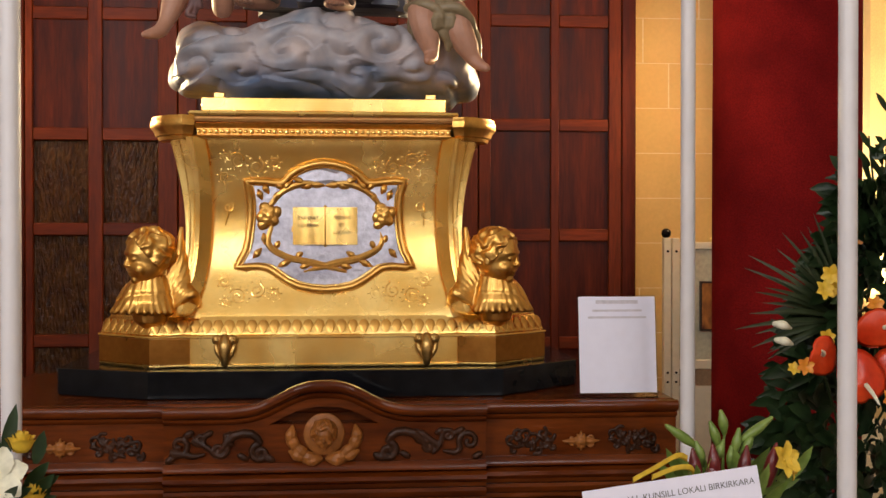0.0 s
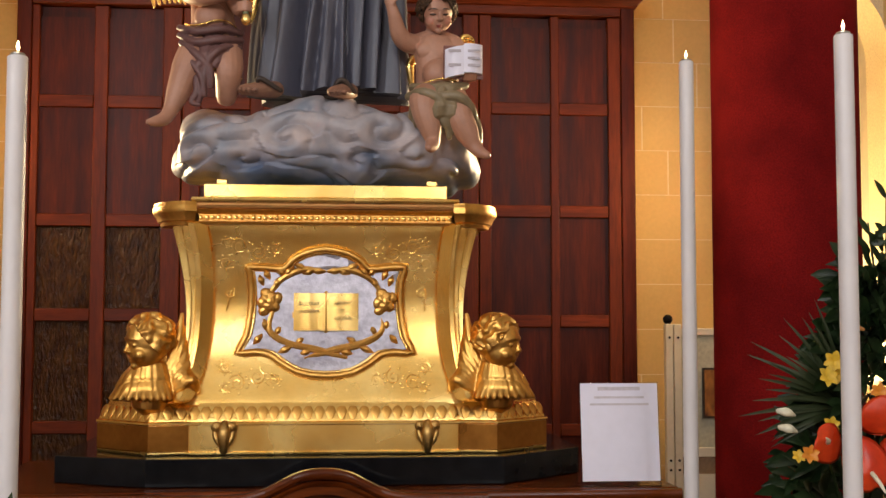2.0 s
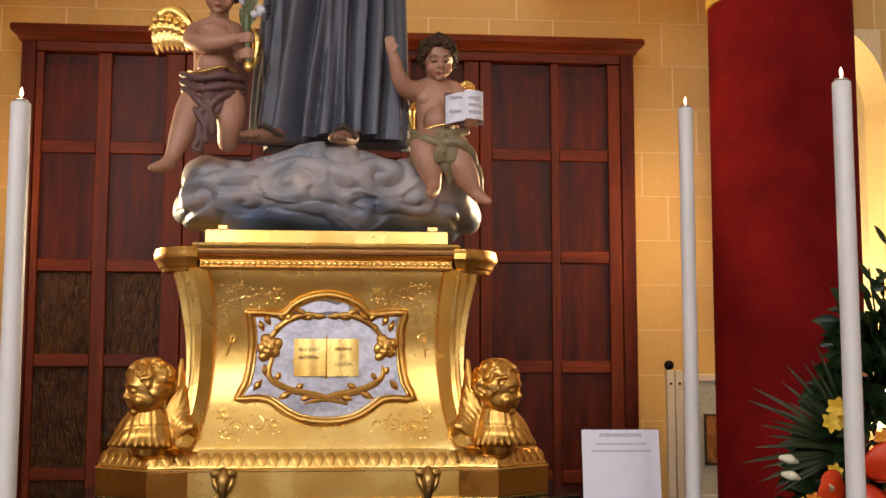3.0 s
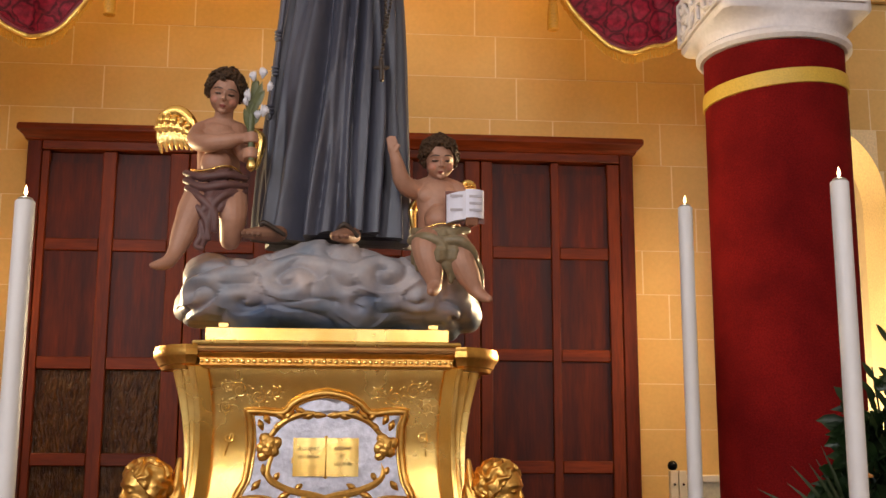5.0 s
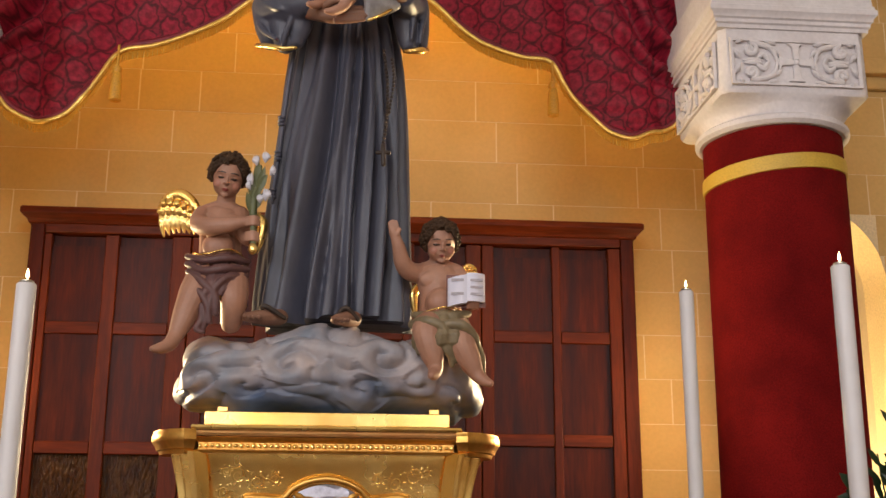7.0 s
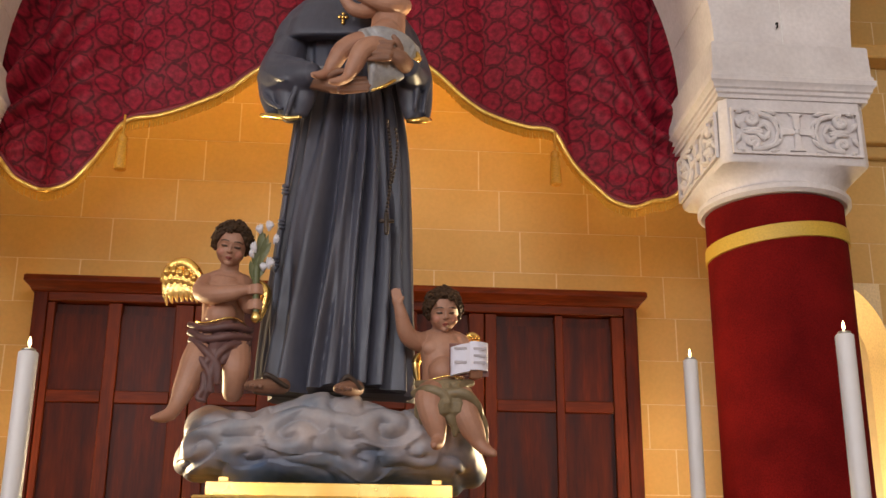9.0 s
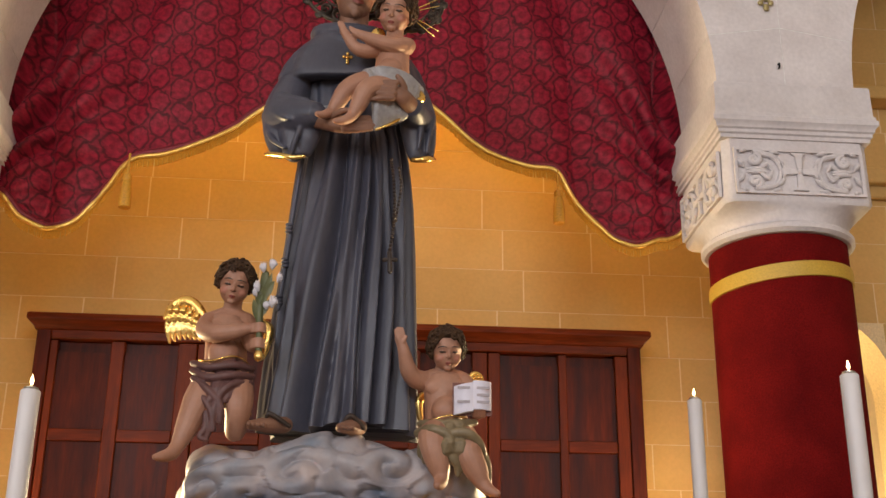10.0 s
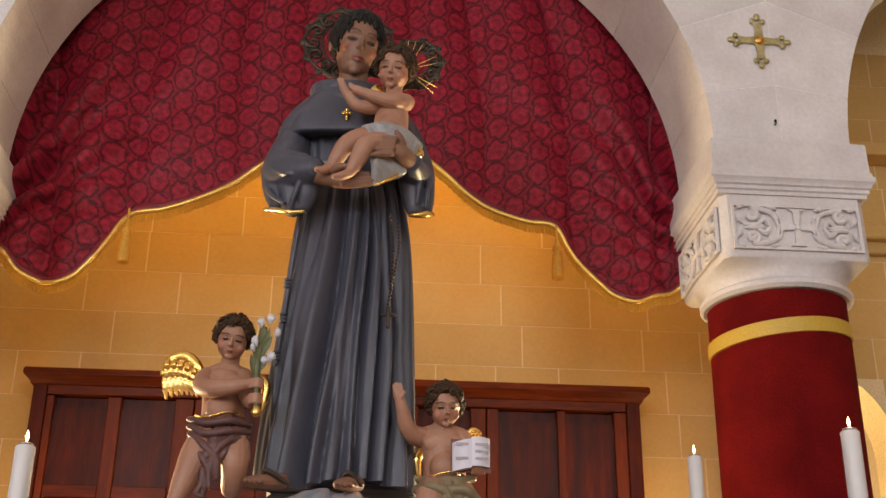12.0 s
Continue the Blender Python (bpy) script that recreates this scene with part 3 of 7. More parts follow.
tagged(part("fringe", thr, FRINGE, curtain, "long gold thread fringe", weld=False), kind="stuff")
for tx, tz in ((-1.140, 3.950), (1.005, 3.955)):
    bm = tube([(tx, CURTAIN_Y - 0.05, tz + 0.02, 0.006), (tx, CURTAIN_Y - 0.05, tz - 0.10, 0.006)], segs=8, steps=1)
    tas = part("tassel", bm, FRINGE, curtain, "yellow silk tassel")
    part("tassel_skirt", lathe([(0.006, tz - 0.085), (0.020, tz - 0.092), (0.024, tz - 0.11), (0.018, tz - 0.125), (0.024, tz - 0.135), (0.029, tz - 0.20), (0.030, tz - 0.265), (0.026, tz - 0.268), (0.004, tz - 0.262)], (tx, CURTAIN_Y - 0.05), segs=20), FRINGE, tas)
# ---- carving helpers ----
def fused(bm, voxel, rounds=2, factor=0.5):
    """The union of a bmesh's overlapping pieces as one smooth skin."""
    me = bpy.data.meshes.new("rough")
    bm.to_mesh(me)
    bm.free()
    ob = new("rough", me)
    mod = ob.modifiers.new("fuse", "REMESH")
    mod.mode, mod.voxel_size = "VOXEL", voxel
    mod = ob.modifiers.new("soften", "SMOOTH")
    mod.iterations, mod.factor = rounds, factor
    bpy.context.view_layer.update()
    done = bpy.data.meshes.new_from_object(ob.evaluated_get(bpy.context.evaluated_depsgraph_get()))
    bpy.data.objects.remove(ob)
    bpy.data.meshes.remove(me)
    out = bmesh.new()
    out.from_mesh(done)
    bpy.data.meshes.remove(done)
    return out


def join(bm, other, mi=0, paint=None):
    """Adds other to bm with material mi, or the one that paint(middle of a face) names."""
    for f in other.faces:
        f.material_index = mi if paint is None else paint(f.calc_center_median())
        f.smooth = True
    me = bpy.data.meshes.new("joined")
    other.to_mesh(me)
    other.free()
    bm.from_mesh(me)
    bpy.data.meshes.remove(me)
    return bm


def head(bm, c, r, turn=(0, 0, 0), skin=0, hair=1, dark=None, lips=None, blush=None, style="curls", child=True, grain=0.024, lift=0.0, tall=1.0):
    """A carved head of radius r that faces -y before it is turned, with curls or short combed hair."""
    place = pose(*c, *turn) @ Matrix.Diagonal((r, r, r * tall, 1))
    k = bmesh.new()
    blob((0, 0.10, 0.20), (0.80, 0.92, 0.86), k)
    if child:
        blob((0, -0.12, -0.26), (0.66, 0.68, 0.68), k)
        blob((0, -0.55, -0.78), (0.20, 0.18, 0.16), k)
    else:
        blob((0, -0.12, -0.26), (0.58, 0.66, 0.78), k)
        blob((0, -0.30, -0.70), (0.37, 0.40, 0.28), k)
        blob((0, -0.56, -0.88), (0.16, 0.15, 0.14), k)
    tube([(-0.50, -0.56, 0.17, 0.07), (-0.27, -0.73, 0.24, 0.09), (0, -0.74, 0.20, 0.08), (0.27, -0.73, 0.24, 0.09), (0.50, -0.56, 0.17, 0.07)], k, 0, 10, 4)
    for s in (-1, 1):
        if child:
            blob((s * 0.36, -0.47, -0.36), (0.27, 0.26, 0.26), k)
        else:
            blob((s * 0.38, -0.48, -0.18), (0.20, 0.20, 0.20), k)
        blob((s * 0.80, 0.06, -0.10), (0.09, 0.17, 0.24), k)
    k = fused(k, grain * 1.3, 8, 0.5)
    tube([(0, -0.73, 0.16, 0.070), (0, -0.82, -0.06, 0.068), (0, -0.88, -0.20, 0.088), (0, -0.84, -0.25, 0.072)], k, 0, 12, 5)
    w = 0.15 if child else 0.20
    tube([(-w, -0.66, -0.50, 0.04), (-w * 0.4, -0.735, -0.495, 0.052), (0, -0.75, -0.51, 0.050), (w * 0.4, -0.735, -0.495, 0.052), (w, -0.66, -0.50, 0.04)], k, 0, 10, 4)
    tube([(-w * 0.8, -0.66, -0.56, 0.04), (0, -0.72, -0.60, 0.062), (w * 0.8, -0.66, -0.56, 0.04)], k, 0, 10, 4)
    for s in (-1, 1):
        blob((s * 0.09, -0.79, -0.245), (0.060, 0.07, 0.052), k, segs=10, rings=8)
        blob((s * 0.30, -0.60, 0.00), (0.15, 0.16, 0.105), k)
    k = fused(k, grain, 2, 0.4)

    def paint(p):
        x, z = abs(p.x), p.z
        if p.y > -0.35 or dark is None:
            return skin
        if abs(x - 0.32) < 0.20 and abs(z - 0.265 + 1.5 * (x - 0.28) ** 2) < 0.026:
            return dark
        if ((x - 0.30) / 0.155) ** 2 + ((z + 0.015) / 0.055) ** 2 < 1:
            return dark
        if (x / (0.15 if child else 0.19)) ** 2 + ((z + 0.545) / 0.075) ** 2 < 1:
            return lips
        if blush is not None and ((x - 0.44) / 0.19) ** 2 + ((z + 0.30) / 0.16) ** 2 < 1 + 0.5 * noise.noise(p * 9):
            return blush
        return skin
    for f in k.faces:
        f.material_index = paint(f.calc_center_median())
    bmesh.ops.transform(k, matrix=place, verts=k.verts)
    me = bpy.data.meshes.new("joined")
    k.to_mesh(me), k.free()
    bm.from_mesh(me)
    bpy.data.meshes.remove(me)

    def line(a):
        """How far down the hair grows at each side angle."""
        a = abs(a)
        return 0.54 + lift if a < 0.45 else max(0.54 + lift - (a - 0.45) * 1.35, -0.60)
    h = bmesh.new()

    def cap(u):
        a, b = math.atan2(u.x, -u.y), math.asin(max(-1, min(1, u.z)))
        q = min(1.0, max(0.0, (b - line(a)) / 0.16 + 0.5))
        wave = 0.05 * noise.noise(u * 5 + Vector(c) * 7)
        if style == "waves":
            wave = 0.075 * math.sin(9 * b + 4 * math.sin(3 * a) + 5 * noise.noise(u * 2.5)) - 0.02
        return 0.74 + q * (0.33 + wave)
    blob((0, 0.10, 0.20), (0.83, 0.95, 0.90), h, 0, (0, 0, 0), 72, 54, cap)
    pick = random.Random(int(1000 * r))
    if style == "curls":
        for i in range(190):
            z = 1 - 2 * (i + 0.5) / 190
            a = i * 2.39996
            u = Vector((math.sqrt(1 - z * z) * math.sin(a), -math.sqrt(1 - z * z) * math.cos(a), z))
            if math.asin(z) < line(math.atan2(u.x, -u.y)) + pick.uniform(-0.08, 0.10):
                continue
            o = pick.uniform(0.99, 1.12)
            p = Vector((u.x * 0.83 * o, 0.10 + u.y * 0.95 * o, 0.20 + u.z * 0.90 * o))
            e1 = u.cross(Vector((0.3, 0.2, 1))).normalized()
            e2 = u.cross(e1)
            t0, spin = pick.uniform(0, 6.28), pick.choice((-1, 1))
            pts = []
            for q in range(9):
                w = t0 + spin * q * 0.72
                rad = 0.135 * (1 - q / 12)
                v = p + (e1 * math.cos(w) + e2 * math.sin(w)) * rad + u * 0.012 * q
                pts.append((v.x, v.y, v.z, 0.074 - 0.003 * q))
            tube(pts, h, 0, 6, 1)
    elif style == "short":
        for i in range(120):
            a = -2.6 + 5.2 * i / 119 + pick.uniform(-0.05, 0.05)
            b1 = line(a) + pick.uniform(-0.16, 0.05) + (0.10 if abs(a) < 0.18 else 0)
            b0 = min(1.45, b1 + pick.uniform(0.45, 0.75))
            pts = []
            for q in range(4):
                b = b0 + (b1 - b0) * q / 3
                aa = a + 0.16 * math.sin(q * 1.2 + i)
                o = 1.035 - 0.05 * (q == 3)
                pts.append((0.83 * o * math.cos(b) * math.sin(aa), 0.10 - 0.95 * o * math.cos(b) * math.cos(aa), 0.20 + 0.90 * o * math.sin(b), 0.084 - 0.014 * q))
            tube(pts, h, 0, 6, 3)
    h = fused(h, grain, 1, 0.25)
    bmesh.ops.transform(h, matrix=place, verts=h.verts)
    return join(bm, h, hair)


def leaf_blade(bm, root, tip, width, mi=0, bend=(0, 0, 0), fold_=0.25, n=6):
    """A pointed leaf from root to tip with a folded middle rib; bend pulls its middle aside."""
    a, t, bd = Vector(root), Vector(tip), Vector(bend)
    d = t - a
    side = d.cross(Vector((0.15, -1, 0.1)))
    side = side.normalized() if side.length > 1e-6 else Vector((1, 0, 0))
    up = side.cross(d).normalized()
    rows = []
    for k in range(n + 1):
        s = k / n
        w = width * (math.sin(math.pi * min(1, 0.08 + 0.92 * s)) ** 0.8 if k < n else 0.02)
        m = a + d * s + bd * math.sin(math.pi * s)
        rows.append([bm.verts.new(m - side * w + up * w * fold_), bm.verts.new(m - up * w * 0.15), bm.verts.new(m + side * w + up * w * fold_)])
    for p, q in zip(rows, rows[1:]):
        for i in (0, 1):
            f = bm.faces.new((p[i], p[i + 1], q[i + 1], q[i]))
            f.material_index = mi
    return bm


def scroll(bm, cx, cz, y, r, turns, start, spin, thick, mi=0, segs=8, tail=()):
    """A spiral in the x, z plane that winds in to (cx, cz), after the tail's points."""
    n = int(turns * 10)
    pts = [(cx + r * (1 - 0.85 * k / n) * math.cos(start + spin * 2 * math.pi * turns * k / n), y, cz + r * (1 - 0.85 * k / n) * math.sin(start + spin * 2 * math.pi * turns * k / n), thick * (1 - 0.35 * k / n)) for k in range(n + 1)]
    return tube(list(tail) + pts, bm, mi, segs, 2)
# ---- carved walnut sideboard that carries the pedestal ----
SB0, SB1, SBY = -1.215, 1.117, 3.775
side = thing("sideboard", (CX, 4.15, 0), "polished walnut altar sideboard with carved frieze and arched pediment", "sideboard")
part("carcass", box(SB0 + 0.03, SB1 - 0.03, SBY + 0.03, 4.70, 0.0, 0.985), WALNUT, side)
part("worktop", box(SB0 - 0.0, SB1, SBY, 4.72, 0.986, 1.018), WALNUT, side, bevel=0.008)


def top_line(x):
    d = (x - CX) / 0.115
    return 0.082 * math.exp(-abs(d) ** 2.6 / 2.6)


def front_run(x0, x1, y, profile, rise, n):
    return loft([[(x, y - o, z + rise * top_line(x)) for o, z in profile] for x in np.linspace(x0, x1, n)], closed=True)


ROLL = [(0, 1.012), (0.016, 1.018), (0.030, 1.014), (0.036, 1.003), (0.034, 0.990), (0.024, 0.981), (0.012, 0.978), (0.0, 0.978)]
BEAD = [(0, 0.977), (0.012, 0.976), (0.016, 0.970), (0.012, 0.963), (0.004, 0.958), (0, 0.957)]
LOW1 = [(0, 0.836), (0.010, 0.836), (0.016, 0.828), (0.022, 0.818), (0.022, 0.808), (0.012, 0.802), (0, 0.802)]
LOW2 = [(0, 0.800), (0.020, 0.799), (0.034, 0.790), (0.036, 0.778), (0.026, 0.768), (0.014, 0.764), (0.010, 0.752), (0, 0.750)]
LOW3 = [(0, 0.748), (0.018, 0.748), (0.024, 0.738), (0.018, 0.722), (0.008, 0.716), (0, 0.716)]
BAYS = [(SB0, -0.560, SBY, 0, 40), (-0.556, 0.472, SBY - 0.045, 1, 160), (0.476, SB1, SBY, 0, 40)]
for x0, x1, y, rise, n in BAYS:
    f = part("frieze", front_run(x0, x1, y, [(0, 0.957), (0, 0.70), (-0.07, 0.70), (-0.07, 0.957)], 0, 2), WALNUT, side)
    if rise:
        part("pediment", front_run(x0 + 0.15, x1 - 0.15, y, [(-0.001, 0.93), (-0.001, 0.99), (-0.03, 0.99), (-0.03, 0.93)], 1, 120), WALNUT, side)
    for name, prof, up in (("top_moulding", ROLL, rise), ("bead", BEAD, rise), ("lower_moulding", LOW1, 0), ("lower_moulding", LOW2, 0), ("lower_moulding", LOW3, 0)):
        part(name, front_run(x0, x1, y, prof, up, n), WALNUT, side)
    part("drawer_front", box(x0 + 0.03, x1 - 0.03, y - 0.006, y + 0.02, 0.12, 0.69), WALNUT, side, bevel=0.006)

YF = SBY - 0.046
bm = bmesh.new()
head(bm, (CX, YF - 0.022, 0.922), 0.043, (8, 0, 0), 0, 0, grain=0.045)
blob((CX, YF - 0.001, 0.925), (0.066, 0.010, 0.068), bm)
for s in (-1, 1):
    for k, (dx, dz, L, ang) in enumerate(((0.050, -0.050, 0.060, 10), (0.075, -0.030, 0.062, 42), (0.098, -0.002, 0.062, 72), (0.105, 0.020, 0.050, 100), (0.04, -0.062, 0.05, -8), (0.085, -0.045, 0.05, 25))):
        a = math.radians(ang)
        ux, uz = math.cos(a) * L / 2, math.sin(a) * L / 2
        tube([(CX + s * (dx - ux), YF - 0.008, 0.905 + dz - uz, 0.012), (CX + s * dx, YF - 0.018, 0.905 + dz, 0.019), (CX + s * (dx + ux), YF - 0.008, 0.905 + dz + uz, 0.007)], bm, 0, 8, 3)
part("carved_cherub_head", bm, HONEY, side, "honey-coloured carved winged head", fuse=0.0016)


def dark_scrolls(x0, x1, y, flip):
    """A run of carved acanthus scrolls along the frieze."""
    bm = bmesh.new()
    w = x1 - x0

    def X(t):
        return x1 - w * t if flip else x0 + w * t
    sp = -1 if flip else 1
    y -= 0.006
    scroll(bm, X(0.14), 0.868, y, 0.032 * 1.0, 1.3, math.pi / 2, -sp, 0.012, tail=[(X(0.52), y, 0.872, 0.008), (X(0.38), y - 0.004, 0.925, 0.014), (X(0.22), y - 0.004, 0.930, 0.014)])
    scroll(bm, X(0.52), 0.880, y, 0.026, 1.2, 0, sp, 0.010, tail=[(X(0.34), y, 0.93, 0.008), (X(0.46), y, 0.925, 0.010)])
    scroll(bm, X(0.70), 0.915, y, 0.022, 1.2, math.pi, -sp, 0.009, tail=[(X(0.56), y, 0.86, 0.007), (X(0.62), y, 0.885, 0.010)])
    scroll(bm, X(0.89), 0.895, y, 0.036, 1.2, math.pi * 1.2, -sp, 0.011, tail=[(X(0.66), y, 0.866, 0.006), (X(0.76), y, 0.860, 0.011)])
    for t, z, r in ((0.06, 0.850, 0.014), (0.30, 0.856, 0.012), (0.62, 0.930, 0.011), (0.80, 0.930, 0.012), (0.97, 0.850, 0.012), (0.42, 0.90, 0.010)):
        blob((X(t), y, z), (r * 1.7, 0.011, r), bm, 0, (0, 30 * (1 if t < 0.5 else -1), 0), 10, 6)
    part("carved_scrollwork", bm, CARVED, side, "dark carved acanthus scrolls", fuse=0.003)


dark_scrolls(0.105, 0.455, YF, False)
dark_scrolls(-0.545, -0.205, YF, True)


def rosette_handle(x, z, y):
    bm = bmesh.new()
    for k in range(12):
        a = k * math.pi / 6
        L = (0.060, 0.020, 0.024, 0.030, 0.024, 0.020)[k % 6]
        tube([(x, y - 0.004, z, 0.008), (x + math.cos(a) * L * 0.6, y - 0.010, z + math.sin(a) * L * 0.6, 0.007), (x + math.cos(a) * L, y - 0.004, z + math.sin(a) * L, 0.004)], bm, 0, 8, 3)
    blob((x, y - 0.012, z), (0.017, 0.012, 0.012), bm, segs=12, rings=8)
    for s in (-1, 1):
        scroll(bm, x + s * 0.030, z + 0.010, y - 0.006, 0.011, 1, 0, s, 0.004)
        scroll(bm, x + s * 0.030, z - 0.010, y - 0.006, 0.011, 1, 0, -s, 0.004)
    part("rosette_mount", bm, HONEY, side, "pierced honey-gold rosette mount", fuse=0.0025)


for xc in (0.795, -0.885):
    rosette_handle(xc, 0.882, SBY)
    for s in (-1, 1):
        bm = bmesh.new()
        for k in range(6):
            x = xc + s * (0.105 + 0.026 * k)
            zz = 0.885 + 0.012 * math.sin(k * 2.2)
            scroll(bm, x, zz + 0.018, SBY - 0.004, 0.018, 1, k, s, 0.006)
            scroll(bm, x + 0.012, zz - 0.020, SBY - 0.004, 0.016, 1, k + 2, -s, 0.006)
            blob((x, SBY - 0.004, zz), (0.016, 0.010, 0.008), bm, 0, (0, 40 * k, 0), 10, 6)
        part("carved_leafwork", bm, CARVED, side, "dark carved leaf panel", fuse=0.003)

outline = [(-0.955, 4.03), (-0.63, 3.875), (0.55, 3.875), (0.86, 4.16), (0.86, 4.66), (-0.955, 4.66)]
tagged(obj("plinth_board", slab(outline, 1.020, 1.112), BLACK, bevel=0.004, smooth=0), "thick black polished board lying on the sideboard", "board")
# ---- gilded pedestal ----
SANDAL_INK = mat("dark_brown_letters", (0.05, 0.03, 0.015), (0.08, 0.05, 0.025), 0.6)
# same gilding as the base; dark reflections of the splayed faces are in the colour
BLOCK_GOLD = mat("gold_leaf_dark_reflection", (0.26, 0.105, 0.02), (0.38, 0.17, 0.035), 0.28, 1.0, scale=5, fine=40, speck=0.1, bump=0.05, depth=0.003)
GOLD_DARK = mat("dulled_gilding", (0.40, 0.24, 0.07), (0.58, 0.36, 0.12), 0.34, 0.95, scale=20, fine=90, speck=0.25)
PY, PZ = 4.31, 1.113
ped = thing("pedestal", (CX, PY, PZ), "gilded carved wooden pedestal with shield, corner brackets and winged heads", "pedestal")


def both(points):
    """A front half of plan points (dx, y), left to right, closed round the back."""
    front = [(CX + x, y) for x, y in points]
    back = [(x, 2 * PY - y) for x, y in front[::-1]]
    return front + back


HALF = [(0.455, 3.965), (0.456, 3.985), (0.585, 3.955), (0.785, 4.135)]
PLAN = both([(-x, y) for x, y in HALF[::-1]] + HALF)
bm = moulding(PLAN, [(-0.05, 1.113), (0, 1.113), (0.002, 1.118), (0.002, 1.124), (-0.003, 1.126), (-0.003, 1.212), (0.006, 1.216), (0.006, 1.222), (-0.004, 1.226), (-0.010, 1.25), (-0.032, 1.278), (-0.036, 1.286), (-0.06, 1.286), (-0.25, 1.286)], closed=True)
part("base", bm, GOLD, ped, "burnished gilt base")
# splayed corner blocks stand just proud of the base, dark reflections painted in
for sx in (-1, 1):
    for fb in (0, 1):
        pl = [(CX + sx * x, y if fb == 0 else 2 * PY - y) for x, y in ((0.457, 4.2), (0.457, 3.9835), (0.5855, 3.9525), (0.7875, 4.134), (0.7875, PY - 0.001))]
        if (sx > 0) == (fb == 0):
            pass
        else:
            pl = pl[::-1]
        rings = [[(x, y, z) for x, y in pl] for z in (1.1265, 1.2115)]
        part("corner_block", loft(rings), BLOCK_GOLD, ped, "gilt corner block, dark reflection put into its colour", smooth=0)
# tongues round the base moulding
tongue = blob((0, 0, 0), (0.0185, 0.0032, 0.026), segs=10, rings=8, shape=lambda u: 1 - 0.25 * abs(u.x) * (u.z < 0))
leaf_me = None
runs = []
for (x0, y0), (x1, y1) in zip(PLAN[:7], PLAN[1:8]):
    L = math.hypot(x1 - x0, y1 - y0)
    n = int(L / 0.0375)
    if n < 2:
        continue
    for k in range(n):
        t = (k + 0.5) / n
        runs.append((x0 + (x1 - x0) * t, y0 + (y1 - y0) * t, math.degrees(math.atan2(y1 - y0, x1 - x0))))
for x, y, a in runs:
    m = pose(x, y, 1.252, 0, 0, a) @ pose(0, 0.0120, 0, -24)
    if leaf_me is None:
        first = part("leaf_ornament", tongue, GOLD_OLD, ped)
        leaf_me, first.matrix_basis = first.data, m
    else:
        ob = new("leaf_ornament", leaf_me)
        ob.parent, ob.matrix_parent_inverse, ob.matrix_basis = ped, ped.matrix_basis.inverted(), m

FRONT_Y = [(1.27, 3.998), (1.30, 4.006), (1.36, 4.035), (1.44, 4.062), (1.54, 4.080), (1.64, 4.082), (1.74, 4.068), (1.82, 4.045), (1.87, 4.022), (1.90, 4.01)]
HALF_W = [(1.27, 0.482), (1.30, 0.470), (1.36, 0.440), (1.44, 0.412), (1.54, 0.396), (1.64, 0.398), (1.74, 0.412), (1.82, 0.426), (1.90, 0.436)]


def soft(z, table):
    return sum(interp(z + d, table) for d in (-0.03, -0.015, 0, 0.015, 0.03)) / 5


def face_y(z):
    return soft(z, FRONT_Y)


rings = []
for z in np.linspace(1.28, 1.90, 40):
    w, y = soft(z, HALF_W), face_y(z)
    pts = [(-w - 0.05, y + 0.09), (-w - 0.012, y + 0.02), (-w, y)] + [(w * t, y) for t in np.linspace(-0.9, 0.9, 10)] + [(w, y), (w + 0.012, y + 0.02), (w + 0.05, y + 0.09)]
    rings.append([(a, b, z) for a, b in both(pts)])
part("body", loft(rings), GOLD, ped, "hollow-curved burnished gold body", smooth=30)

# incised foliage on the four corners of the face
for sx in (-1, 1):
    for zc, up in ((1.80, 1), (1.37, -1)):
        bm = bmesh.new()
        for k, (dx, dz, r, st) in enumerate(((0.30, 0.02, 0.030, 0.5), (0.235, 0.0, 0.028, 2.0), (0.345, -0.035, 0.022, 4.0), (0.175, 0.012, 0.020, 1.0), (0.34, 0.035, 0.016, 3.0))):
            pts = []
            for q in range(16):
                a = st + q * 0.62
                rr = r * (1 - q / 19)
                z = zc + up * dz + rr * math.sin(a)
                pts.append((CX + sx * (dx + rr * math.cos(a)), face_y(z) + 0.0006, z, 0.0026))
            tube(pts, bm, 0, 6, 1)
            for q in range(7):
                a = q * 0.9 + k
                z = zc + up * dz + r * 1.2 * math.sin(a)
                x = CX + sx * (dx + r * 1.25 * math.cos(a))
                blob((x, face_y(z), z), (0.006, 0.0018, 0.003), bm, 0, (0, math.degrees(-a), 0), 8, 5)
        part("tooled_foliage", bm, GOLD, ped, "shallow tooled scroll foliage", fuse=0.0)
bm = bmesh.new()
for sx in (-1, 1):
    scroll(bm, CX + sx * 0.335, 1.66, face_y(1.66), 0.020, 1.2, 1, sx, 0.0035, tail=[(CX + sx * 0.345, face_y(1.60), 1.60, 0.003)])
part("tooled_foliage", bm, GOLD, ped)

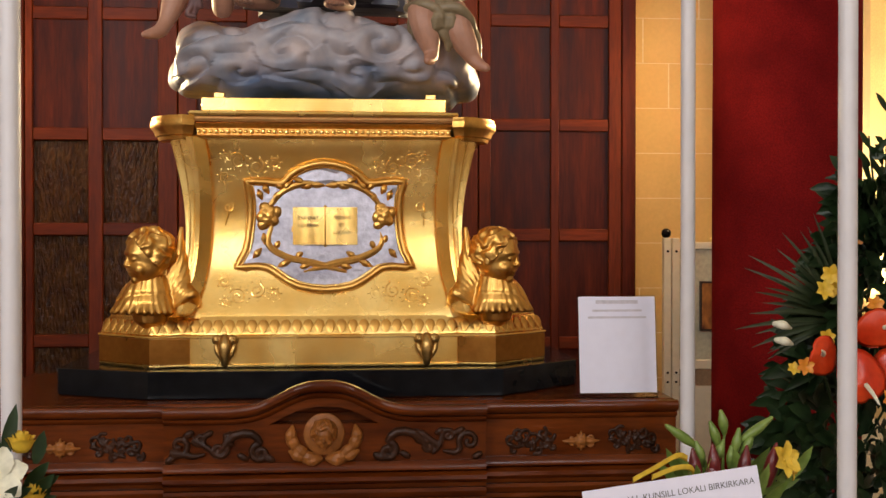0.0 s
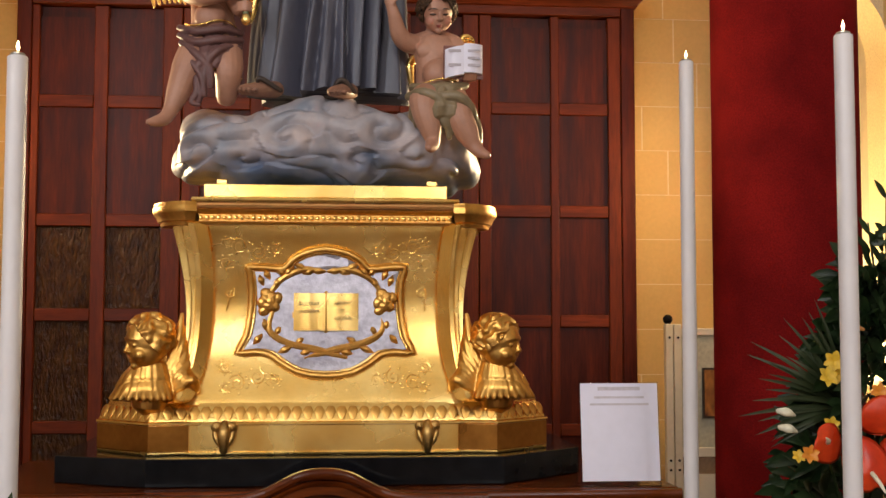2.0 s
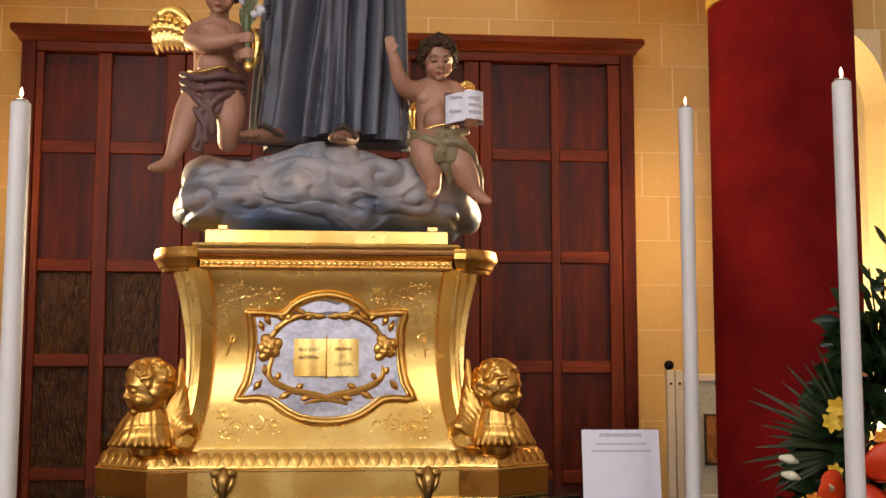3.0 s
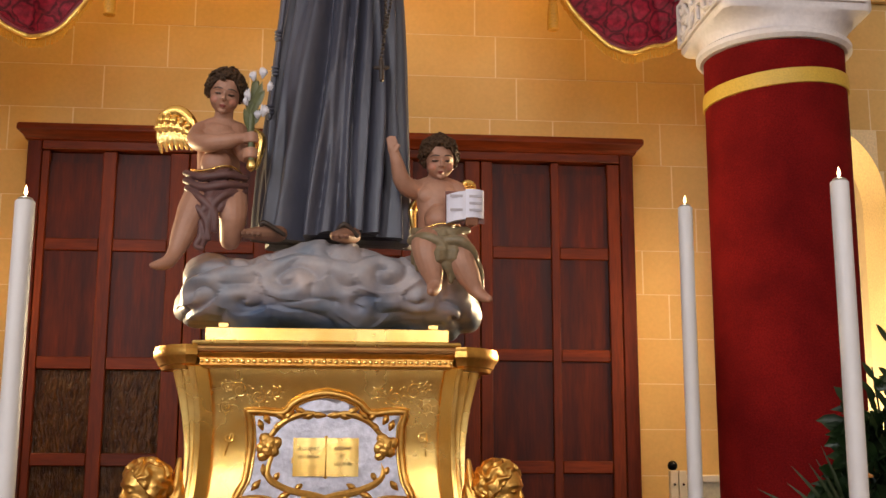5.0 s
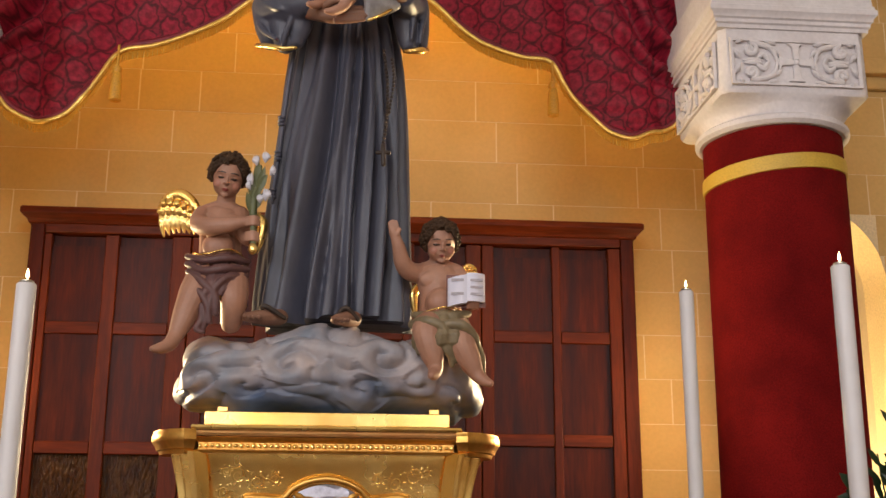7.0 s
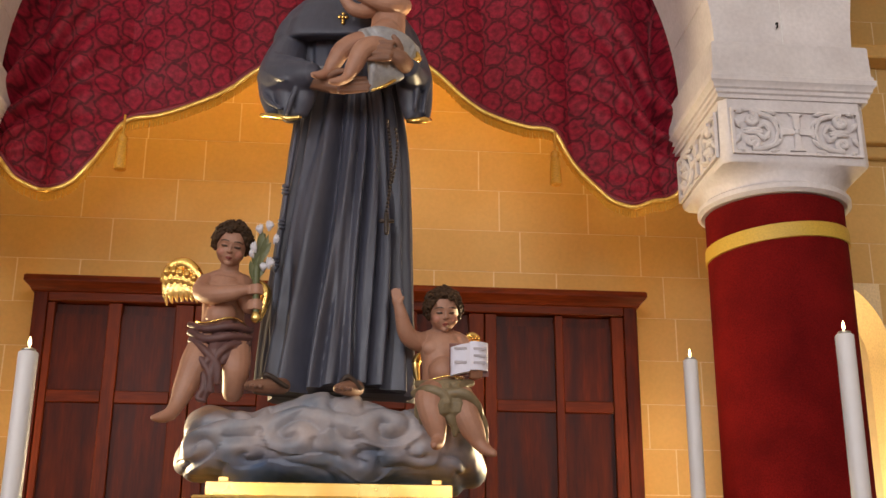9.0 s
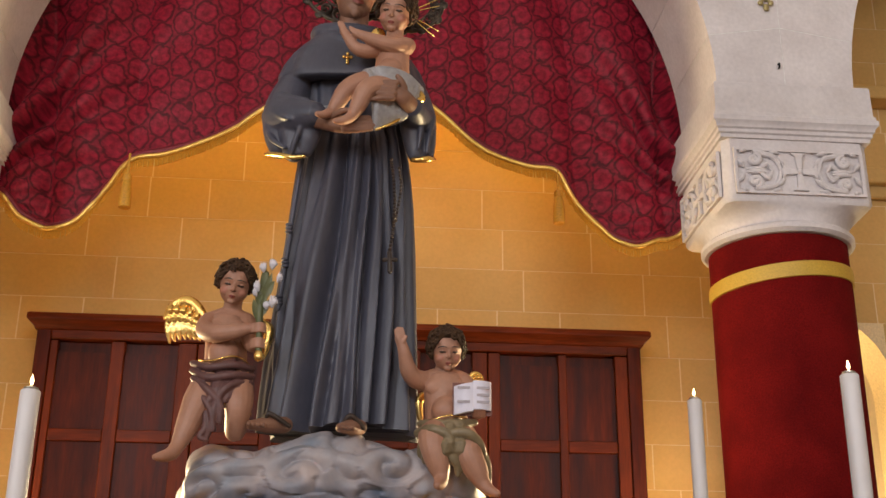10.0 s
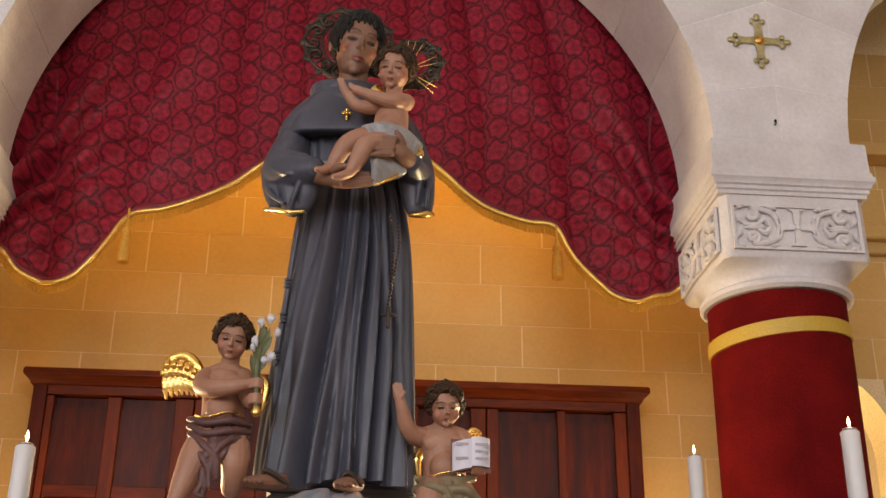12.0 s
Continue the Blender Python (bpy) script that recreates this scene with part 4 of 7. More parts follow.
# cornice
CPLAN = both([(-0.436, 3.985), (0.436, 3.985)])
part("cornice", moulding(CPLAN, [(-0.05, 1.893), (0.004, 1.893), (0.008, 1.900), (-0.004, 1.904), (-0.004, 1.926), (0.010, 1.932), (0.016, 1.942), (0.010, 1.946), (0.0, 1.947)], closed=True), GOLD_OLD, ped, "gilt moulded cornice")
part("red_gold_band", moulding(CPLAN, [(0.0, 1.947), (0.012, 1.948), (0.016, 1.957), (0.012, 1.966), (0, 1.967)], closed=True), GOLD_RED, ped, "worn band with red showing through the gilding")
part("cornice_top", moulding(CPLAN, [(0, 1.967), (0.018, 1.968), (0.022, 1.975), (0.018, 1.983), (-0.02, 1.987), (-0.3, 1.987)], closed=True), GOLD, ped)
part("top_slab", box(CX - 0.418, CX + 0.418, 4.00, 2 * PY - 4.00, 1.986, 2.033), GOLD, ped, bevel=0.003)
bead_me = None
for k in range(44):
    m = Matrix.Translation((CX - 0.425 + 0.85 * k / 43, 3.987, 1.915)) @ Matrix.Diagonal((1.0, 0.9, 1.0 if k % 2 else 0.75, 1))
    if bead_me is None:
        ob = part("bead", blob((0, 0, 0), (0.0088, 0.008, 0.0100), segs=8, rings=6), GOLD, ped)
        bead_me = ob.data
    else:
        ob = new("bead", bead_me)
        ob.parent, ob.matrix_parent_inverse = ped, ped.matrix_basis.inverted()
    ob.matrix_basis = m
for s in (-1, 1):
    for fb in (0, 1):
        base = [(0.432, 4.10), (0.437, 3.962), (0.475, 3.945), (0.525, 3.965), (0.575, 4.02), (0.603, 4.09), (0.600, 4.16), (0.50, 4.19)]
        cx_, cy_ = 0.48, 4.07
        rings = []
        for z, k in ((1.888, 0.76), (1.900, 0.80), (1.904, 0.86), (1.918, 0.90), (1.928, 0.97), (1.934, 1.0), (1.954, 1.0), (1.960, 0.97), (1.968, 0.96)):
            ring = []
            for x, y in base:
                x, y = cx_ + (x - cx_) * k, cy_ + (y - cy_) * k
                ring.append((CX + s * x, y if fb == 0 else 2 * PY - y, z))
            rings.append(ring)
        part("corner_cornice", loft(rings), GOLD_OLD, ped, "moulded corner cap", smooth=30)


def bracket(s, fb):
    """A grooved scroll bracket that leans down a corner of the body."""
    path = smooth_line([(0.120, 1.895), (0.108, 1.855), (0.090, 1.78), (0.076, 1.69), (0.072, 1.60), (0.078, 1.50), (0.100, 1.41), (0.135, 1.34), (0.165, 1.30), (0.20, 1.29)], 5)
    rings = []
    for i, (d, z) in enumerate(path):
        w = 0.050 + 0.016 * math.cos(i / len(path) * 5.5) + 0.010 * (i / len(path))
        ring = []
        for k in range(18):
            t = -1 + 2 * k / 17
            groove = 0.010 * math.cos(t * 3 * math.pi) * (1 if abs(t) < 0.98 else 0)
            ring.append((t * w, d + groove))
        ring += [(w, d - 0.05), (-w, d - 0.05)]
        pts = []
        for a, o in ring:
            x, y = 0.40 + o * 0.74 + a * 0.66, 4.09 - o * 0.66 + a * 0.74
            pts.append((CX + s * x, y if fb == 0 else 2 * PY - y, z))
        rings.append(pts)
    bm = loft(rings)
    return part("corner_bracket", bm, GOLD, ped, "grooved gilt scroll bracket", smooth=50)


for s in (-1, 1):
    for fb in (0, 1):
        bracket(s, fb)


def cherub(s):
    """A gilt winged head on a corner block, looking outwards; a wing sweeps up the bracket behind it."""
    bm = bmesh.new()
    x, y = CX + s * 0.588, 3.985
    k = bmesh.new()
    tube([(x - s * 0.012, y + 0.03, 1.45, 0.050), (x - s * 0.008, y + 0.02, 1.39, 0.050), (x - s * 0.002, y + 0.012, 1.34, 0.064), (x, y + 0.012, 1.31, 0.068)], k, 0, 20, 4)
    # breast feathers that flare out over the block
    for j, (z0, z1, out, n) in enumerate(((1.395, 1.345, 0.066, 11), (1.365, 1.305, 0.078, 15))):
        for i in range(n):
            t = -1 + 2 * i / (n - 1)
            a = math.radians(-90 + s * 35 + 105 * t)
            c, q = math.cos(a), math.sin(a)
            flare = out * (1 + 0.45 * max(0.0, c * s) ** 2)
            tube([(x + 0.045 * c, y + 0.012 + 0.045 * q, z0 + 0.02, 0.014), (x + 0.8 * flare * c, y + 0.012 + 0.7 * flare * q, (z0 + z1) / 2, 0.023), (x + 1.12 * flare * c, y + 0.012 + 0.88 * flare * q, z1, 0.010)], k, 0, 10, 4)
    # long wing feathers behind the head
    for i in range(7):
        t = i / 6
        tube([(x - s * (0.020 + 0.012 * i), y + 0.035 - 0.008 * i, 1.33, 0.014), (x - s * (0.055 + 0.014 * i), y + 0.015 - 0.005 * i, 1.40 - 0.006 * i, 0.021), (x - s * (0.088 + 0.010 * i), y + 0.020, 1.49 - 0.026 * i, 0.019), (x - s * (0.100 + 0.006 * i), y + 0.035, 1.585 - 0.045 * i, 0.008)], k, 0, 10, 4)
    join(bm, fused(k, 0.0028, 6, 0.5), 0)
    head(bm, (x + s * 0.004, y - 0.012, 1.487), 0.090, (4, 0, s * 60), 0, 0, style="waves", grain=0.026, lift=0.10)
    return part("cherub_head", bm, GOLD_OLD, ped, "gilt carved winged head", smooth=60, weld=False)


cherub(-1), cherub(1)

# shield on the face
def med(x, z):
    k = 1.036
    return (CX + (x + 0.05) * k, 1.55 + (z - 1.55) * k)


OUT = [(-0.309, 1.742), (-0.25, 1.741), (-0.191, 1.737), (-0.165, 1.765), (-0.12, 1.79), (-0.05, 1.804), (0.02, 1.79), (0.066, 1.765), (0.092, 1.738), (0.15, 1.742), (0.212, 1.744),
       (0.203, 1.70), (0.200, 1.64), (0.204, 1.58), (0.216, 1.51), (0.241, 1.457), (0.19, 1.458), (0.137, 1.452), (0.10, 1.425), (0.04, 1.392), (-0.05, 1.380), (-0.14, 1.393), (-0.20, 1.426), (-0.238, 1.452), (-0.29, 1.459), (-0.342, 1.457),
       (-0.316, 1.51), (-0.304, 1.58), (-0.299, 1.64), (-0.302, 1.70)]
OUT = [med(*q) for q in OUT]
mx, mz = CX, 1.593
shield = part("shield_field", loft([[(mx + (x - mx) * k, face_y(mz + (z - mz) * k) - 0.006, mz + (z - mz) * k) for x, z in OUT] for k in (1.0, 0.8, 0.6, 0.4, 0.2, 0.02)]), SILVER, ped, "hammered silver shield")


def ring_tube(k, r, out, material, name, label=""):
    pts = [(mx + (x - mx) * k, face_y(mz + (z - mz) * k) - out, mz + (z - mz) * k, r) for x, z in OUT + OUT[:1]]
    part(name, tube(pts, None, 0, 10, 2), material, ped, label)


ring_tube(1.0, 0.0125, 0.010, GOLD_OLD, "shield_frame", "raised gilt frame")
ring_tube(0.945, 0.006, 0.008, GOLD, "inner_frame")
ring_tube(1.05, 0.004, 0.003, GOLD, "outer_line")

bk = part("open_book", loft([[(mx + x, face_y(1.59 + z) - 0.012 - h, 1.592 + z) for x, h in [(t * 0.112, 0.010 + 0.008 * math.sin(math.pi * min(1, abs(t) * 0.9 + 0.1))) for t in np.linspace(-1, 1, 29)] + [(0.112, 0), (-0.112, 0)]] for z in (-0.062, 0.068)]), GOLD, ped, "gilt open book in relief", smooth=60)
part("book_cover", box(mx - 0.117, mx + 0.117, face_y(1.6) - 0.014, face_y(1.6) - 0.004, 1.521, 1.666), GOLD_OLD, ped)
part("book_spine", tube([(mx, face_y(1.53) - 0.018, 1.53, 0.008), (mx, face_y(1.66) - 0.018, 1.66, 0.008)], None, 0, 8, 1), GOLD_OLD, bk)
for s in (-1, 1):
    b = bmesh.new()
    tube([(mx + s * 0.008, face_y(1.735) - 0.012, 1.737, 0.006), (mx + s * 0.08, face_y(1.745) - 0.014, 1.742, 0.011), (mx + s * 0.15, face_y(1.71) - 0.014, 1.712, 0.010), (mx + s * 0.195, face_y(1.66) - 0.012, 1.66, 0.010)], b, 0, 8, 4)
    tube([(mx + s * 0.185, face_y(1.60) - 0.012, 1.60, 0.008), (mx + s * 0.195, face_y(1.53) - 0.012, 1.53, 0.012), (mx + s * 0.13, face_y(1.485) - 0.012, 1.487, 0.013), (mx + s * 0.03, face_y(1.46) - 0.014, 1.463, 0.014), (mx - s * 0.07, face_y(1.44) - 0.012, 1.437, 0.006)], b, 0, 8, 5)
    for k, (dx, dz, an, L) in enumerate(((0.03, 1.738, 5, 0.032), (0.06, 1.735, -20, 0.028), (0.09, 1.752, 25, 0.030), (0.13, 1.735, -40, 0.028), (0.16, 1.735, 40, 0.026), (0.205, 1.725, 60, 0.022), (0.225, 1.705, 70, 0.022), (0.17, 1.695, -70, 0.024), (0.235, 1.50, -50, 0.026), (0.165, 1.53, 120, 0.026), (0.14, 1.465, -25, 0.034), (0.09, 1.495, 150, 0.024), (0.07, 1.455, -15, 0.030), (0.21, 1.55, 80, 0.028))):
        a = math.radians(an)
        x, z = mx + s * dx, dz
        ux, uz = s * math.cos(a) * L * 0.8, math.sin(a) * L * 0.8
        tube([(x - ux, face_y(z) - 0.009, z - uz, 0.004), (x, face_y(z) - 0.015, z, 0.0120), (x + ux, face_y(z) - 0.009, z + uz, 0.003)], b, 0, 8, 3)
    part("wreath_branch", b, GOLD_OLD, ped, "gilt branch with leaves")
    b = bmesh.new()
    x, z = mx + s * 0.200, 1.630
    for k in range(9):
        a = k * 2.4
        r = 0.006 + 0.0033 * k
        blob((x + r * math.cos(a), face_y(z) - 0.022 + 0.001 * k, z + r * 1.15 * math.sin(a)), (0.020, 0.016, 0.024), b, 0, (0, math.degrees(a), 0), 8, 6)
    part("rosette", b, GOLD_OLD, ped, "gilt carved rose", fuse=0.0022)

def lettering(body, size, m, material, parent):
    """Flat letters at the pose m, as a mesh."""
    cv = bpy.data.curves.new("lettering", "FONT")
    cv.body, cv.size, cv.align_x, cv.align_y = body, size, "CENTER", "CENTER"
    tmp = new("lettering", cv)
    bpy.context.view_layer.update()
    me = bpy.data.meshes.new_from_object(tmp)
    bpy.data.objects.remove(tmp)
    me.materials.append(material)
    ob = new("lettering", me)
    ob.parent = parent
    ob.matrix_parent_inverse = parent.matrix_basis.inverted() if parent.parent is None else Matrix()
    ob.matrix_basis = m
    return ob


for body, x, z in (("ILLE ERAT", -0.058, 1.622), ("LUCERNA", -0.058, 1.596), ("ARDENS", 0.058, 1.624), ("ET", 0.058, 1.598), ("LUCENS", 0.058, 1.572)):
    lettering(body, 0.0165, pose(mx + x, face_y(1.59) - 0.0385, z, 90), SANDAL_INK, bk)

# two scroll feet
for x in (-0.385, 0.297):
    b = bmesh.new()
    for s in (-1, 1):
        blob((x + s * 0.025, 3.953, 1.208), (0.019, 0.013, 0.019), b, 0, (0, 0, 0), 16, 10)
        blob((x + s * 0.026, 3.940, 1.208), (0.008, 0.006, 0.008), b, 0, (0, 0, 0), 10, 8)
        tube([(x + s * 0.030, 3.95, 1.190, 0.009), (x + s * 0.024, 3.946, 1.168, 0.010), (x + s * 0.006, 3.946, 1.140, 0.008)], b, 0, 8, 3)
    tube([(x, 3.953, 1.215, 0.016), (x, 3.944, 1.19, 0.022), (x, 3.944, 1.155, 0.019), (x, 3.946, 1.130, 0.013)], b, 0, 12, 4)
    part("scroll_foot", b, GOLD_DARK, ped, "dull gilt scroll foot", smooth=60)
for x in (-0.41, 0.315):
    part("corner_tab", box(x - 0.018, x + 0.018, 4.02, 4.06, 2.033, 2.052), GOLD, ped, bevel=0.003)
# ---- painted figures ----
SKIN = mat("painted_flesh", (0.37, 0.178, 0.112), (0.45, 0.238, 0.158), 0.5, scale=9, fine=50, speck=0.06, bump=0.04)
TAN = mat("painted_tan_flesh", (0.20, 0.094, 0.057), (0.27, 0.135, 0.085), 0.48, scale=9, fine=50, speck=0.08, bump=0.05)
HAIR = mat("painted_brown_hair", (0.035, 0.018, 0.010), (0.075, 0.04, 0.02), 0.55, scale=40, fine=120, speck=0.3, bump=0.4, spec=0.2)
BLACK_HAIR = mat("painted_black_hair", (0.009, 0.008, 0.008), (0.02, 0.017, 0.016), 0.55, scale=40, fine=120, speck=0.3, bump=0.4, spec=0.2)
EYE_PAINT = mat("painted_brow", (0.030, 0.015, 0.010), (0.055, 0.03, 0.02), 0.4)
LIP_PAINT = mat("painted_lips", (0.24, 0.05, 0.04), (0.28, 0.07, 0.05), 0.45)
HABIT = mat("grey_painted_habit", (0.046, 0.047, 0.068), (0.082, 0.083, 0.112), 0.42, scale=3, fine=60, speck=0.10, bump=0.10, stretch=(1, 1, 0.4))
MAUVE = mat("mauve_painted_cloth", (0.10, 0.044, 0.042), (0.15, 0.070, 0.064), 0.5, scale=6, fine=60, bump=0.08)
OLIVE = mat("olive_painted_cloth", (0.17, 0.125, 0.065), (0.25, 0.19, 0.11), 0.4, scale=6, fine=60, bump=0.08)
SILVER_CLOTH = mat("silver_painted_cloth", (0.27, 0.255, 0.26), (0.38, 0.365, 0.365), 0.35, scale=8, fine=60, bump=0.08)
SANDAL = mat("dark_leather", (0.03, 0.018, 0.012), (0.05, 0.03, 0.02), 0.5)
LILY_GREEN = mat("painted_stem_green", (0.09, 0.10, 0.035), (0.14, 0.15, 0.06), 0.45)
LILY_WHITE = mat("painted_white_petal", (0.62, 0.60, 0.66), (0.72, 0.70, 0.76), 0.4)
DARK_METAL = mat("dark_silvered_metal", (0.035, 0.026, 0.020), (0.09, 0.07, 0.055), 0.42, 0.7, scale=30, fine=80)


def cloud_paint():
    m = mat("painted_cloud", (0.21, 0.235, 0.285), (0.46, 0.38, 0.365), 0.42, scale=7, fine=40, speck=0.06, bump=0.08)
    n, l = m.node_tree.nodes, m.node_tree.links
    geo = n.new("ShaderNodeTexCoord")
    sep = n.new("ShaderNodeSeparateXYZ")
    l.new(geo.outputs["Object"], sep.inputs[0])
    tex = n.new("ShaderNodeTexNoise")
    tex.inputs["Scale"].default_value = 6
    l.new(geo.outputs["Object"], tex.inputs["Vector"])
    add = n.new("ShaderNodeMath")
    add.operation = "MULTIPLY_ADD"
    l.new(tex.outputs[0], add.inputs[0])
    add.inputs[1].default_value = 0.22
    l.new(sep.outputs[2], add.inputs[2])
    rng = n.new("ShaderNodeMapRange")
    rng.inputs[1].default_value, rng.inputs[2].default_value = 2.15, 2.29
    l.new(add.outputs[0], rng.inputs[0])
    mix = n.new("ShaderNodeMix")
    mix.data_type = "RGBA"
    mix.inputs[6].default_value = (0.060, 0.095, 0.175, 1)
    hsv = next(k for k in n if k.type == "HUE_SAT")
    l.new(rng.outputs[0], mix.inputs[0]), l.new(hsv.outputs[0], mix.inputs[7])
    l.new(mix.outputs[2], n["Principled BSDF"].inputs["Base Color"])
    return m


SWIRLS = [(-0.190, 2.200, 1, 0.4, 0.13), (0.143, 2.232, -1, 1.2, 0.12), (0.063, 2.112, 1, 2.0, 0.085), (-0.518, 2.165, 1, 3.0, 0.09), (0.40, 2.10, -1, 4.0, 0.09), (-0.345, 2.125, -1, 2.2, 0.09), (-0.36, 2.30, 1, 5.0, 0.08), (-0.02, 2.31, -1, 0.6, 0.08), (0.27, 2.14, 1, 0.2, 0.07)]


def cloud():
    """A rounded block carved into long billows with sharp valleys that curl up round a few swirls."""
    segs, rows_ = 380, 170
    rows = []
    for j in range(1, rows_):
        th = math.pi * j / rows_
        row = []
        for i in range(segs):
            ph = 2 * math.pi * i / segs
            u = Vector((math.sin(th) * math.cos(ph), math.sin(th) * math.sin(ph), math.cos(th)))
            k = (abs(u.x) ** 3.2 + abs(u.y) ** 3.2 + abs(u.z) ** 3.2) ** (-1 / 3.2)
            q = Vector((u.x * k * 0.545 - 0.062, u.y * k * 0.29 + 4.30, u.z * k * 0.150 + 2.185))
            w = noise.noise(Vector((q.x * 2.6, q.y * 2.6, q.z * 4.0)))
            phase = q.z * 56 + 8.0 * w + 3.0 * math.sin(q.x * 6.5 + 1)
            wide = 1.0
            for cx, cz, s, ph0, size in SWIRLS:
                dx, dz = q.x - cx, (q.z - cz) * 1.35
                r = math.hypot(dx, dz)
                t = math.exp(-(r / size) ** 4)
                if t > 0.01 and q.y < 4.30:
                    phase = phase * (1 - t) + t * (s * math.atan2(dz, dx) + 2 * math.pi * r / 0.095 + ph0 + 2 * math.pi * round((phase - s * math.atan2(dz, dx) - 2 * math.pi * r / 0.095 - ph0) / (2 * math.pi)))
                    wide = max(wide, 1 + 0.25 * t)
            lobe = abs(math.sin(phase / 2)) ** 0.75
            soft_ = 0.55 + 0.45 * noise.noise(q * 3.3 + Vector((5, 0, 0)))
            d = 0.046 * (lobe - 0.62) * wide * soft_ + 0.062 * noise.noise(Vector((q.x * 4.6, q.y * 4, q.z * 6.5))) + 0.004 * noise.noise(q * 26)
            edge = max(0.0, (abs(q.x + 0.062) - 0.42) / 0.13)
            nrm = Vector((u.x, u.y * 1.6, u.z * 1.5)).normalized()
            q = q + nrm * d
            top = 2.365 - 0.42 * max(0, q.x - 0.16) - 0.30 * max(0, -0.46 - q.x)
            zz = min(q.z - 0.024 * edge, top + 0.25 * (q.z - top) if q.z > top else 9)
            row.append((q.x, q.y, max(zz, 2.036 if abs(q.x - CX) < 0.425 else 1.995)))
        rows.append(row)
    return loft(rows[::-1])


tagged(obj("cloud_base", cloud(), cloud_paint(), smooth=180), "carved swirling cloud painted lilac grey and blue, on the pedestal", "statue base")

CREASES = [(-0.10, -0.42, 0.052, 0.085), (0.06, -0.18, 0.024, 0.055), (0.20, 0.02, 0.028, 0.055), (0.34, 0.24, 0.034, 0.06), (0.52, 0.48, 0.030, 0.055), (0.72, 0.74, 0.036, 0.07), (0.98, 1.02, 0.026, 0.07), (-0.52, -0.80, 0.012, 0.07), (-0.80, -1.05, 0.030, 0.09), (-1.15, -1.28, 0.032, 0.10), (0.43, 0.36, 0.016, 0.035), (0.13, -0.08, 0.014, 0.035), (-1.0, -1.15, 0.018, 0.05)] + [(a, a, 0.04, 0.12) for a in (1.4, 1.8, 2.2, 2.6, 3.0, -1.6, -2.0, -2.5, -2.9)]
ROBE = [(2.385, -0.346, 0.244), (2.50, -0.340, 0.243), (2.65, -0.328, 0.240), (2.87, -0.304, 0.233), (3.10, -0.280, 0.222), (3.29, -0.260, 0.210), (3.45, -0.246, 0.196), (3.58, -0.236, 0.178), (3.64, -0.242, 0.176), (3.80, -0.26, 0.18)]
BLUSH = mat("rosy_painted_flesh", (0.39, 0.150, 0.095), (0.45, 0.195, 0.125), 0.48, scale=9, fine=50, speck=0.06, bump=0.04)
TAN_BLUSH = mat("rosy_tan_flesh", (0.235, 0.088, 0.052), (0.27, 0.105, 0.065), 0.48, scale=9, fine=50, speck=0.08, bump=0.05)


def fingers(bm, roots, way, length, r, curl=(0, 0, 0)):
    """A finger from each root along way, bent by curl."""
    w, c = Vector(way), Vector(curl)
    for i, p in enumerate(roots):
        a = Vector(p)
        L = length * (0.88, 1.0, 0.97, 0.80)[i % 4]
        m, e = a + w * L * 0.5 + c * 0.35, a + w * L + c
        tube([(*a, r), (*m, r * 0.95), (*e, r * 0.72)], bm, 0, 8, 3)


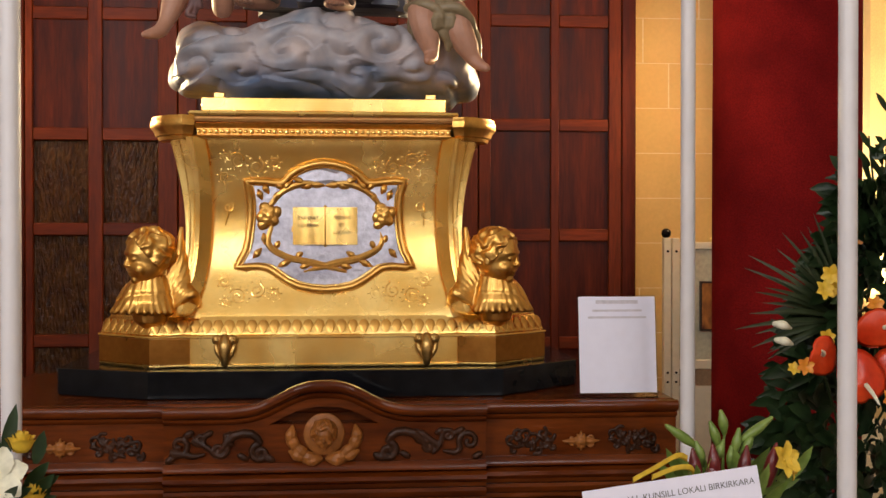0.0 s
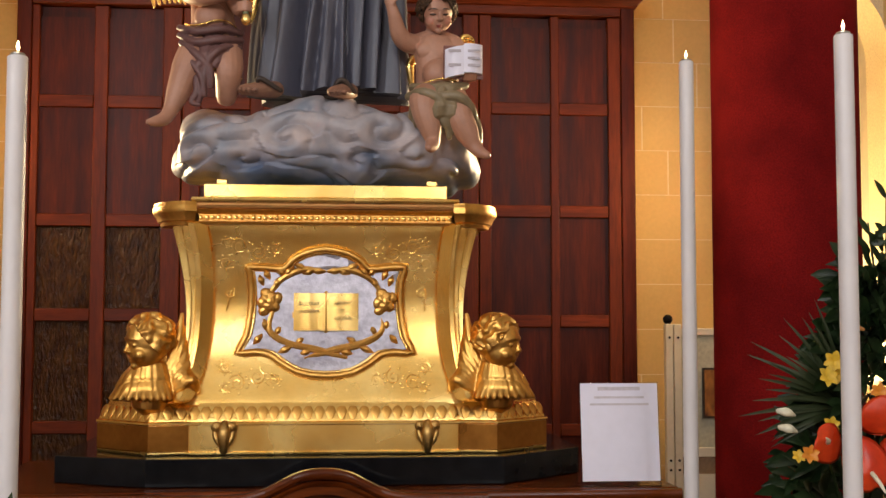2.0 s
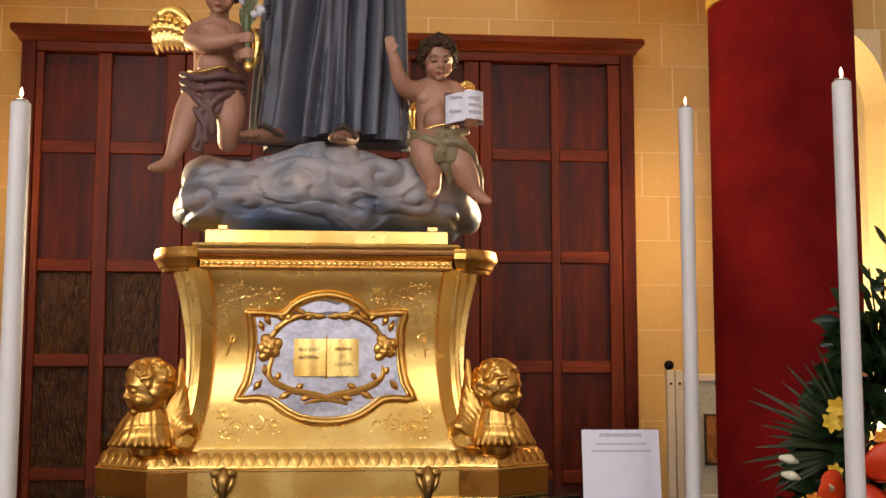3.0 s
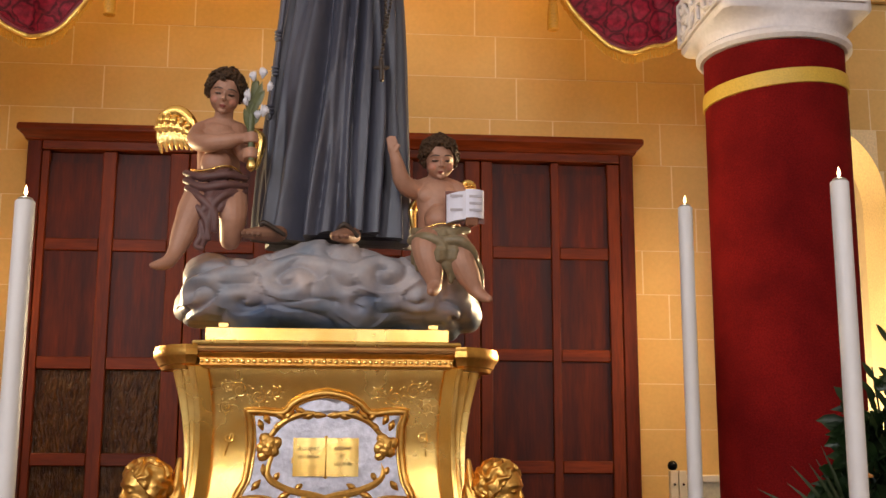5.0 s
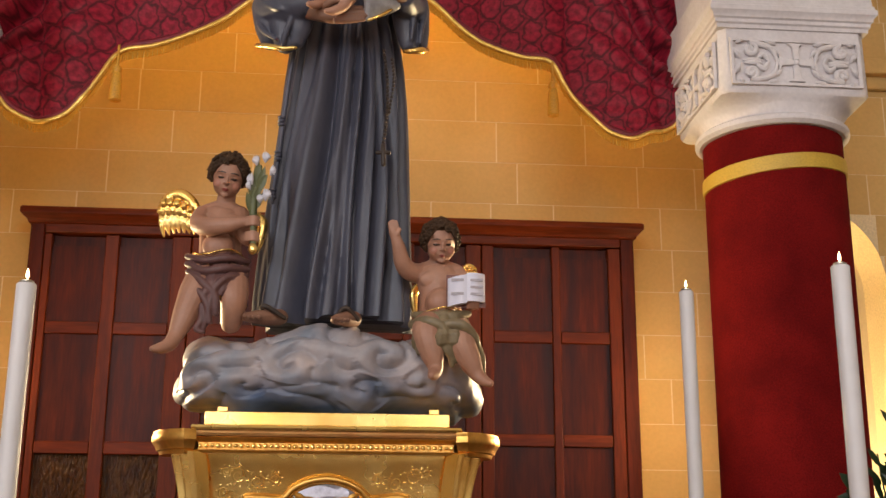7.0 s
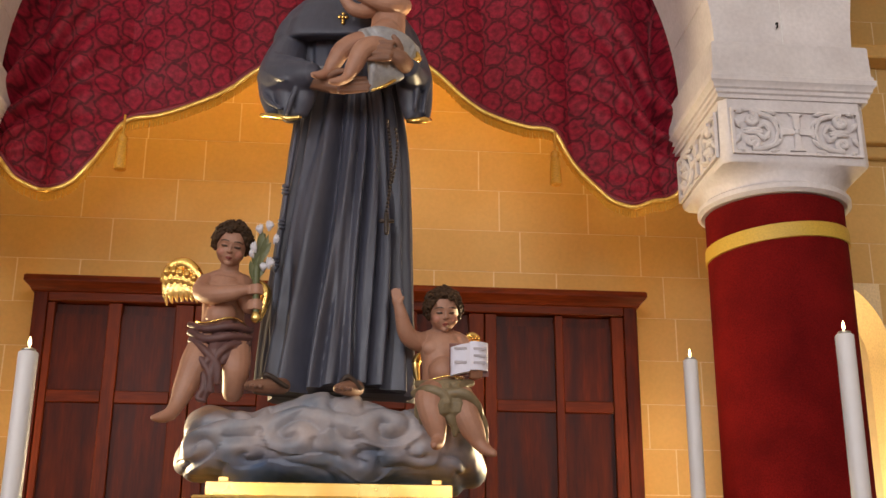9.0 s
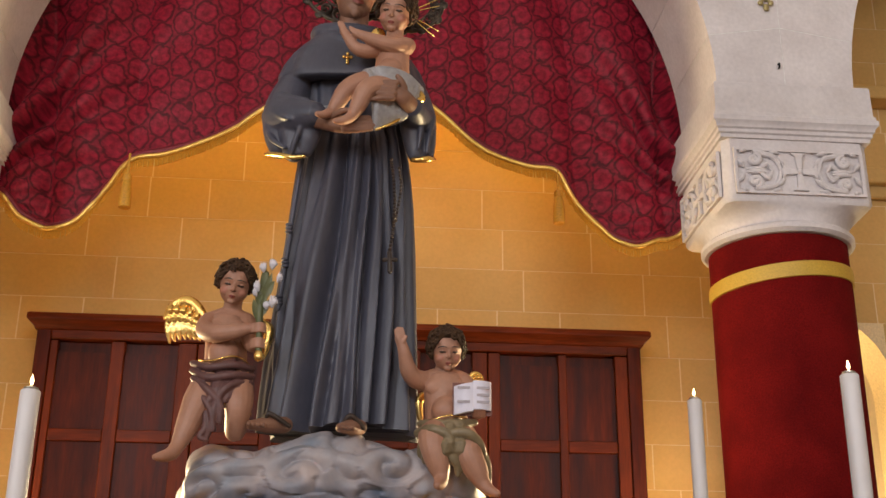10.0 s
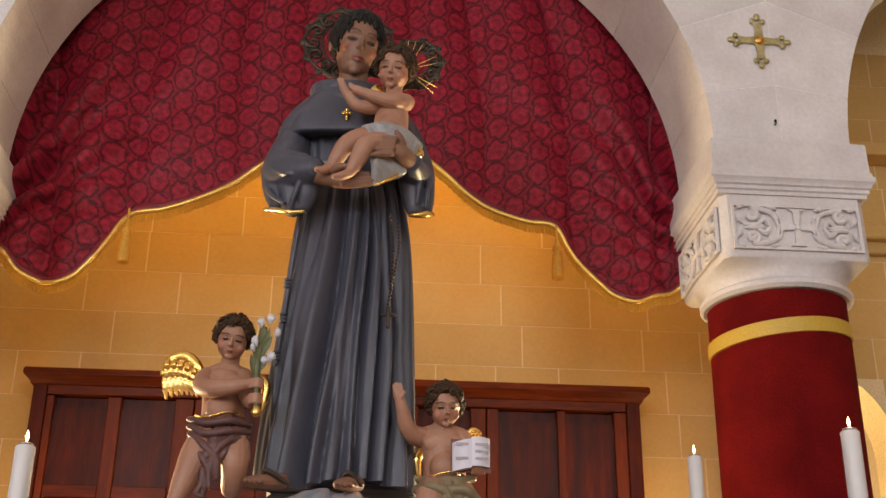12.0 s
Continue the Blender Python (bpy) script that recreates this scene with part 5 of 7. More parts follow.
def friar():
    bm = bmesh.new()
    rows, n = [], 320
    for z in np.linspace(2.385, 3.82, 110):
        L, R = interp(z, [(a, b) for a, b, c in ROBE]), interp(z, [(a, c) for a, b, c in ROBE])
        cx, rx = (L + R) / 2, (R - L) / 2
        cy, ry = 4.30, 0.205 - 0.05 * (z - 2.385) / 1.4
        down = min(1.0, max(0.25, (3.95 - z) / 0.6))
        row = []
        for i in range(n):
            th = -math.pi + 2 * math.pi * i / n
            d = 0.0
            for t0, t1, dep, w in CREASES:
                s = (3.6 - z) / 1.2
                tc = t0 + (t1 - t0) * s + 0.03 * math.sin(z * 5 + t0 * 9)
                e = (th - tc) / w
                d -= 1.25 * dep * down * (math.exp(-e * e) - 0.5 * math.exp(-((abs(e) - 2.0) / 1.0) ** 2))
            knee = 0.050 * math.exp(-((th + 0.55) / 0.34) ** 2 - ((z - 2.98) / 0.30) ** 2)
            flare = 0.020 * math.sin(th * 7 + 1) * max(0, (2.62 - z) / 0.24)
            belt = -0.010 * math.exp(-((z - 3.60) / 0.025) ** 2)
            r = 1 + (d + knee + flare + belt) / rx
            # the sides stay calm, the folds work on the front
            side_ = abs(math.sin(th)) ** 6
            r = r * (1 - side_) + side_ * (1 + 0.25 * (r - 1))
            row.append((cx + rx * r * math.sin(th), cy - ry * r * math.cos(th), z + (0.018 * math.sin(th * 3 + 0.5) if z < 2.40 else 0)))
        rows.append(row)
    loft(rows, bm, 0)
    # short cape, cowl and wide sleeves
    k = bmesh.new()
    rows = []
    for z, hx, hy, dip in ((3.822, 0.245, 0.165, 1), (3.812, 0.284, 0.207, 1), (3.818, 0.299, 0.222, 1), (3.845, 0.298, 0.220, 1), (3.90, 0.278, 0.206, 0.7), (3.95, 0.248, 0.190, 0.4), (3.99, 0.212, 0.172, 0.2), (4.02, 0.176, 0.150, 0), (4.045, 0.145, 0.125, 0), (4.062, 0.10, 0.09, 0)):
        row = []
        for i in range(120):
            th = 2 * math.pi * i / 120
            wob = 1 + 0.020 * dip * (math.sin(th * 9 + 1) + 0.6 * math.sin(th * 14))
            row.append((-0.049 + hx * wob * math.sin(th), 4.275 - hy * wob * math.cos(th), z - 0.040 * dip * max(0.0, math.cos(th)) ** 1.5))
        rows.append(row)
    loft(rows, k, 0)
    for rad, z, t in ((0.128, 4.058, 0.040), (0.116, 4.078, 0.024)):
        tube([(-0.052 + rad * 1.08 * math.sin(a), 4.275 - rad * 0.92 * math.cos(a), z - 0.038 * math.cos(a) - 0.008 * math.sin(a), t) for a in np.linspace(0, 2 * math.pi, 25)], k, 0, 12, 1)
    tube([(-0.17, 4.175, 4.020, 0.016), (-0.10, 4.105, 3.965, 0.016), (-0.03, 4.095, 3.955, 0.014), (0.05, 4.12, 3.98, 0.012)], k, 0, 10, 4)
    blob((-0.05, 4.41, 4.02), (0.14, 0.07, 0.12), k, 0)
    tube([(-0.235, 4.27, 3.87, 0.060), (-0.282, 4.21, 3.76, 0.074), (-0.304, 4.14, 3.62, 0.086), (-0.26, 4.07, 3.575, 0.080), (-0.190, 4.005, 3.560, 0.058)], k, 0, 24, 6)
    tube([(-0.326, 4.15, 3.62, 0.070), (-0.318, 4.12, 3.52, 0.060), (-0.312, 4.105, 3.462, 0.044)], k, 0, 20, 4, 0.9)
    tube([(-0.262, 4.09, 3.58, 0.074), (-0.258, 4.08, 3.49, 0.060), (-0.254, 4.07, 3.432, 0.042)], k, 0, 20, 4, 0.9)
    tube([(-0.205, 4.05, 3.565, 0.056), (-0.205, 4.05, 3.49, 0.048), (-0.212, 4.055, 3.44, 0.034)], k, 0, 20, 4, 0.9)
    tube([(0.150, 4.27, 3.87, 0.060), (0.200, 4.21, 3.76, 0.068), (0.226, 4.14, 3.62, 0.070), (0.208, 4.06, 3.595, 0.058), (0.194, 3.975, 3.588, 0.046)], k, 0, 24, 6)
    tube([(0.240, 4.14, 3.61, 0.056), (0.248, 4.12, 3.52, 0.046), (0.250, 4.10, 3.46, 0.036)], k, 0, 20, 4, 0.9)
    tube([(0.195, 4.08, 3.58, 0.050), (0.205, 4.08, 3.50, 0.044), (0.212, 4.08, 3.452, 0.034)], k, 0, 20, 4, 0.9)
    for pts in ([(-0.358, 4.17, 3.69, 0.008), (-0.362, 4.09, 3.62, 0.013), (-0.30, 4.01, 3.55, 0.012), (-0.24, 3.99, 3.53, 0.008)], [(-0.330, 4.17, 3.76, 0.006), (-0.328, 4.11, 3.70, 0.013), (-0.27, 4.03, 3.645, 0.012), (-0.21, 3.995, 3.62, 0.008)], [(-0.372, 4.12, 3.56, 0.008), (-0.342, 4.06, 3.48, 0.012), (-0.29, 4.03, 3.43, 0.008)], [(-0.215, 4.0, 3.56, 0.008), (-0.245, 4.01, 3.47, 0.012), (-0.262, 4.03, 3.41, 0.008)], [(0.268, 4.16, 3.69, 0.006), (0.276, 4.09, 3.61, 0.011), (0.262, 4.06, 3.52, 0.011), (0.255, 4.06, 3.45, 0.007)], [(0.225, 4.03, 3.62, 0.007), (0.228, 4.03, 3.54, 0.011), (0.222, 4.045, 3.46, 0.007)]):
        tube(pts, k, 0, 10, 5)
    join(bm, fused(k, 0.005, 3, 0.4), 0)
    tube([(-0.362, 4.10, 3.432, 0.009), (-0.312, 4.055, 3.412, 0.010), (-0.26, 4.03, 3.392, 0.010), (-0.214, 4.03, 3.398, 0.008)], bm, 1, 8, 4)
    tube([(0.284, 4.09, 3.435, 0.009), (0.258, 4.055, 3.420, 0.014), (0.222, 4.045, 3.410, 0.012), (0.196, 4.06, 3.416, 0.008)], bm, 1, 8, 4)
    # neck and head
    join(bm, fused(tube([(-0.052, 4.275, 4.05, 0.066), (-0.050, 4.262, 4.12, 0.062), (-0.046, 4.255, 4.20, 0.062)], None, 0, 20, 3), 0.005, 2), 6)
    head(bm, (-0.040, 4.220, 4.262), 0.132, (14, 7, 15), 6, 3, 4, 5, 10, style="short", child=False, grain=0.018, lift=0.0, tall=1.09)
    # hands: one under the child's feet, one round its hip
    k = bmesh.new()
    tube([(-0.215, 4.03, 3.560, 0.036), (-0.150, 3.99, 3.530, 0.035), (-0.095, 3.955, 3.505, 0.036), (-0.045, 3.945, 3.492, 0.030)], k, 0, 14, 5, 0.8)
    fingers(k, [(-0.065, 3.925, 3.463 + 0.016 * i) for i in range(4)], (1, -0.05, 0.06), 0.115, 0.0125, (0, 0.012, 0.008))
    tube([(-0.11, 3.93, 3.525, 0.014), (-0.07, 3.905, 3.535, 0.013), (-0.035, 3.90, 3.532, 0.009)], k, 0, 8, 3)
    tube([(0.215, 4.02, 3.585, 0.034), (0.190, 3.965, 3.588, 0.034), (0.155, 3.908, 3.600, 0.034), (0.118, 3.886, 3.612, 0.026)], k, 0, 14, 5, 0.7)
    fingers(k, [(0.122 - 0.004 * i, 3.872, 3.645 - 0.022 * i) for i in range(4)], (-1, -0.02, 0.12), 0.098, 0.0125, (0, 0.012, -0.012))
    tube([(0.155, 3.895, 3.635, 0.015), (0.142, 3.878, 3.656, 0.013), (0.128, 3.872, 3.672, 0.010)], k, 0, 8, 3)
    join(bm, fused(k, 0.0028, 2, 0.4), 6)
    # the child on the arm
    k = bmesh.new()
    tube([(0.105, 4.02, 3.66, 0.074), (0.108, 4.02, 3.75, 0.070), (0.112, 4.02, 3.82, 0.066), (0.115, 4.03, 3.875, 0.060), (0.118, 4.035, 3.93, 0.036), (0.119, 4.03, 3.97, 0.034)], k, 0, 24, 5, 0.85)
    tube([(0.068, 4.025, 3.888, 0.034), (0.115, 4.035, 3.90, 0.040), (0.165, 4.02, 3.888, 0.036)], k, 0, 14, 4)
    blob((0.10, 3.975, 3.745), (0.055, 0.045, 0.055), k)
    for s_ in (-1, 1):
        blob((0.113 + s_ * 0.034, 3.985, 3.862), (0.036, 0.022, 0.028), k)
    tube([(0.168, 4.01, 3.885, 0.034), (0.120, 3.965, 3.858, 0.031), (0.060, 3.950, 3.862, 0.028), (0.0, 3.945, 3.880, 0.021), (-0.035, 3.945, 3.893, 0.018)], k, 0, 12, 5)
    tube([(0.070, 4.02, 3.885, 0.032), (0.022, 3.99, 3.842, 0.030), (-0.030, 3.975, 3.842, 0.026), (-0.065, 3.97, 3.885, 0.020), (-0.085, 3.97, 3.918, 0.017)], k, 0, 12, 5)
    fingers(k, [(-0.036, 3.936, 3.884 + 0.008 * i) for i in range(3)], (-0.8, 0, 0.5), 0.030, 0.006)
    fingers(k, [(-0.098 + 0.009 * i, 3.962, 3.926) for i in range(3)], (-0.35, 0, 0.9), 0.028, 0.006)
    tube([(0.075, 3.975, 3.685, 0.050), (0.005, 3.945, 3.680, 0.043), (-0.058, 3.930, 3.640, 0.037), (-0.092, 3.935, 3.585, 0.031), (-0.116, 3.935, 3.545, 0.021), (-0.142, 3.915, 3.520, 0.017), (-0.166, 3.900, 3.514, 0.011)], k, 0, 16, 6)
    tube([(0.105, 3.950, 3.645, 0.050), (0.055, 3.905, 3.640, 0.044), (0.012, 3.880, 3.612, 0.038), (-0.016, 3.885, 3.550, 0.032), (-0.040, 3.885, 3.503, 0.021), (-0.070, 3.865, 3.474, 0.017), (-0.098, 3.855, 3.466, 0.011)], k, 0, 16, 6)
    join(bm, fused(k, 0.003, 3, 0.4), 2)
    head(bm, (0.120, 4.015, 4.034), 0.088, (20, 10, -12), 2, 7, 4, 5, 11, lift=0.02)
    # gathered silver cloth round the child's hips
    k = bmesh.new()
    for i in range(9):
        t = i / 8
        tube([(0.005 + 0.04 * t, 3.945, 3.725 - 0.035 * t, 0.012), (0.075 + 0.03 * t, 3.918, 3.722 - 0.060 * t, 0.017), (0.16, 3.945, 3.712 - 0.075 * t, 0.018), (0.225, 4.0, 3.690 - 0.075 * t, 0.012)], k, 0, 10, 4)
        tube([(0.015 + 0.19 * t, 3.925 + 0.05 * t, 3.715 - 0.03 * t, 0.014), (0.045 + 0.14 * t, 3.912 + 0.055 * t, 3.64 - 0.01 * t, 0.019), (0.055 + 0.105 * t, 3.915 + 0.05 * t, 3.555 + 0.01 * t, 0.021), (0.050 + 0.085 * t, 3.94 + 0.03 * t, 3.485 + 0.05 * t, 0.012)], k, 0, 12, 4)
    join(bm, fused(k, 0.0036, 2, 0.4), 8)
    tube([(0.222, 3.985, 3.665, 0.010), (0.228, 3.98, 3.640, 0.014), (0.208, 3.972, 3.625, 0.009)], bm, 1, 8, 3)
    tube([(0.055, 3.935, 3.478, 0.006), (0.10, 3.935, 3.498, 0.007), (0.14, 3.955, 3.535, 0.006)], bm, 1, 8, 3)
    blob((0.052, 4.06, 3.955), (0.030, 0.016, 0.034), bm, 1)
    for i in range(3):
        tube([(-0.215, 4.13, 3.625 - 0.013 * i, 0.006), (-0.165, 4.10, 3.640 - 0.013 * i, 0.007), (-0.11, 4.080, 3.640 - 0.013 * i, 0.006)], bm, 8, 8, 3)
    # cord with knots, rosary and little cross, brooch, sandalled feet
    tube([(-0.226, 4.14, 3.43, 0.009), (-0.248, 4.16, 3.25, 0.009), (-0.264, 4.175, 3.08, 0.009), (-0.276, 4.17, 2.95, 0.009), (-0.286, 4.16, 2.83, 0.008)], bm, 0, 8, 5)
    for x, z in ((-0.262, 3.14), (-0.270, 3.00), (-0.284, 2.85)):
        for i in range(3):
            blob((x, 4.162, z + 0.014 * i), (0.016, 0.014, 0.008), bm, 0, segs=10, rings=6)
    for i in range(26):
        blob((0.118 + 0.018 * math.sin(i * 0.12), 4.095 - 0.012 * math.sin(i * 0.12), 3.43 - 0.0155 * i), (0.007, 0.007, 0.0075), bm, 9, segs=8, rings=6)
    for i in range(15):
        blob((0.150 + 0.008 * math.sin(i * 0.3), 4.105, 3.40 - 0.0155 * i), (0.006, 0.006, 0.007), bm, 9, segs=8, rings=6)
    tube([(0.121, 4.055, 3.03, 0.009), (0.123, 4.05, 2.955, 0.009)], bm, 9, 8, 1)
    tube([(0.100, 4.055, 3.002, 0.008), (0.144, 4.055, 3.004, 0.008)], bm, 9, 8, 1)
    for dx, dz in ((0, 0), (0.014, 0), (-0.014, 0), (0, 0.015), (0, -0.015), (0, -0.026)):
        blob((-0.066 + dx, 4.050, 3.845 + dz), (0.008, 0.006, 0.008), bm, 1, segs=8, rings=6)
    k = bmesh.new()
    for x0, x1, y, z in ((-0.235, -0.345, 4.02, 2.372), (0.03, -0.035, 4.01, 2.368)):
        tube([(x0, y + 0.10, z + 0.015, 0.030), (x0 * 0.6 + x1 * 0.4, y + 0.05, z + 0.004, 0.030), (x1, y, z - 0.008, 0.018)], k, 0, 12, 4)
        for i in range(4):
            blob((x1 - 0.006 + 0.017 * i, y - 0.012 + 0.002 * i, z - 0.010), (0.010, 0.018, 0.009), k, segs=8, rings=6)
    join(bm, fused(k, 0.003, 2, 0.4), 6)
    for x0, x1, y, z in ((-0.25, -0.345, 4.02, 2.372), (0.01, -0.02, 4.02, 2.372)):
        tube([(x0 - 0.045, y + 0.04, z, 0.008), (x0 * 0.6 + x1 * 0.4, y + 0.02, z + 0.038, 0.010), (x0 + 0.035, y + 0.04, z, 0.008)], bm, 9, 8, 4)
    return obj("statue", bm, [HABIT, GOLD, SKIN, BLACK_HAIR, EYE_PAINT, LIP_PAINT, TAN, HAIR, SILVER_CLOTH, SANDAL, TAN_BLUSH, BLUSH], smooth=60, weld=False)


tagged(friar(), "painted statue of a grey-robed friar holding a child", "statue")


def halo(cx, cy, cz, r, tilt, n, name, label):
    bm = bmesh.new()
    at = pose(cx, cy, cz, *tilt)
    parts_ = bmesh.new()
    for rr, th in ((r, 0.009), (r * 0.62, 0.006), (r * 0.82, 0.004)):
        tube([(rr * math.cos(a), 0, rr * math.sin(a), th) for a in np.linspace(0, 2 * math.pi, 41)], parts_, 0, 8, 1, closed_ends=False)
    for k in range(n):
        a = 2 * math.pi * k / n
        c, s = r * 0.81 * math.cos(a), r * 0.81 * math.sin(a)
        scroll(parts_, c, s, 0, r * 0.17, 1.2, a, 1 if k % 2 else -1, 0.011)
        blob((r * 1.02 * math.cos(a), 0, r * 1.02 * math.sin(a)), (0.022, 0.008, 0.022), parts_, segs=8, rings=6)
        b = a + math.pi / n
        tube([(r * 0.62 * math.cos(b), 0, r * 0.62 * math.sin(b), 0.004), (r * 0.99 * math.cos(b), 0, r * 0.99 * math.sin(b), 0.007)], parts_, 0, 6, 1)
    bmesh.ops.transform(parts_, matrix=at, verts=parts_.verts)
    bm.free()
    return tagged(obj(name, parts_, DARK_METAL, smooth=60), label, "halo")


halo(-0.078, 4.395, 4.388, 0.192, (-6, 0, 0), 14, "halo", "dark openwork metal halo fixed behind the statue's head")
h2 = halo(0.196, 4.150, 4.150, 0.120, (-6, 0, -12), 10, "halo", "small dark openwork halo behind the child's head")
bm = bmesh.new()
for a in (62, 74, 86, 20, 32, -40, -28):
    c, s = math.cos(math.radians(a)), math.sin(math.radians(a))
    tube([(0.165 + 0.06 * c, 4.115, 4.095 + 0.06 * s, 0.003), (0.165 + 0.150 * c, 4.12, 4.095 + 0.150 * s, 0.002)], bm, 0, 6, 1)
part("rays", bm, GOLD, h2, "thin gilt rays")


def wrap(rows, n=72, folds=7, amp=0.012, seed=0.0, bm=None):
    """A wrapped cloth: rows of (z, centre x, y, half x, half y), pleated aslant."""
    out = []
    for k, (z, cx, cy, hx, hy) in enumerate(rows):
        row = []
        for i in range(n):
            th = 2 * math.pi * i / n
            w = amp * (1.6 * abs(math.sin(th * folds * 0.5 + seed + k * 0.40)) ** 0.7 - 1.0) + amp * 0.5 * math.sin(th * folds * 1.7 + k * 0.7)
            row.append((cx + (hx + w) * math.sin(th), cy - (hy + w) * math.cos(th), z + 0.010 * math.sin(th * 3 + seed)))
        out.append(row)
    return loft(out[::-1] if rows[0][0] > rows[-1][0] else out, bm)


def wing(x, y, z, s, size):
    """A small gilt wing: a rounded shoulder with three rows of overlapping feathers."""
    k = bmesh.new()
    tube([(x, y, z - size * 0.25, size * 0.12), (x + s * size * 0.12, y - 0.012, z + size * 0.22, size * 0.14), (x + s * size * 0.45, y - 0.012, z + size * 0.50, size * 0.14), (x + s * size * 0.82, y - 0.006, z + size * 0.38, size * 0.11), (x + s * size * 0.98, y, z + size * 0.06, size * 0.07)], k, 0, 12, 5, 0.6)
    for row, (n, L, up) in enumerate(((7, 0.80, 0.18), (6, 0.50, 0.28), (5, 0.30, 0.36))):
        for i in range(n):
            t = (i + 0.5) / n
            x0, z0 = x + s * size * (0.08 + 0.86 * t), z + size * (up - 0.25 * (1 - t) + 0.10 * math.sin(math.pi * t))
            e = L * size * (0.55 + 0.45 * t)
            tube([(x0, y - 0.006 * row, z0, size * 0.070), (x0 + s * size * 0.02, y - 0.010 - 0.007 * row, z0 - e * 0.5, size * 0.078), (x0 - s * size * 0.06, y - 0.004 * row, z0 - e, size * 0.035)], k, 0, 8, 3, 0.55)
    return fused(k, size * 0.018, 1, 0.3)


MATS = [SKIN, HAIR, EYE_PAINT, LIP_PAINT, MAUVE, GOLD, LILY_GREEN, LILY_WHITE, OLIVE, BLUSH]


def angel():
    bm, k = bmesh.new(), bmesh.new()
    tube([(-0.458, 4.15, 2.540, 0.090), (-0.460, 4.13, 2.615, 0.078), (-0.463, 4.13, 2.68, 0.076), (-0.464, 4.14, 2.74, 0.078), (-0.460, 4.15, 2.785, 0.060), (-0.452, 4.14, 2.815, 0.036), (-0.446, 4.12, 2.86, 0.034)], k, 0, 24, 5, 0.80)
    blob((-0.462, 4.075, 2.63), (0.058, 0.045, 0.055), k)
    for s in (-1, 1):
        blob((-0.464 + s * 0.034, 4.095, 2.732), (0.040, 0.022, 0.032), k)
    tube([(-0.530, 4.145, 2.768, 0.036), (-0.462, 4.15, 2.785, 0.044), (-0.400, 4.145, 2.770, 0.036)], k, 0, 14, 4)
    tube([(-0.530, 4.14, 2.766, 0.038), (-0.536, 4.075, 2.715, 0.035), (-0.490, 4.02, 2.690, 0.034), (-0.42, 3.99, 2.690, 0.028), (-0.372, 3.98, 2.698, 0.020), (-0.345, 3.985, 2.699, 0.020)], k, 0, 14, 6)
    tube([(-0.398, 4.14, 2.768, 0.038), (-0.378, 4.09, 2.70, 0.034), (-0.358, 4.03, 2.650, 0.026), (-0.342, 3.99, 2.643, 0.020)], k, 0, 14, 6)
    for i in range(4):
        for z in (2.712, 2.656):
            tube([(-0.358, 3.972, z - 0.009 * i, 0.006), (-0.332, 3.958, z + 0.001 - 0.009 * i, 0.0068), (-0.314, 3.972, z - 0.009 * i, 0.005)], k, 0, 8, 3)
    tube([(-0.500, 4.09, 2.53, 0.064), (-0.530, 4.05, 2.455, 0.058), (-0.548, 4.035, 2.405, 0.048), (-0.566, 4.025, 2.345, 0.040), (-0.585, 4.01, 2.290, 0.027), (-0.604, 3.985, 2.252, 0.024), (-0.632, 3.955, 2.236, 0.018), (-0.648, 3.94, 2.232, 0.011)], k, 0, 16, 5)
    tube([(-0.415, 4.09, 2.53, 0.062), (-0.398, 4.05, 2.455, 0.055), (-0.396, 4.045, 2.41, 0.046), (-0.405, 4.09, 2.355, 0.038)], k, 0, 16, 5)
    join(bm, fused(k, 0.003, 5, 0.5), 0)
    head(bm, (-0.443, 4.095, 2.899), 0.078, (20, 8, 6), 0, 1, 2, 3, 9)
    # mauve cloth knotted round the hips with a falling end
    k = wrap([(2.605, -0.460, 4.135, 0.080, 0.070), (2.592, -0.460, 4.125, 0.096, 0.086), (2.565, -0.460, 4.12, 0.101, 0.092), (2.53, -0.462, 4.11, 0.104, 0.098), (2.485, -0.464, 4.09, 0.110, 0.100), (2.445, -0.468, 4.085, 0.112, 0.096), (2.425, -0.470, 4.085, 0.104, 0.086), (2.435, -0.470, 4.085, 0.084, 0.070)], folds=9, amp=0.008)
    for pts in ([(-0.568, 4.07, 2.590, 0.012), (-0.50, 4.02, 2.565, 0.014), (-0.42, 4.015, 2.575, 0.014), (-0.355, 4.07, 2.575, 0.011)], [(-0.566, 4.06, 2.560, 0.012), (-0.50, 4.01, 2.525, 0.015), (-0.42, 4.0, 2.535, 0.014), (-0.354, 4.06, 2.545, 0.011)], [(-0.560, 4.05, 2.53, 0.011), (-0.505, 4.0, 2.485, 0.014), (-0.455, 3.995, 2.43, 0.014), (-0.45, 4.0, 2.37, 0.010)], [(-0.36, 4.06, 2.52, 0.011), (-0.42, 4.0, 2.50, 0.014), (-0.462, 3.995, 2.45, 0.013), (-0.478, 4.0, 2.36, 0.012), (-0.492, 4.01, 2.315, 0.009)], [(-0.565, 4.06, 2.50, 0.010), (-0.525, 4.01, 2.462, 0.012), (-0.485, 3.995, 2.41, 0.012), (-0.470, 4.0, 2.34, 0.010)], [(-0.50, 4.01, 2.40, 0.012), (-0.498, 4.005, 2.35, 0.014), (-0.515, 4.0, 2.315, 0.010), (-0.49, 4.0, 2.305, 0.008)]):
        tube(pts, k, 0, 12, 5)
    join(bm, fused(k, 0.003, 2, 0.4), 4)
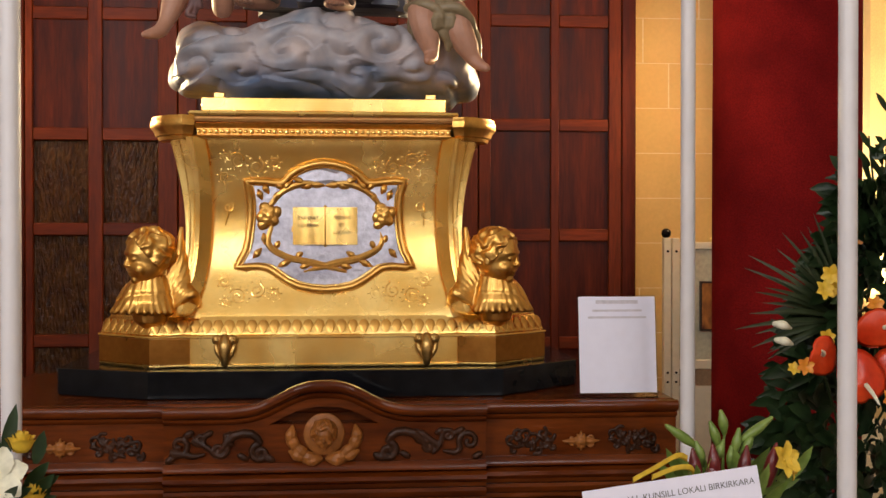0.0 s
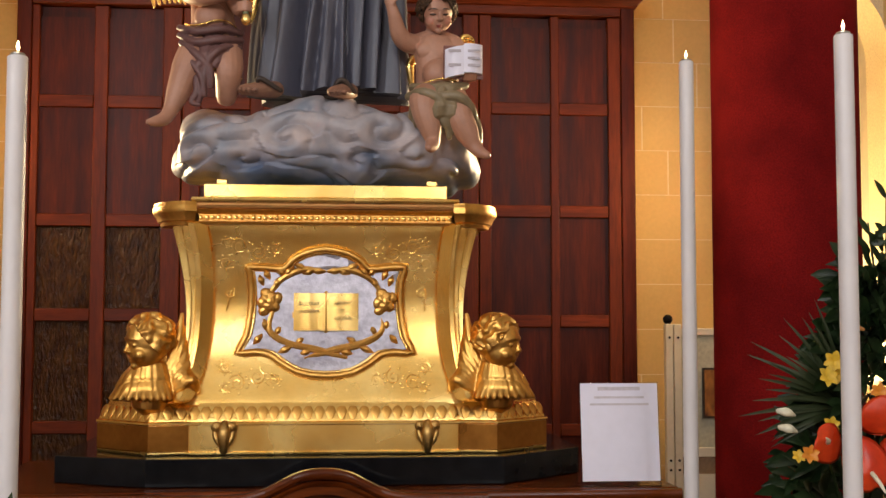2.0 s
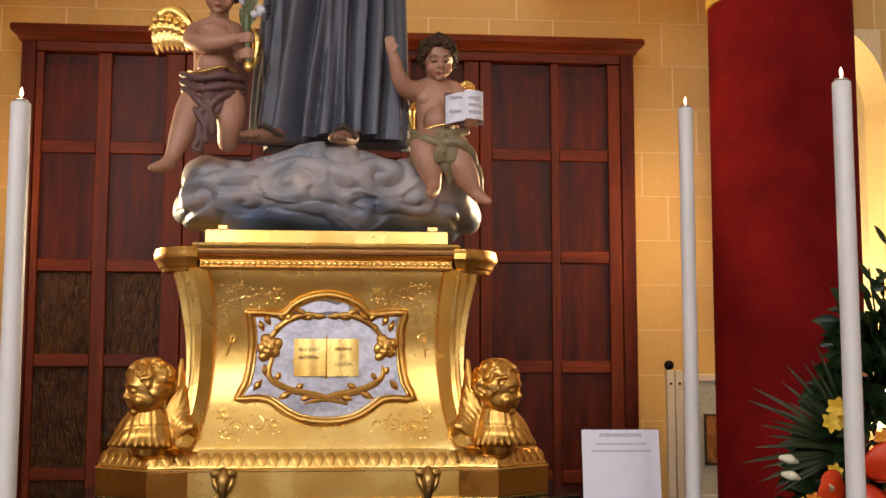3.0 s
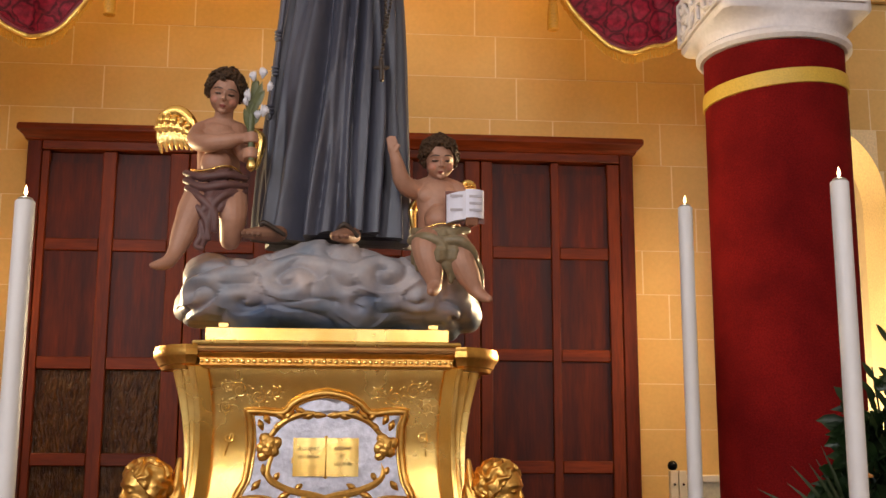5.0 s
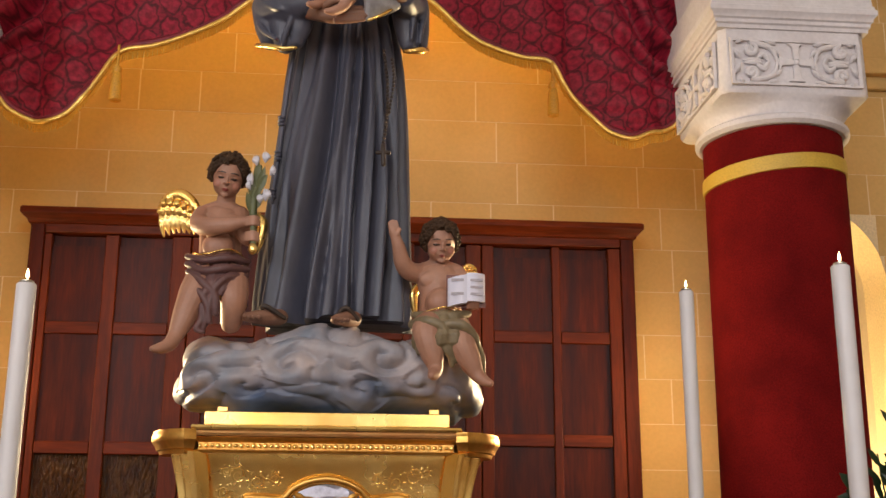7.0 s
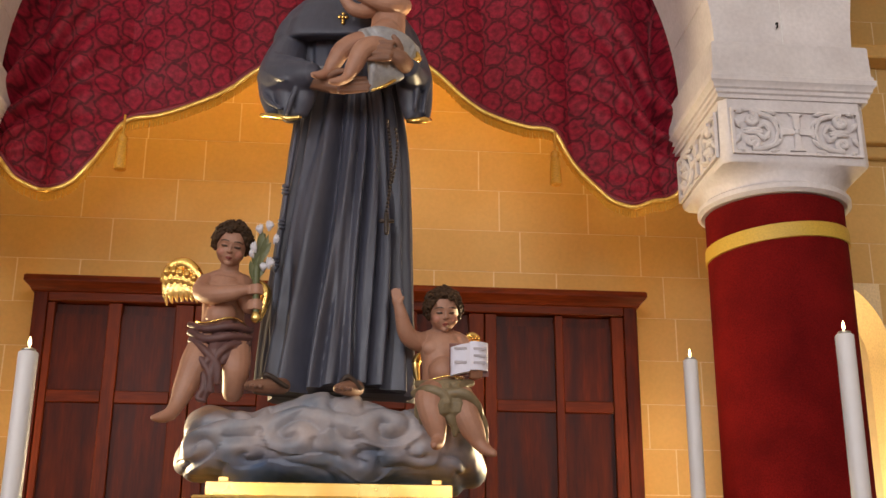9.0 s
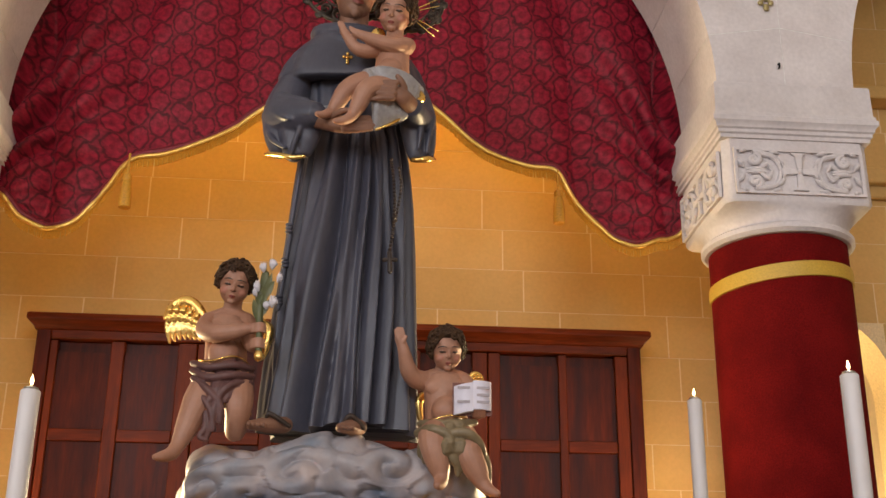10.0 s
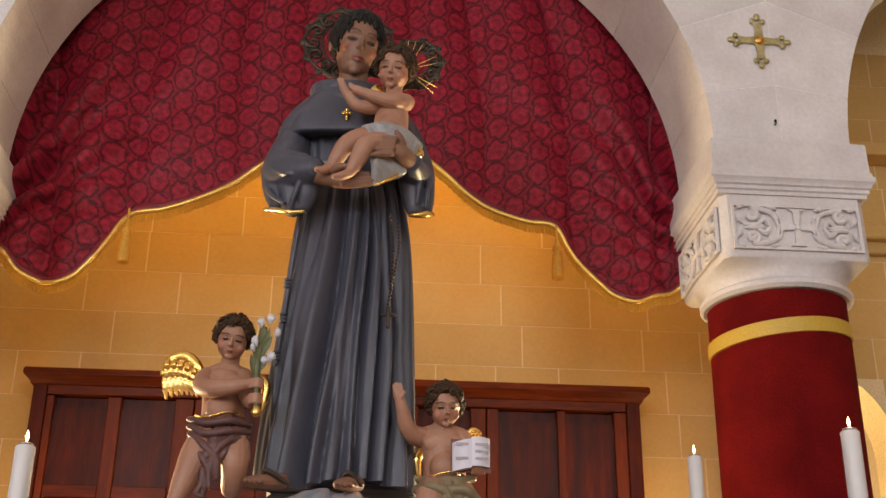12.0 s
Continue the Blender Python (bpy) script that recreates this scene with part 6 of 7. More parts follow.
    for z, hx, hy, t in ((2.430, 0.108, 0.094, 0.0030), (2.602, 0.092, 0.082, 0.0032)):
        tube([(-0.462 + hx * math.sin(a), 4.11 - hy * math.cos(a), z + 0.010 * math.sin(3 * a), t) for a in np.linspace(-1.9, 1.9, 24)], bm, 5, 8, 1)
    join(bm, wing(-0.560, 4.235, 2.795, -1, 0.150), 5)
    tube([(-0.345, 4.21, 2.79, 0.018), (-0.318, 4.20, 2.76, 0.020), (-0.326, 4.20, 2.69, 0.016), (-0.335, 4.20, 2.65, 0.008)], bm, 5, 10, 4)
    # lily stem in both fists
    tube([(-0.330, 3.97, 2.600, 0.012), (-0.334, 3.97, 2.68, 0.011), (-0.336, 3.965, 2.76, 0.014), (-0.328, 3.97, 2.84, 0.011), (-0.318, 3.975, 2.905, 0.006)], bm, 6, 10, 4)
    tube([(-0.330, 3.97, 2.594, 0.018), (-0.331, 3.97, 2.606, 0.015)], bm, 5, 10, 1)
    for x0, z0, x1, z1 in ((-0.337, 2.72, -0.360, 2.80), (-0.335, 2.74, -0.302, 2.80), (-0.335, 2.76, -0.350, 2.87), (-0.33, 2.80, -0.290, 2.87), (-0.328, 2.82, -0.325, 2.92), (-0.335, 2.73, -0.318, 2.82), (-0.33, 2.78, -0.30, 2.90)):
        leaf_blade(bm, (x0, 3.965, z0), (x1, 3.95, z1), 0.014, 6)
    for x, z, r in ((-0.343, 2.848, 0.024), (-0.330, 2.917, 0.020), (-0.300, 2.930, 0.022), (-0.279, 2.882, 0.022), (-0.294, 2.790, 0.026), (-0.312, 2.776, 0.016), (-0.350, 2.824, 0.017)):
        for i in range(5):
            a = i * 0.5 - 1.0 + x * 40
            tube([(x, 3.95, z - r * 0.7, 0.004), (x + r * 0.45 * math.sin(a), 3.94, z, 0.0075), (x + r * 0.75 * math.sin(a), 3.945, z + r * 0.85 * math.cos(a), 0.003)], bm, 7, 6, 2)
    return obj("angel_statue", bm, MATS, smooth=60, weld=False)


tagged(angel(), "painted winged boy figure with mauve cloth holding lilies on the cloud", "statue", "attendant figures")


def putto():
    bm, k = bmesh.new(), bmesh.new()
    tube([(0.345, 4.13, 2.350, 0.088), (0.342, 4.11, 2.42, 0.078), (0.338, 4.12, 2.48, 0.074), (0.335, 4.125, 2.54, 0.076), (0.335, 4.14, 2.578, 0.058), (0.335, 4.13, 2.605, 0.036), (0.337, 4.115, 2.64, 0.034)], k, 0, 24, 5, 0.80)
    blob((0.342, 4.06, 2.44), (0.058, 0.045, 0.055), k)
    for s in (-1, 1):
        blob((0.336 + s * 0.034, 4.085, 2.532), (0.040, 0.022, 0.032), k)
    tube([(0.268, 4.135, 2.566, 0.036), (0.335, 4.14, 2.580, 0.042), (0.402, 4.135, 2.568, 0.036)], k, 0, 14, 4)
    tube([(0.268, 4.13, 2.562, 0.038), (0.226, 4.10, 2.566, 0.035), (0.200, 4.07, 2.590, 0.031), (0.184, 4.045, 2.640, 0.024), (0.172, 4.035, 2.675, 0.019), (0.164, 4.03, 2.692, 0.018)], k, 0, 14, 6)
    fingers(k, [(0.152 + 0.009 * i, 4.02, 2.698 + 0.003 * i) for i in range(4)], (-0.25, -0.1, 0.95), 0.030, 0.0062)
    tube([(0.176, 4.02, 2.68, 0.008), (0.188, 4.015, 2.698, 0.006)], k, 0, 8, 2)
    tube([(0.402, 4.13, 2.562, 0.038), (0.432, 4.11, 2.51, 0.035), (0.450, 4.065, 2.45, 0.028), (0.448, 4.02, 2.425, 0.021)], k, 0, 14, 6)
    fingers(k, [(0.430 + 0.012 * i, 4.0, 2.412) for i in range(4)], (0, -0.6, 0.5), 0.045, 0.0075)
    tube([(0.305, 4.05, 2.350, 0.062), (0.290, 3.985, 2.325, 0.058), (0.290, 3.968, 2.285, 0.048), (0.304, 3.968, 2.235, 0.041), (0.314, 3.965, 2.190, 0.027), (0.308, 3.945, 2.165, 0.023), (0.298, 3.92, 2.155, 0.015)], k, 0, 16, 5)
    tube([(0.385, 4.05, 2.340, 0.062), (0.402, 3.985, 2.300, 0.057), (0.412, 3.970, 2.262, 0.048), (0.436, 3.972, 2.215, 0.041), (0.458, 3.970, 2.172, 0.027), (0.478, 3.955, 2.148, 0.021), (0.500, 3.935, 2.134, 0.014)], k, 0, 16, 5)
    join(bm, fused(k, 0.003, 5, 0.5), 0)
    head(bm, (0.340, 4.095, 2.672), 0.076, (20, -2, 4), 0, 1, 2, 3, 9)
    k = wrap([(2.408, 0.343, 4.12, 0.078, 0.068), (2.396, 0.343, 4.10, 0.094, 0.086), (2.37, 0.344, 4.07, 0.098, 0.102), (2.335, 0.346, 4.06, 0.102, 0.114), (2.295, 0.348, 4.045, 0.110, 0.128), (2.262, 0.352, 4.045, 0.112, 0.118), (2.245, 0.354, 4.05, 0.104, 0.100), (2.255, 0.354, 4.06, 0.080, 0.075)], folds=9, amp=0.007, seed=1)
    for pts in ([(0.248, 4.07, 2.395, 0.014), (0.30, 4.0, 2.378, 0.018), (0.37, 3.985, 2.378, 0.017), (0.435, 4.03, 2.395, 0.014)], [(0.235, 4.02, 2.35, 0.016), (0.28, 3.945, 2.350, 0.019), (0.335, 3.935, 2.325, 0.016), (0.360, 3.955, 2.26, 0.014), (0.372, 3.97, 2.20, 0.010)], [(0.34, 3.945, 2.34, 0.015), (0.40, 3.93, 2.335, 0.019), (0.448, 3.955, 2.30, 0.016), (0.465, 4.0, 2.25, 0.012)], [(0.330, 3.95, 2.30, 0.013), (0.352, 3.955, 2.25, 0.015), (0.385, 3.97, 2.215, 0.009)], [(0.36, 3.945, 2.30, 0.012), (0.385, 3.955, 2.25, 0.013), (0.40, 3.97, 2.215, 0.008)], [(0.45, 3.97, 2.30, 0.012), (0.478, 4.0, 2.24, 0.014), (0.485, 4.02, 2.18, 0.010)]):
        tube(pts, k, 0, 12, 5)
    join(bm, fused(k, 0.003, 2, 0.4), 8)
    tube([(0.343 + 0.092 * math.sin(a), 4.08 - 0.084 * math.cos(a), 2.404 + 0.008 * math.sin(3 * a + 1), 0.0032) for a in np.linspace(-1.9, 1.9, 24)], bm, 5, 8, 1)
    join(bm, wing(0.425, 4.22, 2.585, 1, 0.065), 5)
    tube([(0.262, 4.22, 2.53, 0.016), (0.248, 4.22, 2.50, 0.018), (0.256, 4.22, 2.44, 0.010)], bm, 5, 10, 4)
    return obj("putto_statue", bm, MATS, smooth=60, weld=False)


tagged(putto(), "painted seated boy figure with olive cloth holding up a book", "statue", "attendant figures")


# the open book in the boy's hand
LEATHER = mat("red_brown_leather", (0.14, 0.03, 0.015), (0.2, 0.05, 0.025), 0.45)
bk2 = thing("open_book", (0.424, 3.985, 2.41), "small open book with white pages held by the boy figure", "book")
for s in (-1, 1):
    rings = []
    for z in (2.418, 2.520):
        zz = z + (0.006 if s > 0 else 0)
        row = [(0.424 + s * 0.066 * t, 3.962 + 0.022 * t - 0.012 * math.sin(math.pi * t), zz - 0.012 * t * (0 if s > 0 else 1) + 0.004) for t in np.linspace(0, 1, 9)]
        row += [(0.424 + s * 0.066 * t, 3.985 + 0.022 * t * 0.6, zz - 0.012 * t * (0 if s > 0 else 1) + 0.004) for t in (1, 0)]
        rings.append(row)
    page = part("page_block", loft(rings), PAPER, bk2, smooth=50)
    for k in range(3):
        z = 2.503 - 0.025 * k
        x0, x1 = (0.012, 0.056)
        if k == 1 and s < 0:
            continue
        part("writing", box(min(0.424 + s * x0, 0.424 + s * x1), max(0.424 + s * x0, 0.424 + s * x1), 3.9575, 3.9595, z - 0.0045, z + 0.0045), FAINT_INK, page)
    part("cover", box(min(0.424, 0.424 + s * 0.070), max(0.424, 0.424 + s * 0.070), 3.994, 4.000, 2.411, 2.528), LEATHER, bk2)
# ---- candles ----
def candle(x, y, top, label):
    c = thing("candle", (x, y, 0.86), label, "candle", "tall candles before the altar")
    r = 0.0225
    rings = []
    for z in np.linspace(0.865, top, 24):
        rings.append([(x + r * (1 + 0.02 * noise.noise(Vector((x * 9, z * 3, i)))) * math.cos(2 * math.pi * i / 32), y + r * math.sin(2 * math.pi * i / 32), z) for i in range(32)])
    rings.append([(x + r * 0.9 * math.cos(2 * math.pi * i / 32), y + r * 0.9 * math.sin(2 * math.pi * i / 32), top + 0.003) for i in range(32)])
    part("wax", loft(rings), WAX, c)
    part("burner", lathe([(0.015, top + 0.002), (0.0165, top + 0.004), (0.0165, top + 0.009), (0.010, top + 0.012), (0.004, top + 0.0125), (0.003, top + 0.016)], (x, y), segs=24), STEEL, c, "small dark metal burner cap")
    part("flame", lathe([(0.0005, top + 0.014), (0.0034, top + 0.019), (0.0044, top + 0.024), (0.0030, top + 0.031), (0.0004, top + 0.040)], (x, y), segs=12), FLAME, c, "small steady flame")
    st = thing("candlestick", (x, y, 0), "plain brass floor candlestick under a tall candle", "candlestick", "candlesticks")
    part("foot", lathe([(0.13, 0), (0.13, 0.015), (0.06, 0.04), (0.02, 0.07), (0.015, 0.08)], (x, y)), BRONZE, st)
    part("stem", lathe([(0.014, 0.08), (0.012, 0.82)], (x, y), segs=16), BRONZE, st)
    part("drip_pan", lathe([(0.012, 0.82), (0.045, 0.835), (0.05, 0.85), (0.047, 0.852), (0.02, 0.845), (0.02, 0.862), (0.003, 0.864)], (x, y)), BRONZE, st)


candle(-0.728, 2.65, 2.150, "tall white candle with a small flame, standing alone")
candle(1.0725, 3.5, 2.370, "tall white candle burning beside the sideboard")
candle(1.1995, 2.65, 2.243, "tall white candle burning before the red column")

# ---- notice in a clear stand on the sideboard ----
ACRYL = bpy.data.materials.new("clear_acrylic")
ACRYL.use_nodes = True
ACRYL.node_tree.nodes["Principled BSDF"].inputs["Transmission Weight"].default_value = 1.0
ACRYL.node_tree.nodes["Principled BSDF"].inputs["Roughness"].default_value = 0.08
ACRYL.node_tree.nodes["Principled BSDF"].inputs["IOR"].default_value = 1.2
notice = thing("notice_stand", (0.925, 3.83, 1.018), "white printed notice in a clear upright stand on the sideboard", "notice")
lean = pose(0.9305, 3.805, 1.021, -6)


def placed(bm, m):
    bmesh.ops.transform(bm, matrix=m, verts=bm.verts)
    return bm


sheet = part("sheet", placed(box(-0.131, 0.131, 0, 0.0015, 0.014, 0.336), lean), PAPER, notice)
part("holder", placed(box(-0.134, 0.134, 0.0035, 0.0065, 0.0, 0.340), lean), ACRYL, notice, "clear acrylic back")
part("holder_foot", box(0.797, 1.064, 3.80, 3.90, 1.0185, 1.0215), ACRYL, notice)
bm = bmesh.new()
for z, w, h in ((0.318, 0.072, 0.006), (0.289, 0.085, 0.0035), (0.266, 0.100, 0.0035)):
    box(-w, w, -0.0008, -0.0002, z - h, z + h, bm)
part("print", placed(bm, lean), mat("pale_print", (0.55, 0.50, 0.55), (0.62, 0.58, 0.62), 0.7), sheet)

# ---- display board behind the column ----
board = thing("display_board", (1.88, 5.88, 0), "cream folding display board with a small framed picture", "display board")
# the board stands back against the end wall
FAR = Matrix.Translation((0, 0, EYE)) @ Matrix.Scale(1.0727, 4) @ Matrix.Translation((0, 0, -EYE))
for x in (1.556, 1.598):
    post = part("post", placed(box(x, x + 0.036, 5.46, 5.50, 0.106, 1.555), FAR), CLOTH_WHITE, board, bevel=0.004)
    for z in (0.905, 0.86, 1.49):
        part("screw", placed(lathe([(0.006, 0), (0.006, 0.004), (0.001, 0.005)], (0, 0), segs=12), FAR @ pose(x + 0.018, 5.459, z, 90)), BLACK, post)
part("end_cap", placed(blob((1.572, 5.48, 1.577), (0.024, 0.024, 0.024)), FAR), BLACK, board, "round black cap")
part("panel", placed(box(1.636, 2.45, 5.475, 5.49, 0.965, 1.50), FAR), mat("pale_green_board", (0.50, 0.49, 0.36), (0.58, 0.56, 0.42), 0.7), board)
part("top_rail", placed(box(1.636, 2.45, 5.465, 5.50, 1.50, 1.535), FAR), CLOTH_WHITE, board, bevel=0.004)
part("bottom_rail", placed(box(1.636, 2.45, 5.465, 5.50, 0.92, 0.965), FAR), CLOTH_WHITE, board, bevel=0.004)
part("lower_panel", placed(box(1.636, 2.45, 5.475, 5.49, 0.84, 0.918), FAR), mat("brown_lower_board", (0.25, 0.16, 0.09), (0.33, 0.22, 0.13), 0.7), board)
part("kick_panel", placed(box(1.636, 2.45, 5.465, 5.49, 0.15, 0.838), FAR), CLOTH_WHITE, board)
pic = part("picture_frame", placed(box(1.735, 1.822, 5.458, 5.474, 1.105, 1.345), FAR), SANDAL, board)
part("picture", placed(box(1.743, 1.814, 5.455, 5.457, 1.115, 1.335), FAR), mat("orange_brown_painting", (0.10, 0.03, 0.012), (0.50, 0.20, 0.04), 0.5, scale=14, fine=40, stretch=(1.6, 1, 0.7)), pic, "dark painting with an orange glow")

# ---- gilt cross on the arcade and an old hook ----
cr = thing("wall_cross", (1.92, FRONT, 4.727), "gilt metal cross with trefoil ends fixed to the stone", "cross")
bm = bmesh.new()
for k in range(4):
    a = math.pi / 2 * k
    L = 0.135 if k % 2 == 0 else 0.132
    pts = [(0.02, -0.022), (0.07, -0.015), (L - 0.03, -0.022), (L - 0.03, 0.022), (0.07, 0.015), (0.02, 0.022)]
    prism([(1.92 + x * math.cos(a) - z * math.sin(a), 4.727 + x * math.sin(a) + z * math.cos(a)) for x, z in pts], FRONT - 0.018, FRONT - 0.004, bm)
    for dx, dz in ((L, 0), (L - 0.018, 0.026), (L - 0.018, -0.026), (L + 0.012, 0)):
        blob((1.92 + dx * math.cos(a) - dz * math.sin(a), FRONT - 0.012, 4.727 + dx * math.sin(a) + dz * math.cos(a)), (0.015, 0.009, 0.015), bm, segs=10, rings=6)
part("arm", bm, mat("pale_worn_brass", (0.40, 0.33, 0.15), (0.56, 0.47, 0.24), 0.45, 0.6, scale=20, fine=90, speck=0.2), cr, "dull gilt trefoil arms", fuse=0.003)
part("boss", lathe([(0.001, 0), (0.02, 0.004), (0.028, 0.014), (0.03, 0.02)][::-1], (0, 0), segs=20), GOLD_OLD, cr).matrix_basis = pose(1.92, FRONT - 0.03, 4.727, -90)
tagged(obj("wall_hook", tube([(1.955, FRONT + 0.01, 4.285, 0.004), (1.955, FRONT - 0.012, 4.285, 0.005), (1.955, FRONT - 0.014, 4.265, 0.004), (1.950, FRONT - 0.012, 4.258, 0.003)], None, 0, 8, 3), BLACK), "small black iron hook in the stone", "hook")
# ---- flower arrangements ----
LEAF = mat("dark_green_leaf", (0.007, 0.018, 0.005), (0.022, 0.046, 0.012), 0.42, scale=12, fine=60, speck=0.2, bump=0.1)
PALM = mat("palm_green", (0.020, 0.030, 0.010), (0.038, 0.052, 0.019), 0.45, scale=10, fine=60)
FRESH = mat("fresh_green", (0.12, 0.19, 0.03), (0.20, 0.28, 0.06), 0.4, scale=20, fine=60)
RED_WAX = mat("red_spathe", (0.52, 0.030, 0.006), (0.66, 0.062, 0.010), 0.35, scale=12, fine=40, bump=0.15, coat=0.1, spec=0.3)
ORANGE = mat("orange_petal", (0.60, 0.19, 0.015), (0.70, 0.28, 0.02), 0.45, scale=20, fine=60)
YELLOW = mat("yellow_petal", (0.68, 0.42, 0.025), (0.78, 0.54, 0.06), 0.5, scale=16, fine=60, bump=0.1)
CREAM = mat("cream_petal", (0.66, 0.62, 0.44), (0.74, 0.71, 0.55), 0.5, scale=16, fine=60)
MAROON = mat("maroon_bract", (0.10, 0.008, 0.010), (0.17, 0.018, 0.016), 0.35, scale=16, fine=60)
TERRA = mat("dark_pot", (0.06, 0.045, 0.03), (0.09, 0.07, 0.05), 0.6)


def stand(x, y, top, label):
    st = thing("flower_stand", (x, y, 0), label, "stand", "flower stands")
    part("top", lathe([(0.15, top - 0.03), (0.16, top - 0.02), (0.16, top)], (x, y)), TERRA, st)
    part("stem", lathe([(0.16, 0), (0.16, 0.02), (0.03, 0.05), (0.03, top - 0.03)], (x, y), segs=20), TERRA, st)


def pot(parent, x, y, z):
    part("pot", lathe([(0.09, z), (0.12, z + 0.10), (0.125, z + 0.105), (0.11, z + 0.105), (0.10, z + 0.09)], (x, y)), TERRA, parent)


def petal_sheet(rows):
    bm = bmesh.new()
    vs = [[bm.verts.new(p) for p in r] for r in rows]
    for p, q in zip(vs, vs[1:]):
        for i in range(len(p) - 1):
            bm.faces.new((p[i], p[i + 1], q[i + 1], q[i]))
    return bm


def bloom(parent, name, c, r, petals, material, face=(0, -1, 0.2), cup=0.35, wide=0.36, label=""):
    """An open flower of pointed petals round c, turned to face; the petals of large ones are pieces of their own."""
    m = Matrix.Translation(c) @ Vector(face).to_track_quat("Z", "Y").to_matrix().to_4x4()
    sheets = []
    for k in range(petals):
        a = 2 * math.pi * k / petals + 0.3
        u, v = Vector((math.cos(a), math.sin(a), 0)), Vector((-math.sin(a), math.cos(a), 0))
        rows = []
        for j in range(5):
            t = j / 4
            w = r * wide * math.sin(math.pi * (0.12 + 0.80 * t)) if j < 4 else r * 0.06
            h = r * cup * math.sin(t * 2.0) + (0.06 * r if k % 2 else 0)
            rows.append([m @ (u * r * t + v * w * q + Vector((0, 0, h + abs(q) * 0.12 * r))) for q in (-1, 0, 1)])
        sheets.append(rows)
    if name == "lily":
        heart = part(name, blob(tuple(m @ Vector((0, 0, 0.05 * r))), (0.14 * r,) * 3, segs=10, rings=8), material, parent, label)
        for rows in sheets:
            part("petal", petal_sheet(rows), material, heart, smooth=180)
        return heart
    bm = bmesh.new()
    for rows in sheets:
        join(bm, petal_sheet(rows))
    return part(name, bm, material, parent, label, smooth=180)


def rose(parent, c, r, material):
    heart = part("rose", blob(c, (0.30 * r, 0.30 * r, 0.55 * r), segs=12, rings=8), material, parent, "yellow rose in bloom")
    for k in range(11):
        a, rr = k * 2.4, r * (0.25 + 0.065 * k)
        rows = []
        for j in range(6):
            t = j / 5
            out = rr * (0.45 + 0.55 * t ** 0.6) * (1 + 0.10 * (t == 1) * (k > 6))
            h = -r * 0.55 + r * (1.35 - 0.05 * k) * t
            rows.append([(c[0] + out * math.cos(a + q), c[1] + out * math.sin(a + q), c[2] + h - 0.10 * r * abs(q) * t) for q in np.linspace(-0.85, 0.85, 7)])
        part("petal", petal_sheet(rows), material, heart, smooth=180)
    return heart


def spathe(parent, c, r, turn, material):
    """A waxy heart-shaped bract with its spike."""
    m = pose(*c, *turn)
    bm = bmesh.new()
    rows = []
    for j in range(1, 7):
        t = j / 6
        row = []
        for i in range(28):
            a = 2 * math.pi * i / 28
            k = 0.62 + 0.38 * abs(math.sin(a * 0.5)) ** 0.6 + 0.35 * max(0.0, -math.cos(a)) ** 4
            x, z = r * t * k * math.sin(a), r * t * k * math.cos(a)
            row.append(tuple(m @ Vector((x, 0.20 * r * t * t + 0.06 * r * math.sin(3 * a) * t, z))))
        rows.append(row)
    loft(rows, bm)
    sp = part("anthurium", bm, material, parent, "glossy red heart-shaped flower", smooth=180)
    mod = sp.modifiers.new("thick", "SOLIDIFY")
    mod.thickness = 0.002
    b = tube([tuple(m @ Vector((0, -0.02 * r, 0.1 * r))) + (0.007,), tuple(m @ Vector((0, -0.30 * r, 0.45 * r))) + (0.006,), tuple(m @ Vector((0, -0.45 * r, 0.85 * r))) + (0.003,)], None, 0, 8, 3)
    part("spike", b, CREAM, sp)
    part("stalk", tube([tuple(m @ Vector((0, 0.02, -0.05 * r))) + (0.004,), (1.55, 3.40, 0.85, 0.004)], None, 0, 6, 1), LEAF, sp)


rnd = random.Random(21)
FX, FY = 1.60, 3.42
stand(FX, FY, 0.62, "dark round stand hidden under the tall flower arrangement")
tall = thing("flower_arrangement", (FX, FY, 0.62), "tall arrangement of dark foliage, palm, red anthuriums and yellow flowers", "flowers", "flower arrangements")
pot(tall, FX, FY, 0.62)
bm = bmesh.new()
for k in range(1500):
    z = rnd.uniform(0.66, 1.72)
    R = interp(z, [(0.66, 0.30), (0.95, 0.31), (1.15, 0.26), (1.30, 0.19), (1.5, 0.13), (1.72, 0.08)])
    a, rr = rnd.uniform(0, 2 * math.pi), R * math.sqrt(rnd.uniform(0.15, 1))
    cx = FX + interp(z, [(0.7, 0), (1.3, 0.02), (1.7, 0.04)])
    p = Vector((cx + rr * math.cos(a), FY + rr * math.sin(a) * 0.8, z))
    L = rnd.uniform(0.05, 0.13)
    d = Vector((math.cos(a) + rnd.uniform(-0.7, 0.7), math.sin(a) * 0.8 + rnd.uniform(-0.7, 0.3), rnd.uniform(-0.7, 0.9))).normalized()
    leaf_blade(bm, p, p + d * L, L * rnd.uniform(0.13, 0.24), 0, (rnd.uniform(-0.01, 0.01), 0, 0.012), n=4)
tagged(part("foliage", bm, LEAF, tall, "dense dark green leaves", smooth=180, weld=False), kind="stuff")
